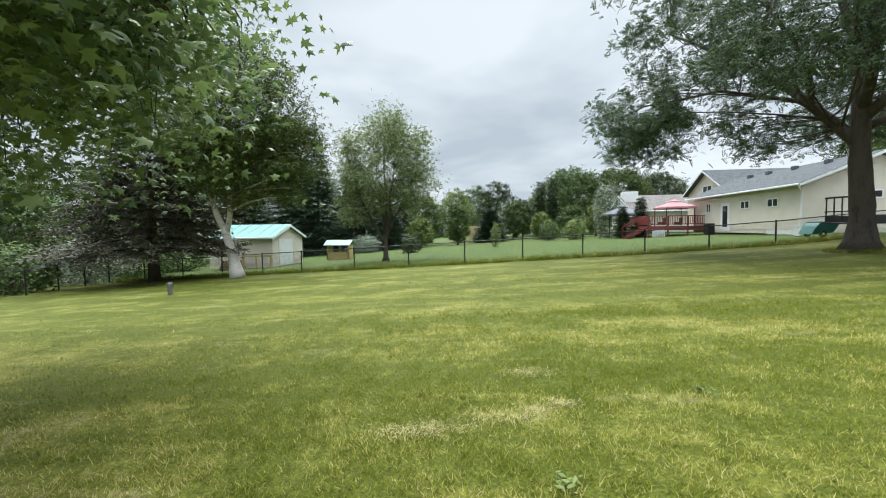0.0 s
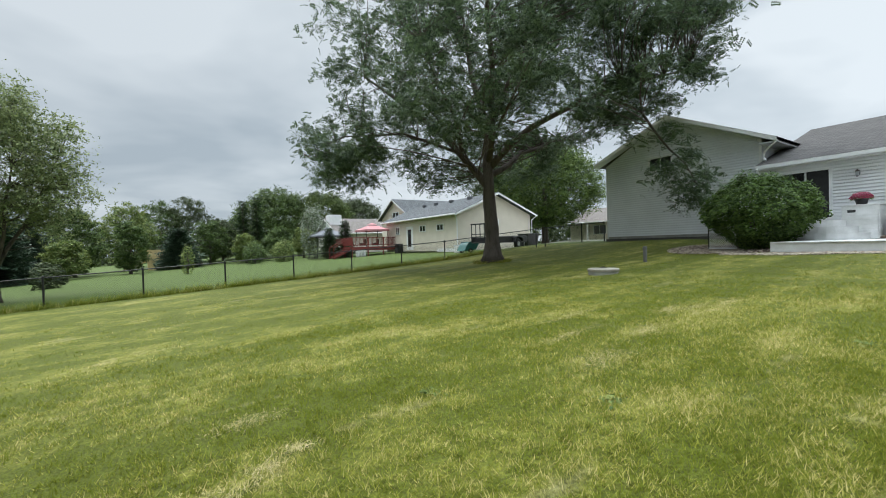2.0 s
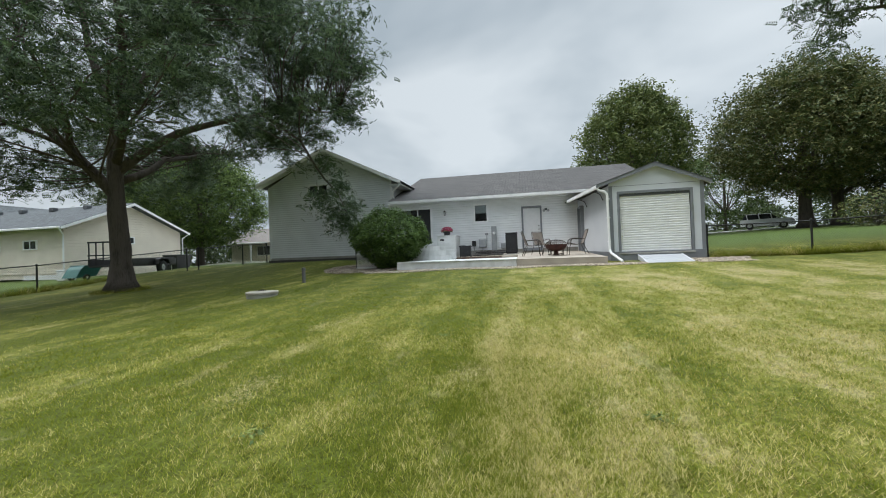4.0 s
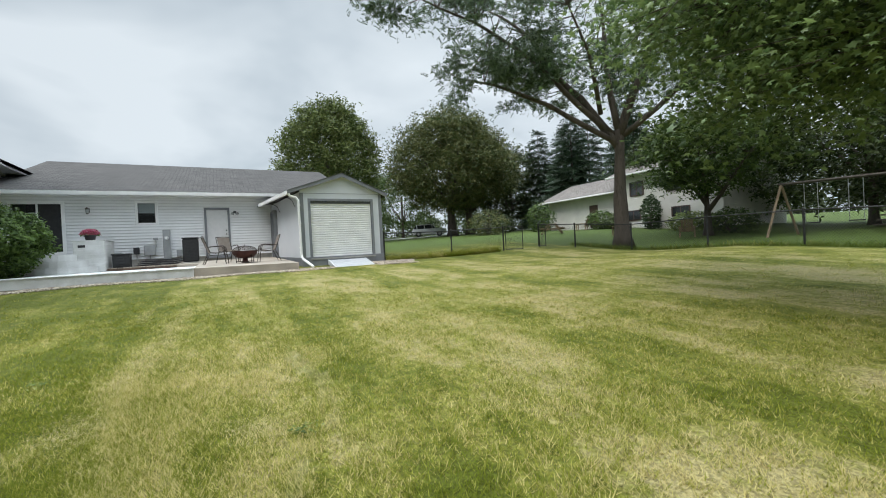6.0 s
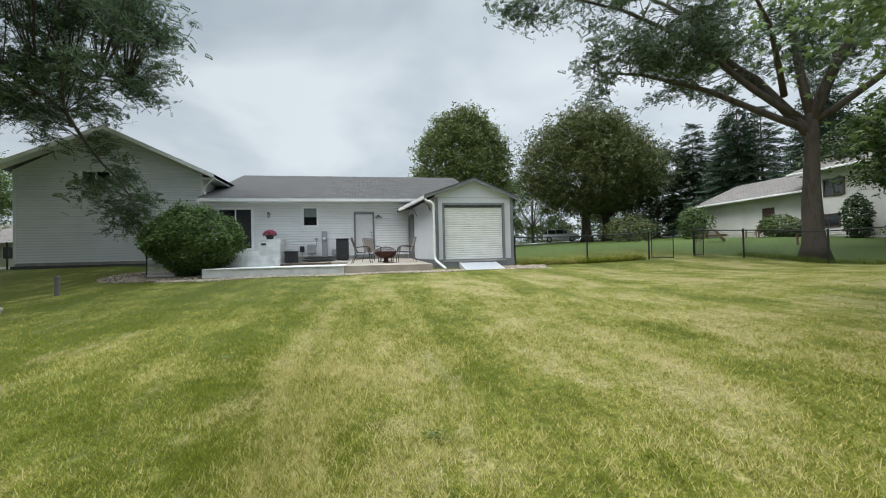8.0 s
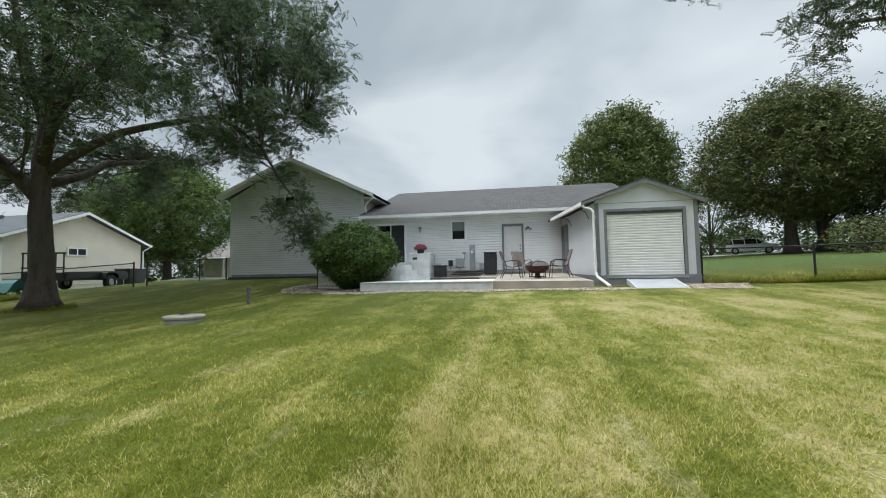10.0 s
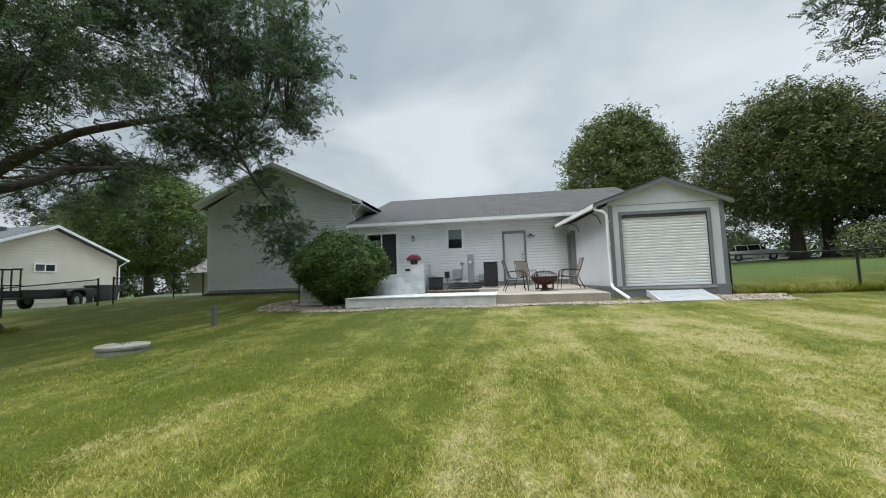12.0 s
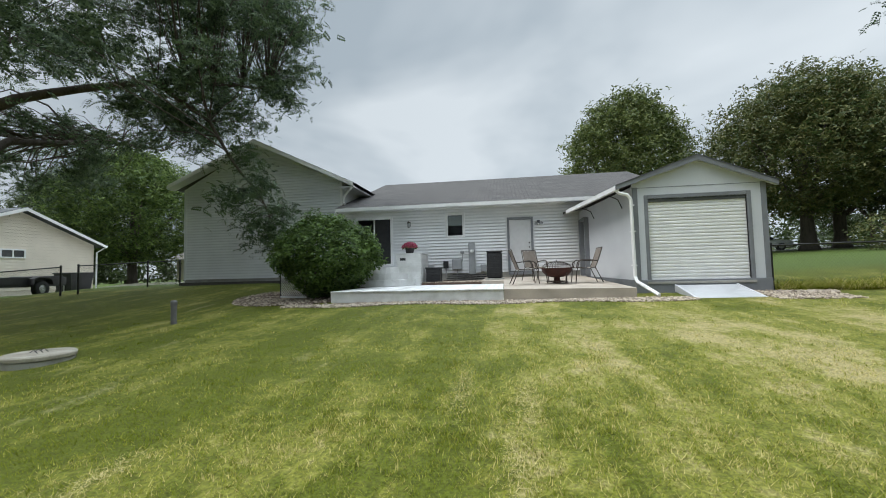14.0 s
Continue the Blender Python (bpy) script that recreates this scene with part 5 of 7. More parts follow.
for x, y, h, r in ((9.7, 66, 9.4, 1.0), (11.6, 66, 9.8, 1.1)):
    conifer("arborvitae", "tall narrow dark arborvitae column", (x, y), h, r, L_CEDAR, int(x * 10), size=0.6, tiers=22, per=9, low=0.02, droop=-0.5, group="arborvitae pair")
for x, y, h, r in ((15.3, 42.5, 3.4, 0.8), (17.2, 42.8, 4.2, 0.95)):
    conifer("arborvitae", "bright green conical arborvitae beside the red deck", (x, y), h, r, L_CEDAR, int(x * 10), size=0.35, tiers=18, per=10, low=0.02, droop=-0.5, group="arborvitae by the deck")
# woods to the south and west
south = [(49, -40, 13, 5, L_DARK), (45, -42, 14, 4.5, L_PINE), (40.5, -47, 15, 5, L_PINE), (34, -46, 15, 5, L_PINE), (23, -37.5, 9, 4.0, L_DARK), (30, -42, 13, 5, L_PINE), (37, -40, 14, 5, L_PINE), (42, -44, 14, 5, L_PINE), (18, -38, 8, 4.5, L_GREEN), (9, -40, 10, 5, L_DARK), (9.5, -33, 12, 6, L_DARK), (3.0, -31, 11, 6, L_DARK), (3, -40, 9, 5, L_GREEN), (-4, -36, 10, 5, L_DARK), (55, -40, 13, 6, L_DARK), (62, -28, 12, 6, L_GREEN), (-25, -10, 11, 5, L_GREEN), (-26, 0, 10, 5, L_DARK), (-24, -22, 11, 5.5, L_GREEN)]
for i, (x, y, h, r, lm) in enumerate(south):
    if lm is L_PINE:
        conifer("pine_tree", "tall blue-green spruce behind the south house", (x, y), h, r, lm, 200 + i, size=0.9, tiers=15, per=10, low=0.08, group="spruces behind the south house", trunk_r=0.25)
    else:
        round_tree("leafy dark green yard tree", (x, y), h, r, lm, 200 + i, 0.42, 150, 30, tr=0.22, bottom=0.1, group="yard trees")
tree("yard_tree", "small spreading tree in front of the south house", (14.9, -27.2), [(0, 0, 0), (0, 0, 1.2), (0, 0, 2.2)],
     [[(0, 0, 1.4), (-1.4, 0.4, 2.9), (-2.6, 0.8, 4.2), 0.14], [(0, 0, 1.8), (1.2, -0.3, 3.4), (2.4, -0.6, 4.8), 0.13], [(0, 0, 2.0), (0.2, 0.2, 4), (0.2, 0.3, 6), 0.13]],
     [((0, 0, 5.0), (3.6, 3.6, 2.6))], LEAF_SPRIG, L_GREEN, 0.26, 150, 34, 0.9, 61, trunk_r=0.22, shell=0.4, twig=0.012)
shrub("burning_bush", "large rounded dense green burning bush by the steps", (18.35, 4.2), 1.68, 2.5, L_BUSH, 71, size=0.105, n=24000, z=0.98, lump=0.14, skirt=0.45)


# ---- neighbouring houses ----
def gable_house(name, label, x0, x1, y0, y1, z0, eave, ridge_axis, rise, wall_mat, roof_mat, over=0.45, courses=0.13, faces="wsen"):
    """A plain sided house: walls with lap courses, gable roof, fascia and gutters. Returns the Empty and a function that adds parts in world places."""
    h = thing(name, (x0, y0, z0), label, "house")
    inv = h.matrix_world.inverted()

    def put(nm, m, material, lab="", kind="", parent=None):
        m.v = [tuple(inv @ Vector(p)) for p in m.v]
        return part(nm, m, material, parent or h, lab, kind=kind)

    t = 0.15
    ym, xm = (y0 + y1) / 2, (x0 + x1) / 2
    if ridge_axis == "y":
        gab = [(x0, z0), (x1, z0), (x1, eave), (xm, eave + rise), (x0, eave)]
        put("wall", Mesh().prism(gab, y0, y0 + t, "y"), wall_mat)
        put("wall", Mesh().prism(gab, y1 - t, y1, "y"), wall_mat)
        put("wall", Mesh().box(x0, x0 + t, y0 + t, y1 - t, z0, eave), wall_mat)
        put("wall", Mesh().box(x1 - t, x1, y0 + t, y1 - t, z0, eave), wall_mat)
        s = rise / (xm - x0)
        prof = [(x0 - over, eave - over * s + 0.05), (xm, eave + rise + 0.05), (x1 + over, eave - over * s + 0.05), (x1 + over, eave - over * s + 0.2), (xm, eave + rise + 0.22), (x0 - over, eave - over * s + 0.2)]
        put("roof", Mesh().prism(prof, y0 - over, y1 + over, "y"), roof_mat)
        for yy in (y0 - over - 0.03, y1 + over):
            for xa in (x0 - over, x1 + over):
                put("rake_board", Mesh().prism([(xa, eave - over * s + 0.0), (xa, eave - over * s + 0.17), (xm, eave + rise + 0.19), (xm, eave + rise)], yy, yy + 0.025, "y"), M_WHITE)
        for xa, sg in ((x0 - over, -1), (x1 + over, 1)):
            put("gutter", Mesh().box(xa + sg * 0.0, xa + sg * 0.12, y0 - over, y1 + over, eave - over * s + 0.06, eave - over * s + 0.19, 0.02), M_WHITE)
    else:
        gab = [(y0, z0), (y1, z0), (y1, eave), (ym, eave + rise), (y0, eave)]
        put("wall", Mesh().prism(gab, x0, x0 + t, "x"), wall_mat)
        put("wall", Mesh().prism(gab, x1 - t, x1, "x"), wall_mat)
        put("wall", Mesh().box(x0 + t, x1 - t, y0, y0 + t, z0, eave), wall_mat)
        put("wall", Mesh().box(x0 + t, x1 - t, y1 - t, y1, z0, eave), wall_mat)
        s = rise / (ym - y0)
        prof = [(y0 - over, eave - over * s + 0.05), (ym, eave + rise + 0.05), (y1 + over, eave - over * s + 0.05), (y1 + over, eave - over * s + 0.2), (ym, eave + rise + 0.22), (y0 - over, eave - over * s + 0.2)]
        put("roof", Mesh().prism(prof, x0 - over, x1 + over, "x"), roof_mat)
        for xx in (x0 - over - 0.03, x1 + over):
            for ya in (y0 - over, y1 + over):
                put("rake_board", Mesh().prism([(ya, eave - over * s), (ya, eave - over * s + 0.17), (ym, eave + rise + 0.19), (ym, eave + rise)], xx, xx + 0.025, "x"), M_WHITE)
        for ya, sg in ((y0 - over, -1), (y1 + over, 1)):
            put("gutter", Mesh().box(x0 - over, x1 + over, ya, ya + sg * 0.12, eave - over * s + 0.06, eave - over * s + 0.19, 0.02), M_WHITE)
    # siding courses on the faces that can be seen
    z = z0 + 0.35
    m = Mesh()
    while z < eave + rise - 0.15:
        f = 1.0 if z + courses <= eave else 1 - (z + courses - eave) / rise
        for side in faces:
            if side in "we":
                X, sg = (x0, -1) if side == "w" else (x1, 1)
                if ridge_axis == "y" and z + courses > eave: continue
                a, b = (ym - (ym - y0) * f, ym + (ym - y0) * f) if ridge_axis == "x" else (y0, y1)
                m.prism([(X, z), (X + sg * 0.04, z), (X + sg * 0.006, z + courses), (X, z + courses)], a, b, "y")
            else:
                Y, sg = (y0, -1) if side == "s" else (y1, 1)
                if ridge_axis == "x" and z + courses > eave: continue
                a, b = (xm - (xm - x0) * f, xm + (xm - x0) * f) if ridge_axis == "y" else (x0, x1)
                k = len(m.v)
                m.v += [(p, Y + q, w) for p in (a, b) for q, w in ((0, z), (sg * 0.04, z), (sg * 0.006, z + courses), (0, z + courses))]
                m.f += [(k, k + 1, k + 5, k + 4), (k + 1, k + 2, k + 6, k + 5), (k + 2, k + 3, k + 7, k + 6), (k, k + 1, k + 2, k + 3), (k + 4, k + 5, k + 6, k + 7)]
        z += courses
    put("siding", m, wall_mat, kind="stuff")
    return h, put


M_DARKGLASS = mat("dark_far_window_glass", (0.03, 0.033, 0.036), (0.02, 0.022, 0.024), rough=0.06, bump=0, spec=0.8)


def far_window(h, put, face, at, a, b, z0, z1, frame=None, bars=1, fw=0.07):
    """A window of a far house: face is the wall it is set in ('x-', 'y-', 'y+')."""
    frame = frame or M_WHITE
    def bx(u0, u1, w0, w1, d0, d1):
        if face[0] == "x":
            s = -1 if face[1] == "-" else 1
            return (at + s * d0, at + s * d1, u0, u1, w0, w1)
        s = -1 if face[1] == "-" else 1
        return (u0, u1, at + s * d0, at + s * d1, w0, w1)
    fr = Mesh()
    for q in ((a - 0.02, a + fw, z0, z1), (b - fw, b + 0.02, z0, z1), (a + fw, b - fw, z0, z0 + fw), (a + fw, b - fw, z1 - fw, z1)):
        fr.box(*bx(*q, -0.02, 0.085))
    w = put("window", fr, frame)
    for k in range(bars):
        u = a + (b - a) * (k + 1) / (bars + 1)
        put("mullion", Mesh().box(*bx(u - 0.03, u + 0.03, z0 + fw, z1 - fw, -0.02, 0.075)), frame, parent=w)
    put("pane", Mesh().box(*bx(a + fw, b - fw, z0 + fw, z1 - fw, 0.0, 0.055)), M_DARKGLASS, parent=w)
    return w


# cream garage to the north, its long wall and red deck
GZ = 0.8
gar, gput = gable_house("cream_house", "cream vinyl-sided house with blue-grey shingle roof and white gutters", 21.8, 30.7, 27.3, 41.5, GZ, 4.12, "y", 1.8, M_CREAM, M_SHINGLE_N, 0.5, 0.19, "ws")
far_window(gar, gput, "y-", 27.3, 25.3, 26.55, 3.08, 3.62)
far_window(gar, gput, "x-", 21.8, 29.4, 30.55, 2.72, 3.35)
far_window(gar, gput, "x-", 21.8, 32.6, 33.75, 2.74, 3.38)
far_window(gar, gput, "x-", 21.8, 38.2, 39.0, 2.6, 3.5)
dr = gput("door", Mesh().box(21.74, 21.8, 35.2, 36.6, 0.95, 3.4, 0.01), M_WHITE, "white storm door")
gput("pane", Mesh().box(21.72, 21.74, 35.55, 36.25, 1.3, 3.1), M_DARKGLASS, parent=dr)
for k, yy in enumerate((29.8, 33.0, 36.0, 38.5)):
    gput("roof_vent", Mesh().box(25.2, 25.55, yy, yy + 0.45, 5.75, 6.05, 0.03), M_DARKTRIM)
for p, q in (((21.25, 26.85), (21.75, 27.35)), ((31.2, 26.9), (30.75, 27.2))):
    gput("downspout", Mesh().tube([(p[0], p[1], 3.98), (q[0], q[1] - 0.1, 3.6), (q[0], q[1] - 0.1, 0.95)], 0.05, 6), M_WHITE)
gput("lattice_skirt", Mesh().box(21.75, 21.8, 27.4, 30.6, 0.75, 1.05), M_WHITE)
tall, tput = gable_house("cream_house", "two-storey cream part of the neighbouring house with west gable", 25.2, 33, 41.9, 50, GZ, 5.1, "x", 2.2, M_CREAM, M_SHINGLE_N, 0.5, 0.2, "ws")
far_window(tall, tput, "x-", 25.2, 44.8, 46.6, 4.7, 5.8)
far_window(tall, tput, "x-", 25.2, 42.5, 44.2, 2.0, 4.1, bars=1)
bh, bput = gable_house("brown_roofed_house", "low house with brown shingle roof and white chimney", 21, 33, 56, 66, 0.6, 3.6, "x", 2.2, M_FARSIDE, M_SHINGLE_B, 0.6, 0.14, "ws")
bput("chimney", Mesh().box(20.6, 22.4, 58.5, 60.6, 0.6, 6.4, 0.04), M_WHITE)

# house to the south, faces the lawn
sh, sput = gable_house("south_house", "pale sided ranch house with weathered brown shingle roof", 24.8, 33.6, -41, -32.6, 2.3, 5.5, "x", 1.7, M_FARSIDE, M_SHINGLE_B, 0.7, 0.14, "wn")
sd = sput("door", Mesh().box(27.25, 28.2, -32.6, -32.54, 2.5, 4.55, 0.01), M_BROWN, "dark brown side door")
ss, sput2 = gable_house("south_house", "taller pale sided part of the south house", 16.4, 24.7, -41, -32.0, 1.9, 6.6, "x", 1.6, M_FARSIDE, M_SHINGLE_B, 0.6, 0.14, "wn")
far_window(ss, sput2, "y+", -32.0, 22.5, 23.8, 2.75, 3.6, M_BROWN)
far_window(ss, sput2, "y+", -32.0, 18.6, 19.95, 2.78, 3.55, M_BROWN)
far_window(ss, sput2, "y+", -32.0, 19.0, 20.2, 4.75, 5.9, M_BROWN)
far_window(ss, sput2, "y+", -32.0, 22.2, 23.4, 4.75, 5.9, M_BROWN)

# house beyond the driveway, and the mint-roofed shed
eh, eput = gable_house("tan_house", "tan house with brown roof and white porch posts", 50, 60, 26, 38, 1.4, 4.0, "y", 2.0, M_CREAM, M_SHINGLE_B, 0.6, 0.14, "ws")
far_window(eh, eput, "x-", 50, 32, 34, 2.2, 3.5)
far_window(eh, eput, "x-", 50, 28, 30, 2.2, 3.5)
far_window(eh, eput, "y-", 26, 52, 55, 2.2, 3.5)
for yy in (26.5, 30.5, 34.5):
    eput("porch_post", Mesh().box(49.3, 49.5, yy, yy + 0.2, 1.4, 3.7, 0.02), M_WHITE)
ms, mput = gable_house("garden_shed", "tan sided shed with mint green metal roof", -19.6, -14.6, 26.2, 31.0, -1.25, 0.95, "x", 0.85, M_CREAM, M_GREENROOF, 0.25, 0.11, "se")
mdoor = mput("door", Mesh().box(-14.6, -14.54, 27.1, 29.2, -1.15, 0.85, 0.01), M_WHITE, "white double door")
for k in range(6):
    mput("roof_rib", Mesh().prism([(25.95, 0.97 + 0.06), (28.6, 1.8 + 0.23), (28.6, 1.8 + 0.26), (25.95, 0.97 + 0.1)], -19.4 + k * 0.9, -19.36 + k * 0.9, "x"), M_GREENROOF)
lean = mput("wood_rack", Mesh().box(-16.4, -14.2, 25.3, 25.4, -0.35, -0.25).box(-16.4, -16.3, 25.3, 25.4, -1.3, -0.3).box(-14.3, -14.2, 25.3, 25.4, -1.3, -0.3).box(-15.4, -15.3, 25.3, 25.4, -1.3, -0.3), M_YELLOWWOOD, "yellow timber rack")
def slab(name, x0, x1, ya, yb, label, nx=24, ny=6, lift=0.06):
    """A thin slab that follows the ground; ya, yb: its edges as functions of x."""
    m = Mesh()
    pts = [(x, ya(x) + (yb(x) - ya(x)) * j / ny) for x in (x0 + (x1 - x0) * i / nx for i in range(nx + 1)) for j in range(ny + 1)]
    for dz in (lift, -0.2):
        m.v += [(x, y, H(x, y) + dz) for x, y in pts]
    q, w = ny + 1, len(pts)
    m.f += [(i * q + j, (i + 1) * q + j, (i + 1) * q + j + 1, i * q + j + 1) for i in range(nx) for j in range(ny)]
    for j in (0, ny):
        m.f += [(i * q + j, (i + 1) * q + j, w + (i + 1) * q + j, w + i * q + j) for i in range(nx)]
    for i in (0, nx):
        m.f += [(i * q + j, i * q + j + 1, w + i * q + j + 1, w + i * q + j) for j in range(ny)]
    return solid(name, m, M_DRIVE, label, "driveway")
slab("driveway", 25.5, 60, lambda x: 17.0 + (x - 25.5) * 0.12, lambda x: 24.0 + (x - 25.5) * 0.1, "pale concrete driveway beside the cream house", lift=0.13)


# ---- around the back door: steps, planter box, bed, utilities ----
def blob_stone(seed):
    rs = np.random.RandomState(seed)
    bm = bmesh.new(); bmesh.ops.create_icosphere(bm, subdivisions=1, radius=1)
    v = [tuple(Vector((p.co.x, p.co.y * 0.8, p.co.z * 0.55)) * rs.uniform(0.75, 1.15)) for p in bm.verts]
    bm.verts.index_update()
    f = [tuple(q.index for q in p.verts) for p in bm.faces]
    bm.free()
    return v, f


def gravel(name, label, outline, n, seed, z=None, size=(0.02, 0.045)):
    """Loose stones over an area given by a test on x, y."""
    rs = np.random.RandomState(seed)
    x0, x1, y0, y1, inside = outline
    pts = []
    while len(pts) < n:
        x, y = rs.uniform(x0, x1), rs.uniform(y0, y1)
        if inside(x, y):
            pts.append((x, y, (H(x, y) if z is None else z) + rs.uniform(0.0, 0.02)))
    pos = np.array(pts)
    v, f = blob_stone(seed)
    face = rs.normal(size=(n, 3)) * 0.25 + np.array([0, 0, 1.0])
    ob = new(name, scatter_mesh(name, v, f, pos, turns(rs, n, 1, face), rs.uniform(*size, n), M_STONE))
    return tagged(ob, label, "gravel", kind="stuff")


gravel("gravel_strip", "pale river gravel strip along the deck and patio edge", (15.9, 16.62, -8.9, 4.6, lambda x, y: x > 16.05 + 0.12 * math.sin(y * 1.7) and not (-7.3 < y < -5.7)), 3600, 5, size=(0.02, 0.05))
gravel("gravel_corner", "river gravel beside the shed and gate", (16.4, 17.6, -9.6, -7.2, lambda x, y: (x - 17.5) ** 2 + ((y + 8.0) / 1.3) ** 2 < 1.0), 900, 6, size=(0.02, 0.05))
gravel("gravel_bed", "reddish gravel bed against the house wall", (20.45, 22.25, -0.5, 2.4, lambda x, y: True), 1100, 7, z=1.28)
gravel("bush_bed", "gravel and mulch under the burning bush", (16.6, 20.5, 3.4, 7.4, lambda x, y: (x - 18.6) ** 2 / 4 + (y - 5.0) ** 2 / 5.3 < 1), 2600, 8, z=None, size=(0.02, 0.05))
solid("bush_bed_base", Mesh().add([(18.5 + 1.95 * math.cos(a), 5.0 + 2.2 * math.sin(a), H(18.5 + 1.95 * math.cos(a), 5.0 + 2.2 * math.sin(a)) + 0.012) for a in (k * math.pi / 12 for k in range(24))] + [(18.5, 5.0, H(18.5, 5.0) + 0.03)], [(k, (k + 1) % 24, 24) for k in range(24)]), M_MULCH, "brown mulch bed around the bush", "bed")

steps = thing("steps", (19.3, 2.95, 1.21), "curved white-painted wooden steps up to the glass door", "steps")
for k, (r, z0, z1) in enumerate(((1.5, 0.0, 0.22), (1.18, 0.22, 0.44), (0.86, 0.44, 0.66))):
    def arc(rr):
        return [(2.95, 1.25)] + [(1.55 - rr * math.sin(t) * 1.0, 0.95 * rr * math.cos(t) * 0.85 + 0.0) for t in (math.pi * j / 14 for j in range(15))] + [(2.95, -1.25)]
    part("riser", Mesh().prism([(x, y) for x, y in arc(r)], z0, z1 - 0.035, "z"), M_DECK, steps)
    part("tread", Mesh().prism([(x, y) for x, y in arc(r + 0.03)], z1 - 0.035, z1, "z"), M_DECK, steps)
planter = thing("planter_box", (20.35, 2.05, 1.2), "white plank-sided planter box beside the steps", "planter")
for k in range(7):
    part("plank", Mesh().box(0, 0.03, -0.42, 0.42, 0.01 + k * 0.16, 0.165 + k * 0.16, 0.005), M_DECK, planter)
    part("plank", Mesh().box(0.03, 1.4, -0.45, -0.42, 0.01 + k * 0.16, 0.165 + k * 0.16, 0.005), M_DECK, planter)
    part("plank", Mesh().box(0.03, 1.4, 0.42, 0.45, 0.01 + k * 0.16, 0.165 + k * 0.16, 0.005), M_DECK, planter)
part("cap", Mesh().box(-0.04, 1.42, -0.48, 0.48, 1.13, 1.16, 0.006), M_DECK, planter)
part("plaque", Mesh().box(-0.012, -0.001, 0.1, 0.3, 0.9, 0.99, 0.003), M_BLACKPL, planter, "small dark plaque")
pot = thing("flower_pot", (20.62, 2.05, 2.362), "dark pot of pink chrysanthemums on the planter box", "flower pot")
part("pot", Mesh().lathe([(0, 0), (0.13, 0), (0.155, 0.12), (0.17, 0.17), (0.18, 0.18), (0.18, 0.2), (0.16, 0.2), (0.15, 0.16), (0, 0.15)], n=18), M_BLACKPL, pot, flat=False)
_rs = np.random.RandomState(3)
_d = _rs.normal(size=(900, 3)); _d[:, 2] = np.abs(_d[:, 2]); _d /= np.linalg.norm(_d, axis=1)[:, None]
part("flowers", scatter_mesh("flowers", *LEAF_OVAL, _d * np.array([0.29, 0.29, 0.22]) * _rs.uniform(0.85, 1.05, (900, 1)) + np.array([0, 0, 0.2]), turns(_rs, 900, 1, _d + _rs.normal(size=(900, 3)) * 0.4), _rs.uniform(0.035, 0.06, 900), M_MUM), M_MUM, pot, "pink blossoms", kind="stuff")
part("foliage", scatter_mesh("foliage", *LEAF_OVAL, _d[:350] * np.array([0.26, 0.26, 0.12]) + np.array([0, 0, 0.17]), turns(_rs, 350, 1), _rs.uniform(0.04, 0.07, 350), L_BUSH), L_BUSH, pot, kind="stuff")
box = thing("storage_box", (20.9, 1.22, 1.28), "small dark slatted storage box on the gravel bed", "box")
part("body", Mesh().box(-0.2, 0.25, -0.26, 0.26, 0, 0.5, 0.015), M_BLACKPL, box)
part("lid", Mesh().box(-0.23, 0.27, -0.29, 0.29, 0.5, 0.56, 0.015), M_BLACKPL, box)
for k in range(4):
    part("slat", Mesh().box(-0.215, -0.2, -0.25, 0.25, 0.04 + k * 0.11, 0.12 + k * 0.11, 0.004), M_BLACKPL, box)
ac = thing("air_conditioner", (21.35, -1.0, 1.36), "tall dark grey air conditioner unit beside the back door", "air conditioner")
part("base", Mesh().box(-0.34, 0.34, -0.34, 0.34, -0.08, 0.02, 0.01), M_CONC_G, ac)
part("body", Mesh().box(-0.28, 0.28, -0.28, 0.28, 0.02, 0.98, 0.05), M_BLACKPL, ac)
for k in range(14):
    part("louvre", Mesh().box(-0.292, -0.278, -0.24, 0.24, 0.08 + k * 0.062, 0.11 + k * 0.062, 0.003), M_BLACKPL, ac)
part("top", Mesh().box(-0.3, 0.3, -0.3, 0.3, 0.98, 1.03, 0.02), M_BLACKPL, ac)
meter = thing("electric_meter", (HX - 0.04, -0.1, 1.5), "grey electric meter box with round glass dial", "meter")
part("conduit", Mesh().box(-0.11, 0, -0.13, 0.13, 0.0, 1.3, 0.01), M_GREYBOX, meter)
part("meter_socket", Mesh().lathe([(0, -0.17), (0.075, -0.16), (0.08, -0.1), (0.08, 0.0)], n=16), M_STEEL, meter).matrix_local = pose(-0.1, 0, 0.95, 0, 90, 0)
part("dial", Mesh().lathe([(0, -0.18), (0.05, -0.175), (0.05, -0.168)], n=14), M_WHITE, meter).matrix_local = pose(-0.1, 0, 0.95, 0, 90, 0)
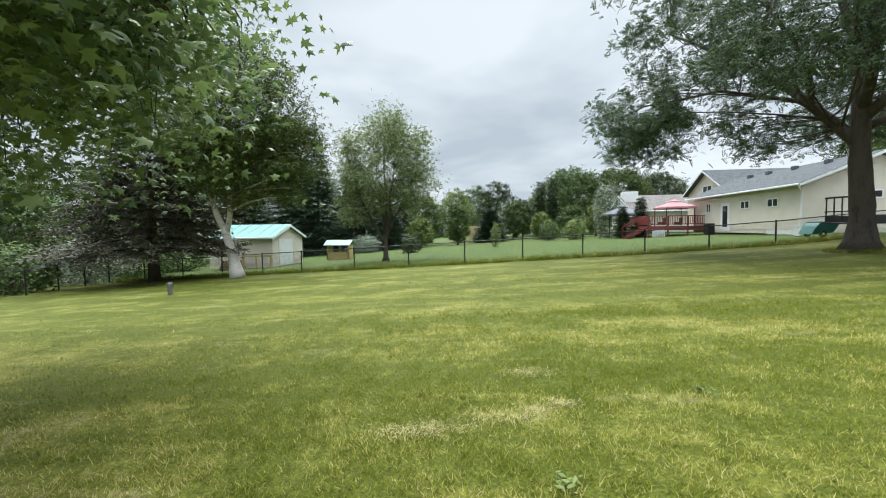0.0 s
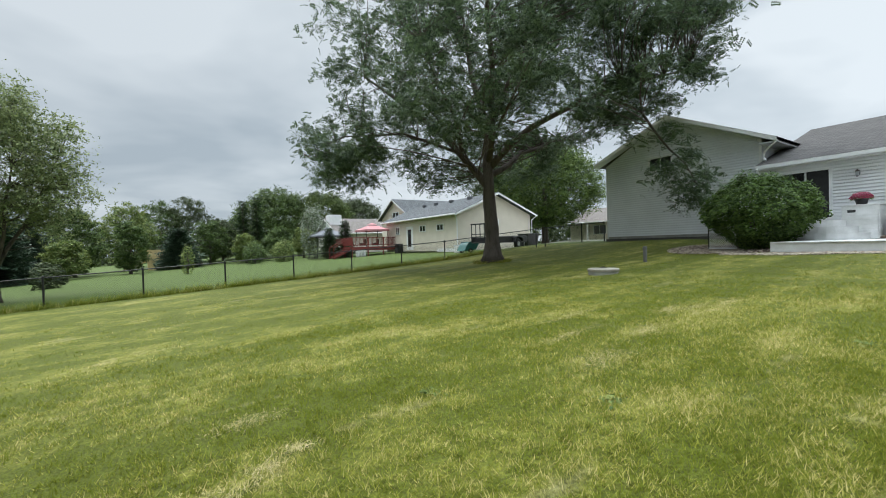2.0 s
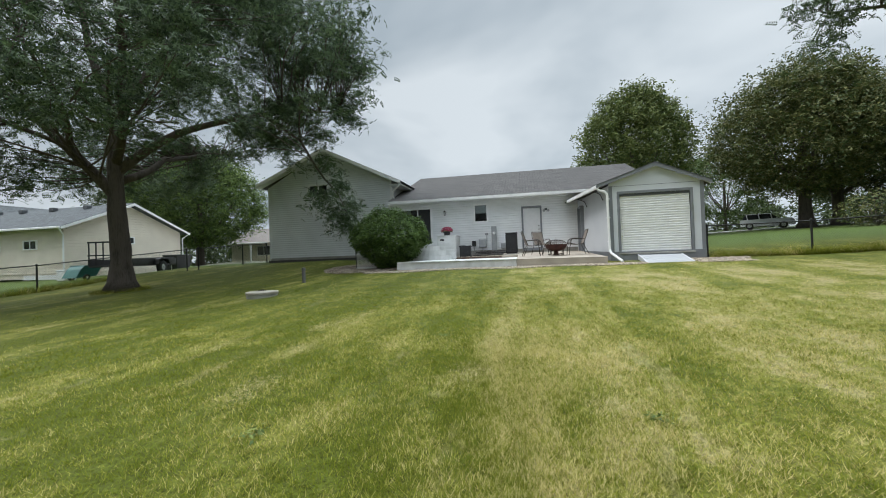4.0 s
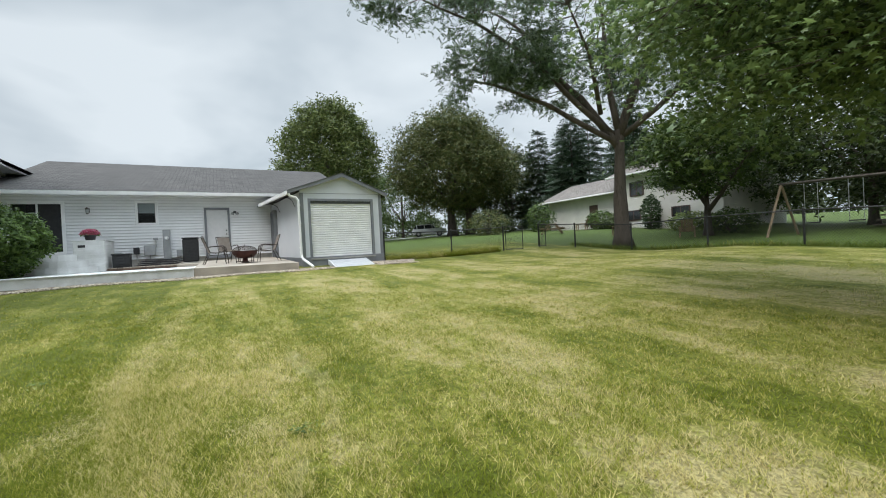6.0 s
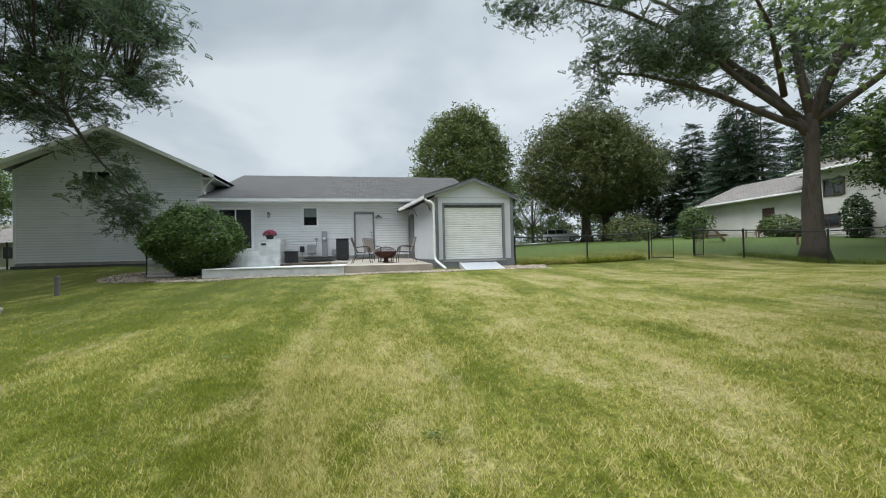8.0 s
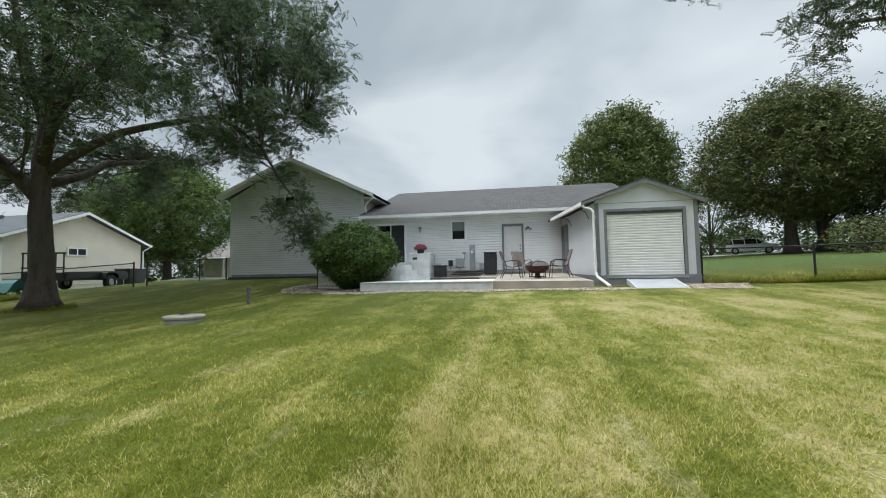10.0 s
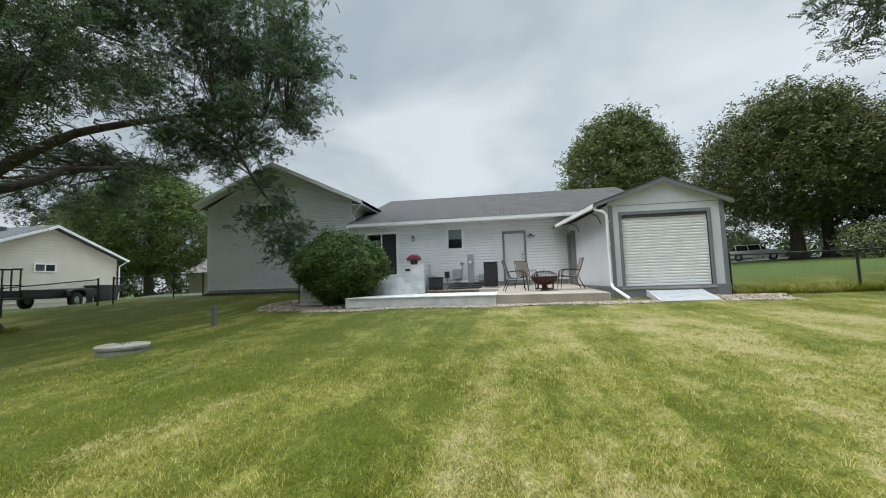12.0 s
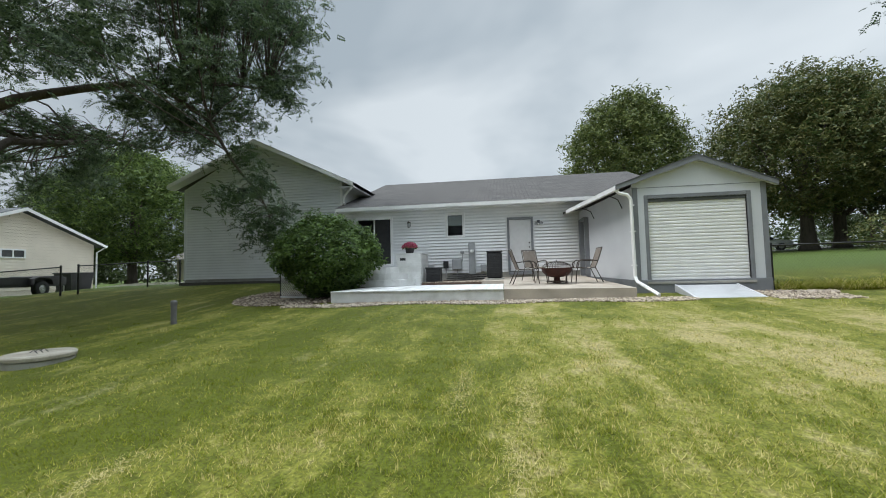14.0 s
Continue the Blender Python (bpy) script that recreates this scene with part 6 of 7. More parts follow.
for nm, y, z, w, h, lab in (("utility_box", 0.5, 1.95, 0.2, 0.42, "grey utility box on the wall"), ("utility_box", 0.95, 1.95, 0.1, 0.28, "small dark utility box on the wall"), ("utility_box", 1.55, 1.78, 0.13, 0.26, "small grey utility box on the wall"), ("disconnect_box", -0.55, 1.78, 0.12, 0.28, "small grey disconnect box on the wall"), ("gas_regulator", 0.28, 2.42, 0.08, 0.1, "small grey gas regulator on the wall")):
    t = thing(nm, (HX - 0.035, y, z), lab, "utility box")
    mm = M_BLACKPL if "dark" in lab else M_GREYBOX
    part("body", Mesh().box(-0.12, 0, -w, w, -h / 2, h / 2, 0.012), mm, t)
    part("cover", Mesh().box(-0.135, -0.12, -w * 0.9, w * 0.9, -h * 0.46, h * 0.46, 0.006), mm, t)
    part("pipe", Mesh().tube([(-0.05, 0, -h / 2), (-0.05, 0, -h / 2 - 0.3)], 0.016, 6), M_GREYBOX, t)
hose = thing("garden_hose", (21.4, 0.1, 1.3), "black garden hose coiled loosely on the gravel", "hose")
part("coil", Mesh().tube([(0.28 * math.cos(t * 0.5) * (1 + 0.15 * math.sin(t)), (0.75 + 0.1 * math.sin(t * 0.37)) * math.sin(t * 0.5), 0.02 + 0.006 * t) for t in range(0, 40)], 0.016, 6), M_BLACKPL, hose, flat=False)
def wall_lamp(at, label, twin=False):
    t = thing("wall_lamp", at, label, "lamp")
    part("back_plate", Mesh().box(-0.02, 0, -0.06, 0.06, -0.09, 0.09, 0.01), M_DARKTRIM, t)
    if twin:
        for s in (-0.1, 0.1):
            part("lamp_head", Mesh().lathe([(0.02, 0), (0.03, 0.05), (0.065, 0.13), (0.06, 0.13), (0.0, 0.06)], n=12), M_GREYBOX, t).matrix_local = pose(-0.04, s, 0.0, 0, -110, 0)
        part("sensor", Mesh().box(-0.07, -0.02, -0.035, 0.035, -0.1, -0.03, 0.01), M_WHITE, t)
    else:
        part("arm", Mesh().tube([(0, 0, 0.02), (-0.07, 0, 0.06), (-0.1, 0, 0.12)], 0.012, 6), M_DARKTRIM, t)
        part("lantern", Mesh().lathe([(0, -0.16), (0.045, -0.14), (0.06, 0.04), (0.075, 0.05), (0.0, 0.13)], (-0.1, 0, 0.0), 8), M_BRONZE, t)
        part("glass", Mesh().lathe([(0.048, -0.13), (0.062, 0.03)], (-0.1, 0, 0.0), 8), M_GREYBOX, t)
wall_lamp((HX - 0.035, 2.44, 3.63), "dark carriage wall lamp beside the glass door")
wall_lamp((HX - 0.035, -2.72, 3.5), "twin floodlight beside the back door", True)
lat = thing("lattice_panel", (18.28, 5.75, 1.0), "white lattice panel with dark post behind the bush", "lattice", rz=-20)
lm = Mesh()
for k in range(-8, 14):
    for s in (1, -1):
        a0, b0 = (k * 0.09, 0.0), (k * 0.09 + 0.75, 0.75)
        pts = [(u, w if s > 0 else 0.75 - w) for u, w in (a0, b0)]
        (ua, wa), (ub, wb) = pts
        if ub <= 0 or ua >= 1.1: continue
        if ua < 0: wa += (wb - wa) * -ua / (ub - ua); ua = 0
        if ub > 1.1: wb = wa + (wb - wa) * (1.1 - ua) / (ub - ua); ub = 1.1
        o = 0.012
        lm.add([(0.006 * s, -ua, wa - o), (0.006 * s, -ub, wb - o), (0.006 * s, -ub, wb + o), (0.006 * s, -ua, wa + o)], [(0, 1, 2, 3)])
part("lattice_strips", lm, M_WHITE, lat, kind="stuff")
part("frame", Mesh().box(-0.02, 0.02, -1.12, 0.02, 0.74, 0.79, 0.005).box(-0.02, 0.02, -1.12, 0.02, -0.04, 0.01, 0.005), M_WHITE, lat)
part("post", Mesh().tube([(0, 0.03, -0.1), (0, 0.03, 1.9)], 0.02, 6), M_BLACK, lat)

# ---- patio furniture ----
def patio_chair(at, rz, first=None):
    if first:
        return copy_thing(first, pose(*at, 0, 0, rz))
    c = thing("patio_chair", at, "bronze metal patio chair with taupe sling seat", "chair", "chairs round the fire pit", rz)
    part("seat", Mesh().prism([(-0.24, 0.43), (0.0, 0.405), (0.26, 0.44), (0.26, 0.452), (0.0, 0.417), (-0.24, 0.442)], -0.23, 0.23, "y"), mat("pale_sling_seat", (0.46, 0.42, 0.37), (0.38, 0.345, 0.3), rough=0.85, scale=10, fine=200), c)
    part("backrest", Mesh().prism([(-0.24, 0.44), (-0.33, 0.7), (-0.42, 0.98), (-0.408, 0.984), (-0.318, 0.704), (-0.228, 0.444)], -0.23, 0.23, "y"), M_SLING, c)
    for s in (-0.26, 0.26):
        part("side_frame", Mesh().tube([(0.3, s, 0.45), (0.0, s, 0.41), (-0.22, s, 0.43), (-0.33, s, 0.7), (-0.43, s, 1.0)], 0.014, 7), M_BRONZE, c, flat=False)
        part("front_leg", Mesh().tube([(0.34, s * 1.08, 0), (0.31, s * 1.06, 0.3), (0.22, s * 1.04, 0.64)], 0.013, 7), M_BRONZE, c, flat=False)
        part("back_leg", Mesh().tube([(-0.42, s * 1.08, 0), (-0.22, s, 0.43)], 0.013, 7), M_BRONZE, c, flat=False)
        part("armrest", Mesh().tube([(0.31, s * 1.06, 0.42), (0.28, s * 1.06, 0.58), (0.18, s * 1.06, 0.655), (-0.05, s * 1.06, 0.65), (-0.3, s * 1.03, 0.62)], 0.015, 7), M_BRONZE, c, flat=False)
    part("top_rail", Mesh().tube([(-0.43, -0.26, 1.0), (-0.445, 0, 1.01), (-0.43, 0.26, 1.0)], 0.014, 7), M_BRONZE, c, flat=False)
    return c
PZ = lambda x: 1.19 + (x - 16.6) * 0.0375
ch = patio_chair((18.3, -1.95, PZ(18.3)), -82)
patio_chair((18.5, -3.68, PZ(18.5)), 94, ch)
patio_chair((19.7, -2.35, PZ(19.7)), 205, ch)
pit = thing("fire_pit", (18.55, -2.88, PZ(18.55)), "rust-red steel fire bowl with domed mesh spark screen", "fire pit")
part("bowl", Mesh().lathe([(0.12, 0.16), (0.3, 0.2), (0.42, 0.32), (0.44, 0.42), (0.47, 0.425), (0.47, 0.44), (0.42, 0.435), (0.38, 0.32), (0.0, 0.22)], n=28), M_RUST, pit, flat=False)
part("stand_ring", Mesh().lathe([(0.3, 0.03), (0.32, 0.03), (0.32, 0.055), (0.3, 0.055), (0.3, 0.03)], n=24), M_BRONZE, pit)
part("pedestal", Mesh().lathe([(0.13, 0.0), (0.1, 0.05), (0.08, 0.2)], n=14), M_RUST, pit)
for k in range(4):
    a = k * math.pi / 2 + 0.6
    part("leg", Mesh().tube([(0.36 * math.cos(a), 0.36 * math.sin(a), 0), (0.4 * math.cos(a), 0.4 * math.sin(a), 0.36)], 0.014, 6), M_BRONZE, pit)
dm = Mesh()
for k in range(16):
    a = k * math.pi / 16
    dm.tube([(0.42 * math.cos(a) * math.cos(t), 0.42 * math.sin(a) * math.cos(t), 0.44 + 0.19 * math.sin(t)) for t in (math.pi * j / 12 for j in range(13))], 0.004, 4, cap=False)
for j in range(1, 7):
    t = j * math.pi / 14
    dm.tube([(0.42 * math.cos(t) * math.cos(a), 0.42 * math.cos(t) * math.sin(a), 0.44 + 0.19 * math.sin(t)) for a in (2 * math.pi * q / 24 for q in range(25))], 0.004, 4, cap=False)
part("spark_screen", dm, M_BRONZE, pit, "domed mesh spark screen")
part("screen_handle", Mesh().tube([(-0.06, 0, 0.63), (-0.05, 0, 0.67), (0.05, 0, 0.67), (0.06, 0, 0.63)], 0.008, 6), M_BRONZE, pit)

# ---- things on the lawn ----
ring = thing("well_ring", (11.28, 5.48, H(11.28, 5.48) - 0.02), "weathered round concrete well cap with lifting wires", "well cap")
part("ring", Mesh().lathe([(0.39, -0.05), (0.4, 0.08), (0.385, 0.1), (0.0, 0.105)], n=40), M_CONC_G, ring)
part("lid", Mesh().lathe([(0.42, 0.1), (0.425, 0.145), (0.41, 0.165), (0.2, 0.172), (0.0, 0.175)], n=40), mat("pale_weathered_concrete", (0.46, 0.42, 0.35), (0.24, 0.22, 0.18), rough=0.92, scale=3, fine=40, bump=0.4), ring)
for k in range(3):
    part("lifting_wire", Mesh().tube([(-0.1 + 0.07 * k, -0.1, 0.17), (-0.08 + 0.07 * k, 0.0, 0.22), (-0.06 + 0.06 * k, 0.1, 0.17)], 0.006, 5), M_BLACK, ring)
M_POSTGREY = mat("weathered_dark_pvc", (0.17, 0.165, 0.165), (0.11, 0.105, 0.105), rough=0.7)
def stub(at, h, r, label):
    t = thing("pipe_post", (*at, H(*at) - 0.02), label, "post")
    part("post", Mesh().lathe([(r, 0), (r, h), (r * 0.9, h + 0.01), (0, h + 0.012)], n=14), M_POSTGREY if r < 0.08 else M_CONC_G, t)
    part("cap", Mesh().lathe([(r * 1.15, h - 0.06), (r * 1.15, h + 0.02), (r * 0.8, h + 0.05), (0, h + 0.055)], n=14), M_POSTGREY if r < 0.08 else M_GREYBOX, t)
stub((14.3, 6.0), 0.5, 0.06, "grey capped vent pipe standing in the lawn")
stub((-10.2, 11.4), 0.42, 0.079, "short grey utility post standing in the lawn")
for nm, at in (("bucket", (-15.8, 9.0)),):
    b = thing("bucket", (*at, H(*at)), "pale ribbed plastic bin at the west fence", "bin")
    part("body", Mesh().lathe([(0, 0), (0.25, 0), (0.28, 0.2), (0.29, 0.2), (0.29, 0.24), (0.3, 0.45), (0.27, 0.46), (0.25, 0.1)], n=18), M_SHED, b)
    part("rim", Mesh().lathe([(0.3, 0.44), (0.32, 0.45), (0.32, 0.48), (0.28, 0.48)], n=18), M_SHED, b)

# ---- beside the cream garage: trailer, bin, cart ----
tr = thing("utility_trailer", (21.4, 21.3, H(21.4, 21.3)), "black steel utility trailer with mesh ramp gate", "trailer", rz=14)
part("bed", Mesh().box(-1.8, 1.9, -0.85, 0.85, 0.42, 0.5, 0.01), M_BLACK, tr)
for s in (-0.85, 0.85):
    part("side_rail", Mesh().box(-1.8, 1.9, s - 0.03, s + 0.03, 0.5, 0.8, 0.008), M_BLACK, tr)
    wh = part("wheel", Mesh().lathe([(0.16, -0.09), (0.3, -0.1), (0.33, -0.06), (0.33, 0.06), (0.3, 0.1), (0.16, 0.09)], n=22), M_TYRE, tr, flat=False)
    wh.matrix_local = pose(0.5, s * 1.17, 0.33, 90, 0, 0)
    part("rim", Mesh().lathe([(0.0, -0.07), (0.06, -0.09), (0.16, -0.06), (0.17, -0.09), (0.17, 0.09), (0.16, 0.06), (0.06, 0.09), (0, 0.07)], n=22), M_STEEL, wh)
    part("fender", Mesh().prism([(0.02, 0.5), (0.1, 0.74), (0.28, 0.8), (0.72, 0.8), (0.9, 0.74), (0.98, 0.5), (0.94, 0.5), (0.87, 0.7), (0.7, 0.76), (0.3, 0.76), (0.13, 0.7), (0.06, 0.5)], s * 1.03, s * 1.32, "y"), M_BLACK, tr)
part("tongue", Mesh().tube([(1.9, -0.5, 0.45), (3.0, 0, 0.45), (1.9, 0.5, 0.45)], 0.04, 6), M_BLACK, tr)
part("jack", Mesh().tube([(2.9, 0, 0.1), (2.9, 0, 0.8)], 0.03, 6), M_STEEL, tr)
rg = Mesh()
for k in range(6):
    rg.box(-1.84, -1.8, -0.8 + k * 0.32 - 0.02, -0.8 + k * 0.32 + 0.02, 0.5, 1.6)
rg.box(-1.85, -1.79, -0.85, 0.85, 1.55, 1.62).box(-1.85, -1.79, -0.85, 0.85, 0.95, 1.0)
part("ramp_gate", rg, M_BLACK, tr)
tr.scale = (1.18, 1.18, 1.18)
part("tool_box", Mesh().box(1.2, 1.85, -0.8, 0.8, 0.5, 0.85, 0.02), M_BLACKPL, tr)
bn = thing("wheeled_bin", (25.3, 22.2, H(25.3, 22.2)), "black lidded rubbish bin beside the trailer", "bin")
part("body", Mesh().add([(-0.5, -0.45, 0.05), (0.5, -0.45, 0.05), (0.5, 0.45, 0.05), (-0.5, 0.45, 0.05), (-0.62, -0.55, 1.05), (0.62, -0.55, 1.05), (0.62, 0.55, 1.05), (-0.62, 0.55, 1.05)], [(3, 2, 1, 0), (0, 1, 5, 4), (1, 2, 6, 5), (2, 3, 7, 6), (3, 0, 4, 7), (4, 5, 6, 7)]), M_BLACKPL, bn)
part("lid", Mesh().box(-0.68, 0.68, -0.6, 0.6, 1.05, 1.12, 0.03), M_BLACKPL, bn)
for s in (-0.4, 0.4):
    part("wheel", Mesh().lathe([(0, -0.04), (0.12, -0.04), (0.13, 0), (0.12, 0.04), (0, 0.04)], n=14), M_TYRE, bn).matrix_local = pose(s, 0.5, 0.13, 90, 0, 0)
ct = thing("garden_cart", (20.1, 23.6, H(20.1, 23.6)), "teal plastic dump cart tipped up beside the garage", "cart", rz=8)
part("tub", Mesh().prism([(-0.9, 0.2), (-0.55, 0.75), (-0.25, 1.0), (0.9, 1.0), (1.0, 0.85), (0.6, 0.3), (0.2, 0.25)], -0.5, 0.5, "y"), M_TEAL, ct)
part("rim", Mesh().box(-0.3, 0.98, -0.54, 0.54, 0.97, 1.03, 0.015), M_TEAL, ct)
for s in (-0.5, 0.5):
    w = part("wheel", Mesh().lathe([(0.09, -0.07), (0.2, -0.08), (0.22, 0), (0.2, 0.08), (0.09, 0.07)], n=16), M_TYRE, ct); w.matrix_local = pose(-0.2, s * 1.1, 0.22, 90, 0, 0)
    part("hub", Mesh().lathe([(0, -0.08), (0.09, -0.06), (0.09, 0.06), (0, 0.08)], n=12), M_WHITE, w)
ct.scale = (0.85, 0.85, 0.85)
cl = thing("white_cooler", (20.6, 25.4, H(20.6, 25.4)), "white plastic storage cooler against the garage", "cooler")
part("body", Mesh().box(-0.35, 0.35, -0.3, 0.3, 0, 0.55, 0.03), M_WHITE, cl)
part("lid", Mesh().box(-0.37, 0.37, -0.32, 0.32, 0.55, 0.65, 0.03), M_SHED, cl)

# ---- red deck with canopies ----
rd = thing("red_deck", (16.6, 39.2, H(16.6, 39.2)), "raised red-stained wooden deck with railings and stairs", "deck")
part("floor", Mesh().box(0, 5.5, 0, 6.8, 0.95, 1.1, 0.01), M_RED, rd)
part("skirt", Mesh().box(0, 5.5, -0.02, 0.02, 0.7, 0.95), M_RED, rd)
for x in (0.05, 1.85, 3.65, 5.4):
    part("post", Mesh().box(x - 0.06, x + 0.06, 0.0, 0.12, -0.2, 2.1, 0.01), M_RED, rd)
for y in (2.3, 4.6, 6.7):
    part("post", Mesh().box(-0.01, 0.11, y - 0.06, y + 0.06, -0.2, 2.1, 0.01), M_RED, rd)
for z in (1.25, 2.05):
    part("rail", Mesh().box(0, 5.5, 0.03, 0.09, z, z + 0.07, 0.005), M_RED, rd)
    part("rail", Mesh().box(0.03, 0.09, 0.1, 6.8, z, z + 0.07, 0.005), M_RED, rd)
bal = Mesh().box(-0.02, 0.02, -0.02, 0.02, 1.3, 2.06).data("baluster", M_RED)
for k in range(36):
    b = new("baluster", bal); b.parent = rd; b.location = (0.15 + k * 0.15, 0.06, 0)
for k in range(44):
    b = new("baluster", bal); b.parent = rd; b.location = (0.06, 0.2 + k * 0.15, 0)
for k in range(6):
    part("stair_tread", Mesh().box(-0.3 - k * 0.28, -k * 0.28, 0.6, 1.9, 0.85 - k * 0.17, 0.9 - k * 0.17, 0.006), M_RED, rd)
for y in (0.55, 1.95):
    part("stair_rail", Mesh().tube([(0, y, 2.08), (-1.75, y, 1.05), (-1.75, y, -0.1)], 0.045, 6), M_RED, rd)
    part("stringer", Mesh().prism([(0, 0.95), (0, 0.7), (-1.8, -0.15), (-1.8, 0.05)], y - 0.03, y + 0.03, "y"), M_RED, rd)
ch2 = thing("folding_chairs", (16.9, 38.6, H(16.9, 38.6)), "white slatted lounge chair folded against the deck", "chair")
for k in range(7):
    part("slat", Mesh().box(0.0 + k * 0.16, 0.06 + k * 0.16, 0, 0.3, 0.0, 0.75, 0.005), M_WHITE, ch2)
part("cross_rail", Mesh().box(0, 1.02, 0.1, 0.14, 0.55, 0.6), M_WHITE, ch2)
def canopy(name, at, w, d, h, roof_h, m, label):
    c = thing(name, at, label, "canopy")
    for sx in (-w / 2, w / 2):
        for sy in (-d / 2, d / 2):
            part("pole", Mesh().tube([(sx, sy, 0), (sx, sy, h)], 0.04, 6), M_BLACK, c)
    v = [(-w / 2 - 0.15, -d / 2 - 0.15, h), (w / 2 + 0.15, -d / 2 - 0.15, h), (w / 2 + 0.15, d / 2 + 0.15, h), (-w / 2 - 0.15, d / 2 + 0.15, h), (-w * 0.12, -d * 0.12, h + roof_h), (w * 0.12, -d * 0.12, h + roof_h), (w * 0.12, d * 0.12, h + roof_h), (-w * 0.12, d * 0.12, h + roof_h)]
    part("roof_cloth", Mesh().add(v, [(0, 1, 5, 4), (1, 2, 6, 5), (2, 3, 7, 6), (3, 0, 4, 7), (4, 5, 6, 7)]), m, c)
    part("valance", Mesh().add([p for q in v[:4] for p in (q, (q[0], q[1], h - 0.18))], [(0, 1, 3, 2), (2, 3, 5, 4), (4, 5, 7, 6), (6, 7, 1, 0)]), m, c)
    part("vent_cap", Mesh().add([(-w * 0.17, -d * 0.17, h + roof_h + 0.08), (w * 0.17, -d * 0.17, h + roof_h + 0.08), (w * 0.17, d * 0.17, h + roof_h + 0.08), (-w * 0.17, d * 0.17, h + roof_h + 0.08), (0, 0, h + roof_h + 0.3)], [(0, 1, 4), (1, 2, 4), (2, 3, 4), (3, 0, 4)]), m, c)
DZ = H(16.6, 39.2) + 1.1
canopy("deck_canopy", (19.9, 41.4, DZ), 2.6, 2.8, 1.9, 0.5, M_CANOPY, "faded pink canopy on thin poles over the red deck")
canopy("grey_gazebo", (16.4, 46.5, H(16.4, 46.5) + 0.05), 3.6, 3.4, 2.6, 0.7, M_CANOPY_G, "grey soft-top gazebo behind the red deck")
for x, y, z in ((18.4, 40.6, DZ), (20.8, 42.6, DZ)):
    p = thing("deck_chair", (x, y, z), "dark wicker chair on the red deck", "chair")
    part("seat", Mesh().box(-0.3, 0.3, -0.3, 0.3, 0.12, 0.42, 0.04), M_BRONZE, p)
    part("backrest", Mesh().box(0.22, 0.32, -0.3, 0.3, 0.42, 0.85, 0.03), M_BRONZE, p)
b2n = thing("wheeled_bin", (21.5, 37.9, H(21.5, 37.9)), "black rubbish bin beside the red deck", "bin")
part("body", Mesh().box(-0.35, 0.35, -0.35, 0.35, 0, 0.95, 0.06), M_BLACKPL, b2n)
part("lid", Mesh().box(-0.39, 0.39, -0.39, 0.39, 0.95, 1.03, 0.03), M_BLACKPL, b2n)

# ---- north lawn: play set, shelter, shrubs ----
ps = thing("play_set", (-1.2, 68, H(-1.2, 68)), "yellow timber play set with slide", "play set")
part("tower", Mesh().box(-1, 1, -1, -0.85, 0, 2.8).box(-1, 1, 0.85, 1, 0, 2.8).box(-1, 1, -1, 1, 1.1, 1.2), M_YELLOWWOOD, ps)
part("slide", Mesh().add([(-1, -0.4, 1.3), (-1, 0.4, 1.3), (-4, 0.4, 0.1), (-4, -0.4, 0.1), (-1, -0.4, 1.15), (-1, 0.4, 1.15), (-4, 0.4, 0), (-4, -0.4, 0)], [(0, 1, 2, 3), (7, 6, 5, 4), (0, 3, 7, 4), (1, 5, 6, 2)]), M_YELLOWWOOD, ps)
part("beam", Mesh().tube([(1, 0, 2.3), (5, 0, 2.3), (5.6, 0.8, 0)], 0.08, 6), M_YELLOWWOOD, ps)
hu = thing("play_hut", (-12.0, 33.0, H(-12, 33)), "small yellow play hut with mint roof beside the shed", "play hut")
part("post", Mesh().box(-0.1, 0.1, -0.1, 0.1, 0, 1.3), M_YELLOWWOOD, hu)
part("wall", Mesh().box(-1.0, 1.0, -0.6, -0.55, 0.0, 0.7).box(-1.0, -0.9, -0.6, 0.6, 0, 1.3).box(0.9, 1.0, -0.6, 0.6, 0, 1.3), M_YELLOWWOOD, hu)
part("roof", Mesh().prism([(-0.9, 1.3), (0, 1.75), (0.9, 1.3), (0, 1.68)], -1.2, 1.2, "x"), M_GREENROOF, hu)
lg = thing("log_pile", (-18.0, 25.3, H(-18, 25.3)), "stacked firewood logs against the tan shed", "log pile")
_rs = np.random.RandomState(9)
for r in range(4):
    for k in range(9 - r):
        part("log", Mesh().tube([(k * 0.22 + r * 0.1, -0.25, 0.11 + r * 0.18), (k * 0.22 + r * 0.1 + _rs.uniform(-0.03, 0.03), 0.25, 0.11 + r * 0.18)], 0.1 * _rs.uniform(0.8, 1.1), 8), M_WOOD, lg)
shrub("grass_clump", "pale ornamental grass clump on the north lawn", (-14.5, 48, ), 1.7, 2.0, L_SILVER, 81, leaf=LEAF_NEEDLE, size=0.7, n=700)
shrub("round_shrub", "round dark green shrub on the north lawn", (-6.6, 38.5), 0.95, 1.9, L_DARK, 82, size=0.2, n=1500)
shrub("silver_shrub", "tall pale silver-green shrub beside the arborvitae", (15.2, 48.0), 1.6, 6.5, L_SILVER, 83, size=0.22, n=2600)
shrub("yellow_shrub", "yellow-green shrub on the north lawn", (12.0, 50), 1.3, 2.6, L_YELLOW, 84, size=0.22, n=1500)
shrub("green_shrub", "green shrub on the north lawn", (9.4, 54), 1.4, 2.6, L_GREEN, 85, size=0.22, n=1500)
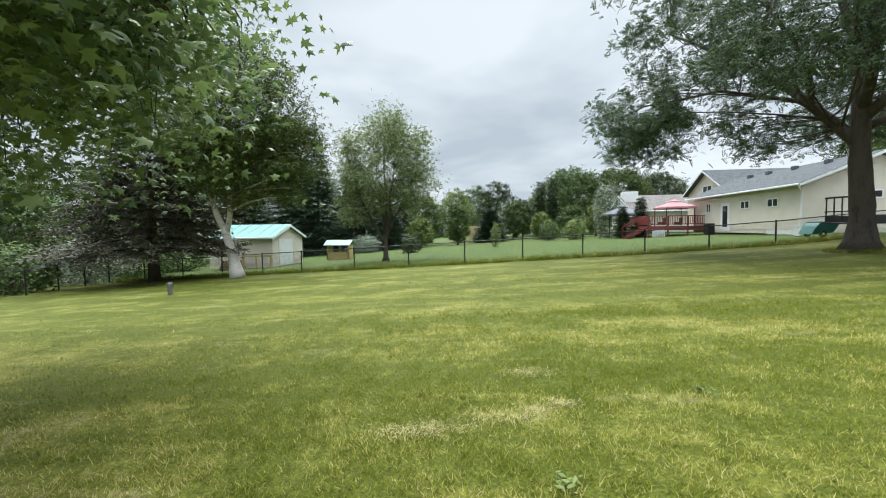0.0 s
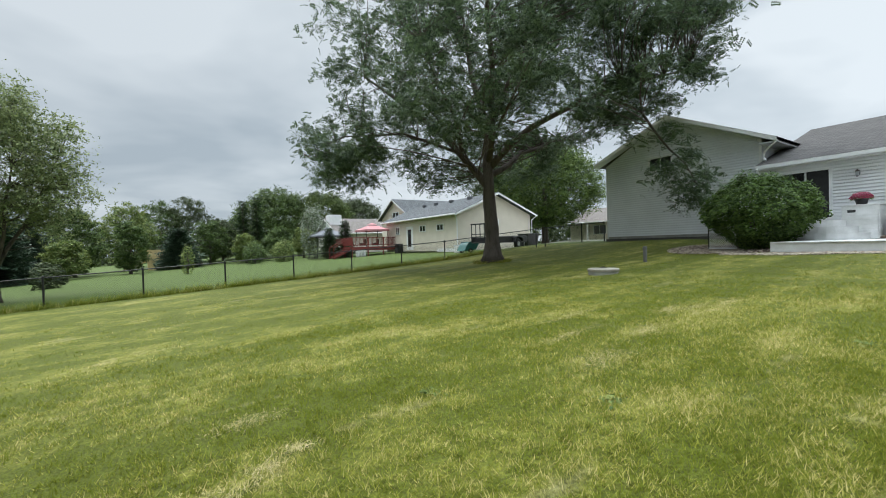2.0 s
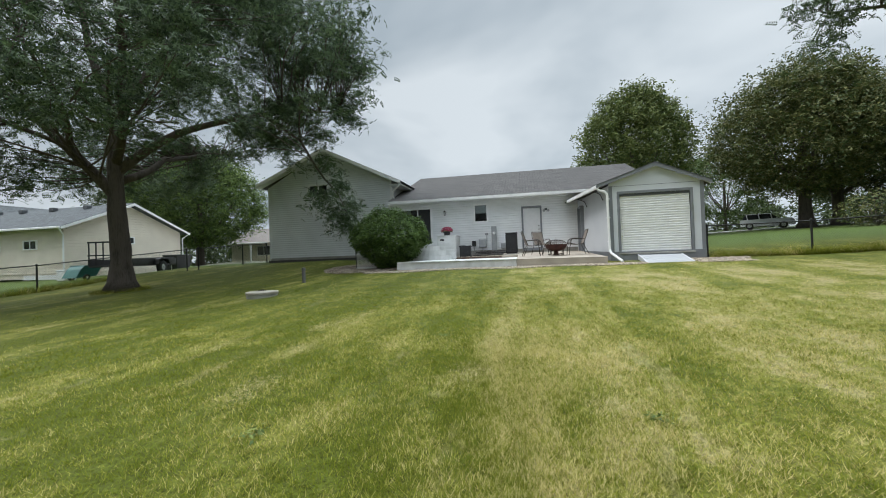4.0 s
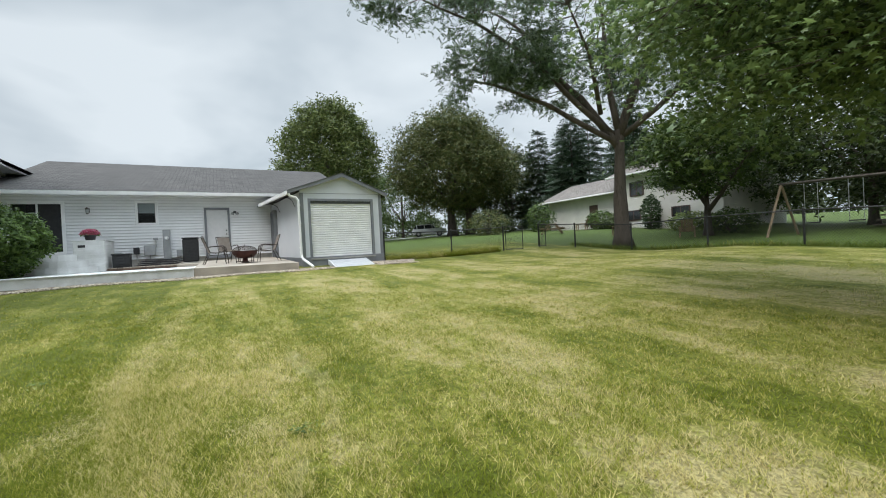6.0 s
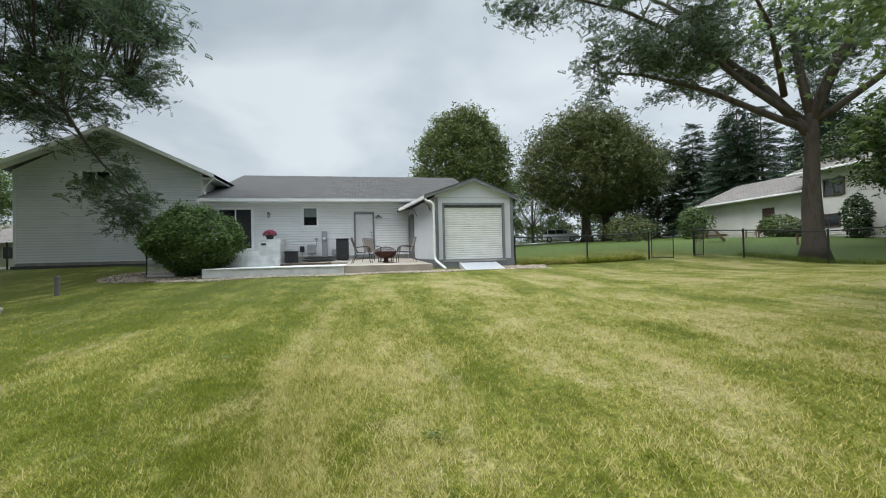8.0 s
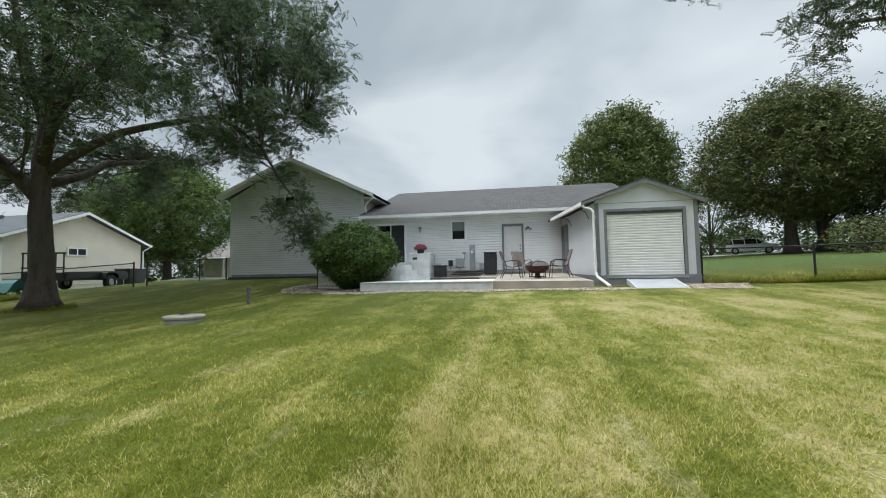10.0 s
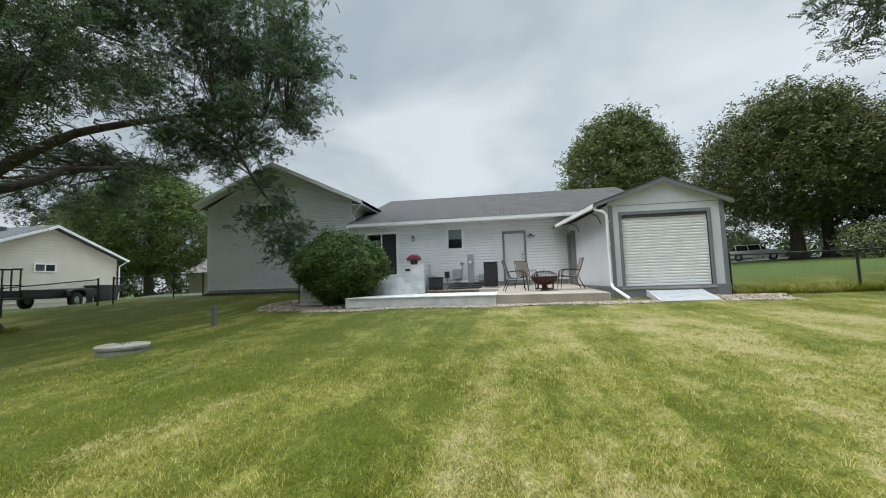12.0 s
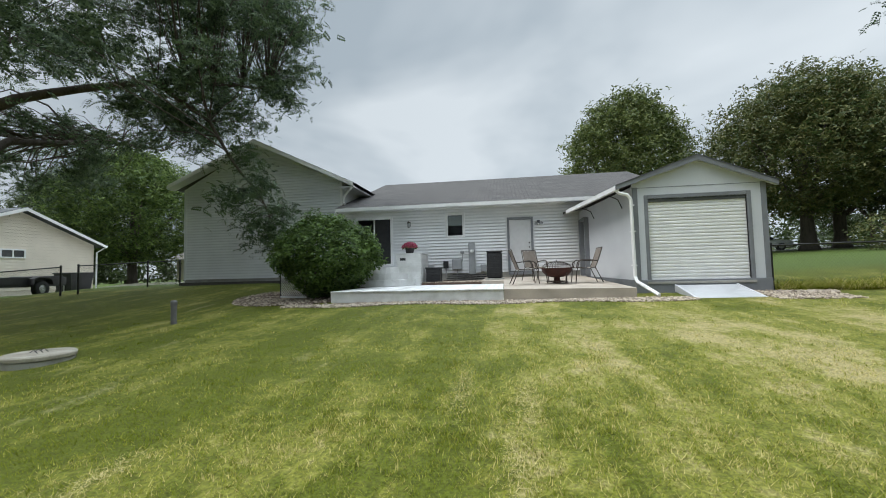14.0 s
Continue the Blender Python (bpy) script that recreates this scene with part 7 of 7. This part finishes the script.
for i, (x, y, r, h, lm) in enumerate(((-21.5, 15.0, 1.7, 2.4, L_GREEN), (-22.5, 19.5, 1.8, 2.6, L_SILVER), (-22.6, 23, 2.0, 2.8, L_GREEN), (-20.0, 10.5, 1.6, 2.2, L_SILVER), (-25, 15, 2.4, 3.4, L_GREEN), (-27, 21, 2.6, 3.8, L_BRONZE), (-23, 27, 2.0, 2.6, L_GREEN))):
    shrub("hedge_shrub", "overgrown mixed shrub beyond the west fence", (x, y), r, h, lm, 300 + i, size=0.2, n=2200, group="shrubs beyond the west fence")
shrub("sapling", "staked sapling in a mulch ring", (2.0, 40.5), 0.55, 2.6, L_YELLOW, 86, size=0.16, n=600)

# ---- south side: swing set, picnic table, crates, car ----
M_DARKWOOD = mat("dark_swing_timber", (0.10, 0.085, 0.07), (0.06, 0.05, 0.042), rough=0.85, bump=0.2)
sw = thing("swing_set", (8.0, -25.6, H(8.0, -25.6)), "dark timber swing set with ladder and blue slide", "swing set", rz=198)
part("beam", Mesh().tube([(-2.6, 0, 2.4), (2.8, 0, 2.4)], 0.07, 6), M_DARKWOOD, sw)
for x in (-2.5, 1.6, 2.7):
    for s in (-1, 1):
        part("leg", Mesh().tube([(x, 0, 2.4), (x + 0.5 * s, s * 1.0, 0)], 0.055, 6), M_DARKWOOD if x > 0 else M_WOOD, sw)
for k in range(6):
    part("ladder_rung", Mesh().box(0.9 - 0.1 * k, 1.7 - 0.1 * k, 0.4 + 0.1 * k, 0.5 + 0.1 * k, 1.3 - 0.2 * k, 1.36 - 0.2 * k), M_DARKWOOD, sw)
part("platform", Mesh().box(1.6, 2.9, -0.7, 0.7, 1.3, 1.38), M_DARKWOOD, sw)
part("slide", Mesh().prism([(2.9, 1.35), (3.4, 1.2), (4.6, 0.3), (5.0, 0.2), (5.0, 0.14), (4.55, 0.22), (3.35, 1.1), (2.9, 1.25)], -0.3, 0.3, "y"), mat("dark_blue_plastic", (0.03, 0.07, 0.14), (0.02, 0.05, 0.1), rough=0.4), sw, "dark blue slide")
for x in (-1.5, -0.1):
    part("swing_seat", Mesh().box(x - 0.25, x + 0.25, -0.1, 0.1, 0.55, 0.6, 0.01), M_BLACKPL, sw)
    for s in (-0.22, 0.22):
        part("chain", Mesh().tube([(x + s, 0, 0.6), (x + s, 0, 2.4)], 0.012, 4), M_STEEL, sw)
pc = thing("picnic_table", (24.5, -24.2, H(24.5, -24.2)), "weathered grey wooden picnic table", "picnic table", rz=-50)
for k in range(5):
    part("top_plank", Mesh().box(-0.95, 0.95, -0.36 + k * 0.15, -0.23 + k * 0.15, 0.72, 0.76, 0.005), M_WOOD, pc)
for s in (-0.7, 0.7):
    part("bench", Mesh().box(-0.95, 0.95, s - 0.14, s + 0.14, 0.42, 0.46, 0.005), M_WOOD, pc)
    part("leg", Mesh().tube([(s, -0.75, 0), (s, -0.25, 0.72)], 0.045, 5), M_WOOD, pc)
    part("leg", Mesh().tube([(s, 0.75, 0), (s, 0.25, 0.72)], 0.045, 5), M_WOOD, pc)
    part("cross_rail", Mesh().box(s - 0.03, s + 0.03, -0.8, 0.8, 0.36, 0.42), M_WOOD, pc)
for at, rz, lab in (((26.5, -29.5), 30, "weathered wooden garden chair by the south house"), ((19.0, -24.8), -30, "reddish wooden garden chair on the south lawn"), ((15.2, -25.6), -60, "weathered wooden garden chair on the south lawn")):
    c = thing("garden_chair", (*at, H(*at)), lab, "chair", "garden chairs", rz)
    for k in range(4):
        part("back_slat", Mesh().prism([(-0.3, 0.3), (-0.6, 1.0), (-0.57, 1.01), (-0.27, 0.31)], -0.3 + k * 0.155, -0.17 + k * 0.155, "y"), M_WOOD, c)
        part("seat_slat", Mesh().box(-0.3 + k * 0.17, -0.15 + k * 0.17, -0.3, 0.32, 0.36 + k * 0.02, 0.39 + k * 0.02), M_WOOD, c)
    for s in (-0.36, 0.36):
        part("arm", Mesh().box(-0.45, 0.42, s - 0.06, s + 0.06, 0.58, 0.61, 0.005), M_WOOD, c)
        part("leg", Mesh().box(0.3, 0.38, s - 0.04, s + 0.04, 0, 0.58), M_WOOD, c)
        part("leg", Mesh().box(-0.45, -0.37, s - 0.04, s + 0.04, 0, 0.58), M_WOOD, c)
for i, (x, y, r, h, lm) in enumerate(((24.3, -31.0, 1.0, 1.1, L_DARK), (25.9, -31.3, 1.2, 1.6, L_GREEN), (21.0, -31.0, 0.7, 2.6, L_CEDAR), (17.5, -30.4, 1.6, 1.3, L_YELLOW), (15.0, -30.0, 1.5, 1.4, L_GREEN), (32.6, -30.5, 1.4, 2.8, L_GREEN), (36, -26.4, 2.2, 2.5, L_BRONZE), (41, -32, 1.8, 2.2, L_DARK))):
    shrub("foundation_shrub", "garden shrub near the south house", (x, y), r, h, lm, 320 + i, size=0.2, n=1500, group="shrubs by the south house")


def car(at, rz, label, paint):
    c = thing("car", (*at, H(*at) + 0.05), label, "car", rz=rz)
    body = [(-2.3, 0.35), (-2.35, 0.75), (-2.2, 0.98), (-1.1, 1.08), (-0.4, 1.08), (2.2, 1.05), (2.32, 0.7), (2.25, 0.35)]
    part("body", Mesh().prism(body, -0.9, 0.9, "y"), paint, c)
    cab = Mesh()
    lo, hi = [(-1.15, 1.06), (2.1, 1.05)], [(-0.4, 1.62), (1.75, 1.6)]
    cab.add([(x, s * w, z) for (x, z), w in ((lo[0], 0.85), (lo[1], 0.85), (hi[1], 0.68), (hi[0], 0.68)) for s in (-1, 1)], [(0, 2, 4, 6), (1, 7, 5, 3), (0, 6, 7, 1), (2, 3, 5, 4), (6, 4, 5, 7), (0, 1, 3, 2)])
    part("windows", cab, M_DARKGLASS, c)
    part("roof", Mesh().box(-0.42, 1.78, -0.69, 0.69, 1.6, 1.66, 0.02), paint, c)
    for x in (-0.4, 0.65, 1.7):
        for s in (-1, 1):
            part("pillar", Mesh().tube([(x - 0.1, s * 0.86, 1.05), (x, s * 0.7, 1.62)], 0.04, 4), paint, c)
    for x in (-1.45, 1.45):
        for s in (-0.85, 0.85):
            w = part("wheel", Mesh().lathe([(0.2, -0.11), (0.33, -0.11), (0.36, -0.06), (0.36, 0.06), (0.33, 0.11), (0.2, 0.11)], n=20), M_TYRE, c, flat=False); w.matrix_local = pose(x, s, 0.36, 90, 0, 0)
            part("rim", Mesh().lathe([(0, -0.1), (0.2, -0.08), (0.2, 0.08), (0, 0.1)], n=16), M_STEEL, w)
    for s in (-0.65, 0.65):
        part("headlight", Mesh().box(-2.36, -2.28, s - 0.2, s + 0.2, 0.72, 0.88, 0.02), M_WHITE, c)
    for s in (-0.92, 0.92):
        part("mirror", Mesh().box(-1.0, -0.85, s - 0.08, s + 0.08, 1.08, 1.2, 0.03), paint, c)
    part("bumper", Mesh().box(-2.4, -2.3, -0.85, 0.85, 0.35, 0.55, 0.03), M_BLACKPL, c)
car((52.0, -27.6), 63, "silver SUV parked on the far driveway", M_CARPAINT)
slab("side_drive", 50.2, 54.4, lambda x: -70.0, lambda x: -2.0, "pale concrete drive beyond the south-east trees", nx=6, ny=60)


# ---- woods round the horizon ----
def far_woods():
    rs = np.random.RandomState(77)
    pos, n = [], 0
    for k in range(240):
        a = 2 * math.pi * k / 240 + rs.uniform(-0.02, 0.02)
        R = rs.uniform(118, 150)
        h = rs.uniform(6.5, 12.5) * (1 if abs(math.sin(a)) < 0.98 else 0.8)
        c = np.array([R * math.cos(a) + 5, R * math.sin(a), H(R * math.cos(a), R * math.sin(a))])
        d = rs.normal(size=(150, 3)); d /= np.linalg.norm(d, axis=1)[:, None]
        pos.append(c + np.array([0, 0, h * 0.5]) + d * np.array([4.2, 4.2, h * 0.52]) * rs.uniform(0.7, 1.0, (150, 1)))
    pos = np.concatenate(pos)
    n = len(pos)
    return tagged(new("far_woods", scatter_mesh("far_woods", *LEAF_SPRIG, pos, turns(rs, n, 1.6), rs.uniform(0.9, 1.7, n), L_DARK)), "dark line of distant woods on the horizon", "woods", kind="stuff")
far_woods()


# ---- grass ----
def tuft(seed, blades=9, h=0.055, r=0.035, w=0.0035, lean=0.9):
    rs = np.random.RandomState(seed)
    v, f = [], []
    for k in range(blades):
        a, b = rs.uniform(0, 6.28), rs.uniform(0, 6.28)
        q = r * rs.uniform() ** 0.5
        p = np.array([q * math.cos(a), q * math.sin(a), -0.005])
        hh = h * rs.uniform(0.5, 1.3)
        d = np.array([math.cos(b), math.sin(b), 0])
        s = np.array([-d[1], d[0], 0]) * w * rs.uniform(0.7, 1.3)
        t = p + d * hh * rs.uniform(0.4, 1.3) * lean + np.array([0, 0, hh * rs.uniform(0.6, 1.0)])
        k0 = len(v)
        v += [p - s, p + s, t]
        f.append((k0, k0 + 1, k0 + 2))
    return v, f


def Hv(pts):
    return np.array([H(x, y) for x, y in pts])


def grass_patch(name, label, n, area, seed, h, w, blades, keep=None, scale=(0.7, 1.3)):
    rs = np.random.RandomState(seed)
    x0, x1, y0, y1 = area
    p = np.stack([rs.uniform(x0, x1, n), rs.uniform(y0, y1, n)], 1)
    if keep is not None:
        p = p[keep(p)]
    pos = np.column_stack([p, Hv(p)])
    m = len(pos)
    a = rs.uniform(0, 6.28, m)
    rot = np.zeros((m, 3, 3)); rot[:, 0, 0] = rot[:, 1, 1] = np.cos(a); rot[:, 0, 1] = -np.sin(a); rot[:, 1, 0] = np.sin(a); rot[:, 2, 2] = 1
    v, f = tuft(seed, blades, h, w=w, r=0.05 if h < 0.1 else 0.12)
    ob = new(name, scatter_mesh(name, v, f, pos, rot, rs.uniform(*scale, m), M_BLADE))
    return tagged(ob, label, "grass", kind="stuff")


def lawn_blades(n, seed, near, far, h, w, blades, r):
    """Mown blades, thickest along the line walked and thinning out evenly away from it."""
    rs = np.random.RandomState(seed)
    q = rs.uniform(0, 1, n)
    d, a = near + (far - near) * rs.uniform(0, 1, n) ** 1.25, rs.uniform(0, 2 * math.pi, n)
    p = np.stack([1.2 + 5.2 * q + d * np.cos(a), -1.8 + 0.5 * q + d * np.sin(a)], 1)
    p = p[~((p[:, 0] > 16.05) & (p[:, 1] < 4.7)) & (p[:, 0] < 20)]
    pos = np.column_stack([p, Hv(p)])
    m = len(pos)
    t = rs.uniform(0, 6.28, m)
    rot = np.zeros((m, 3, 3)); rot[:, 0, 0] = rot[:, 1, 1] = np.cos(t); rot[:, 0, 1] = -np.sin(t); rot[:, 1, 0] = np.sin(t); rot[:, 2, 2] = 1
    v, f = tuft(seed, blades, h, w=w, r=r)
    tagged(new("lawn_grass", scatter_mesh("lawn_grass", v, f, pos, rot, rs.uniform(0.7, 1.3, m), M_BLADE)), "short mown lawn grass blades", "grass", kind="stuff")
lawn_blades(42000, 3, 0.0, 7.5, 0.042, 0.0028, 16, 0.09)
lawn_blades(20000, 4, 3.0, 15.0, 0.042, 0.0042, 12, 0.12)
grass_patch("fence_grass", "tall uncut grass along the north fence", 2600, (-20, 18, 18.75, 19.3), 5, 0.32, 0.008, 14, scale=(0.5, 1.2))
grass_patch("fence_grass", "tall uncut grass along the south fence", 1500, (-14, 17, -18.6, -18.1), 6, 0.25, 0.008, 14, scale=(0.5, 1.2))
grass_patch("fence_grass", "tall dry grass along the fence by the shed", 700, (17.5, 17.95, -14, -8.3), 7, 0.3, 0.008, 14, scale=(0.5, 1.2))
grass_patch("tree_grass", "longer grass around the locust trunk", 500, (13.4, 15.3, 12.9, 14.8), 8, 0.16, 0.007, 12, keep=lambda p: (p[:, 0] - 14.3) ** 2 + (p[:, 1] - 13.8) ** 2 < 0.8)


def clippings():
    """Dry mown hay lying in small heaps and streaks."""
    rs = np.random.RandomState(12)
    heaps = [(1.45, 1.07, 0.35, 0.12), (1.92, 1.33, 0.14, 0.08), (1.7, 1.2, 0.12, 0.08), (0.95, 0.9, 0.25, 0.12), (0.7, 0.85, 0.3, 0.1), (1.7, 2.05, 0.3, 0.15), (4.9, 1.03, 0.5, 0.25), (6.2, 1.3, 0.4, 0.18), (7.5, 1.7, 0.4, 0.15), (7.95, 1.5, 0.4, 0.1), (8.5, 1.3, 0.35, 0.12), (8.0, -1.43, 0.2, 0.15), (7.2, -1.35, 0.5, 0.2), (8.8, -1.4, 0.7, 0.12), (9.9, -1.5, 0.7, 0.12), (5.5, -1.1, 0.35, 0.25), (6.5, -1.2, 0.3, 0.15), (4.8, -2.3, 0.2, 0.2), (10.2, -0.9, 0.6, 0.1), (5.4, 1.9, 0.5, 0.1), (6.3, 2.6, 0.7, 0.08), (3.2, -1.0, 0.2, 0.15)]
    pos = []
    for x, y, rx, ry in heaps:
        n = int(220 + 2200 * rx * ry * 4)
        q = rs.normal(size=(n, 2)) * np.array([rx, ry]) * 0.55 + np.array([x, y])
        pos += [(a, b, H(a, b) + 0.018 + rs.uniform(0, 0.02)) for a, b in q]
    pos = np.array(pos); n = len(pos)
    face = rs.normal(size=(n, 3)) * 0.35 + np.array([0, 0, 1.0])
    v = [(-0.5, -0.018, 0), (0, -0.024, 0.06), (0.5, -0.01, 0), (0.5, 0.01, 0), (0, 0.024, 0.06), (-0.5, 0.018, 0)]
    ob = new("dry_clippings", scatter_mesh("dry_clippings", v, [(0, 1, 4, 5), (1, 2, 3, 4)], pos, turns(rs, n, 1, face), rs.uniform(0.018, 0.045, n), mat("dry_straw", (0.56, 0.48, 0.25), (0.36, 0.30, 0.13), rough=0.85, bump=0, island=0.7)))
    tagged(ob, "straw-coloured dry grass clippings lying on the lawn", "clippings", kind="stuff")
clippings()
def weed(at, seed):
    rs = np.random.RandomState(seed)
    w = thing("lawn_weed", (*at, H(*at)), "small broadleaf weed growing in the lawn", "weed", "lawn weeds")
    n = 26
    face = rs.normal(size=(n, 3)) * 0.4 + np.array([0, 0, 1.0])
    pos = np.column_stack([rs.normal(size=(n, 2)) * 0.05, rs.uniform(0.015, 0.05, n)])
    part("leaves", scatter_mesh("leaves", *LEAF_OVAL, pos, turns(rs, n, 1, face), rs.uniform(0.03, 0.065, n), L_YELLOW), L_YELLOW, w, kind="stuff")
for k, at in enumerate(((3.13, 1.55), (1.75, 0.25), (1.35, -0.2), (4.6, -2.6), (4.1, 0.4), (6.9, -0.5))):
    weed(at, 400 + k)
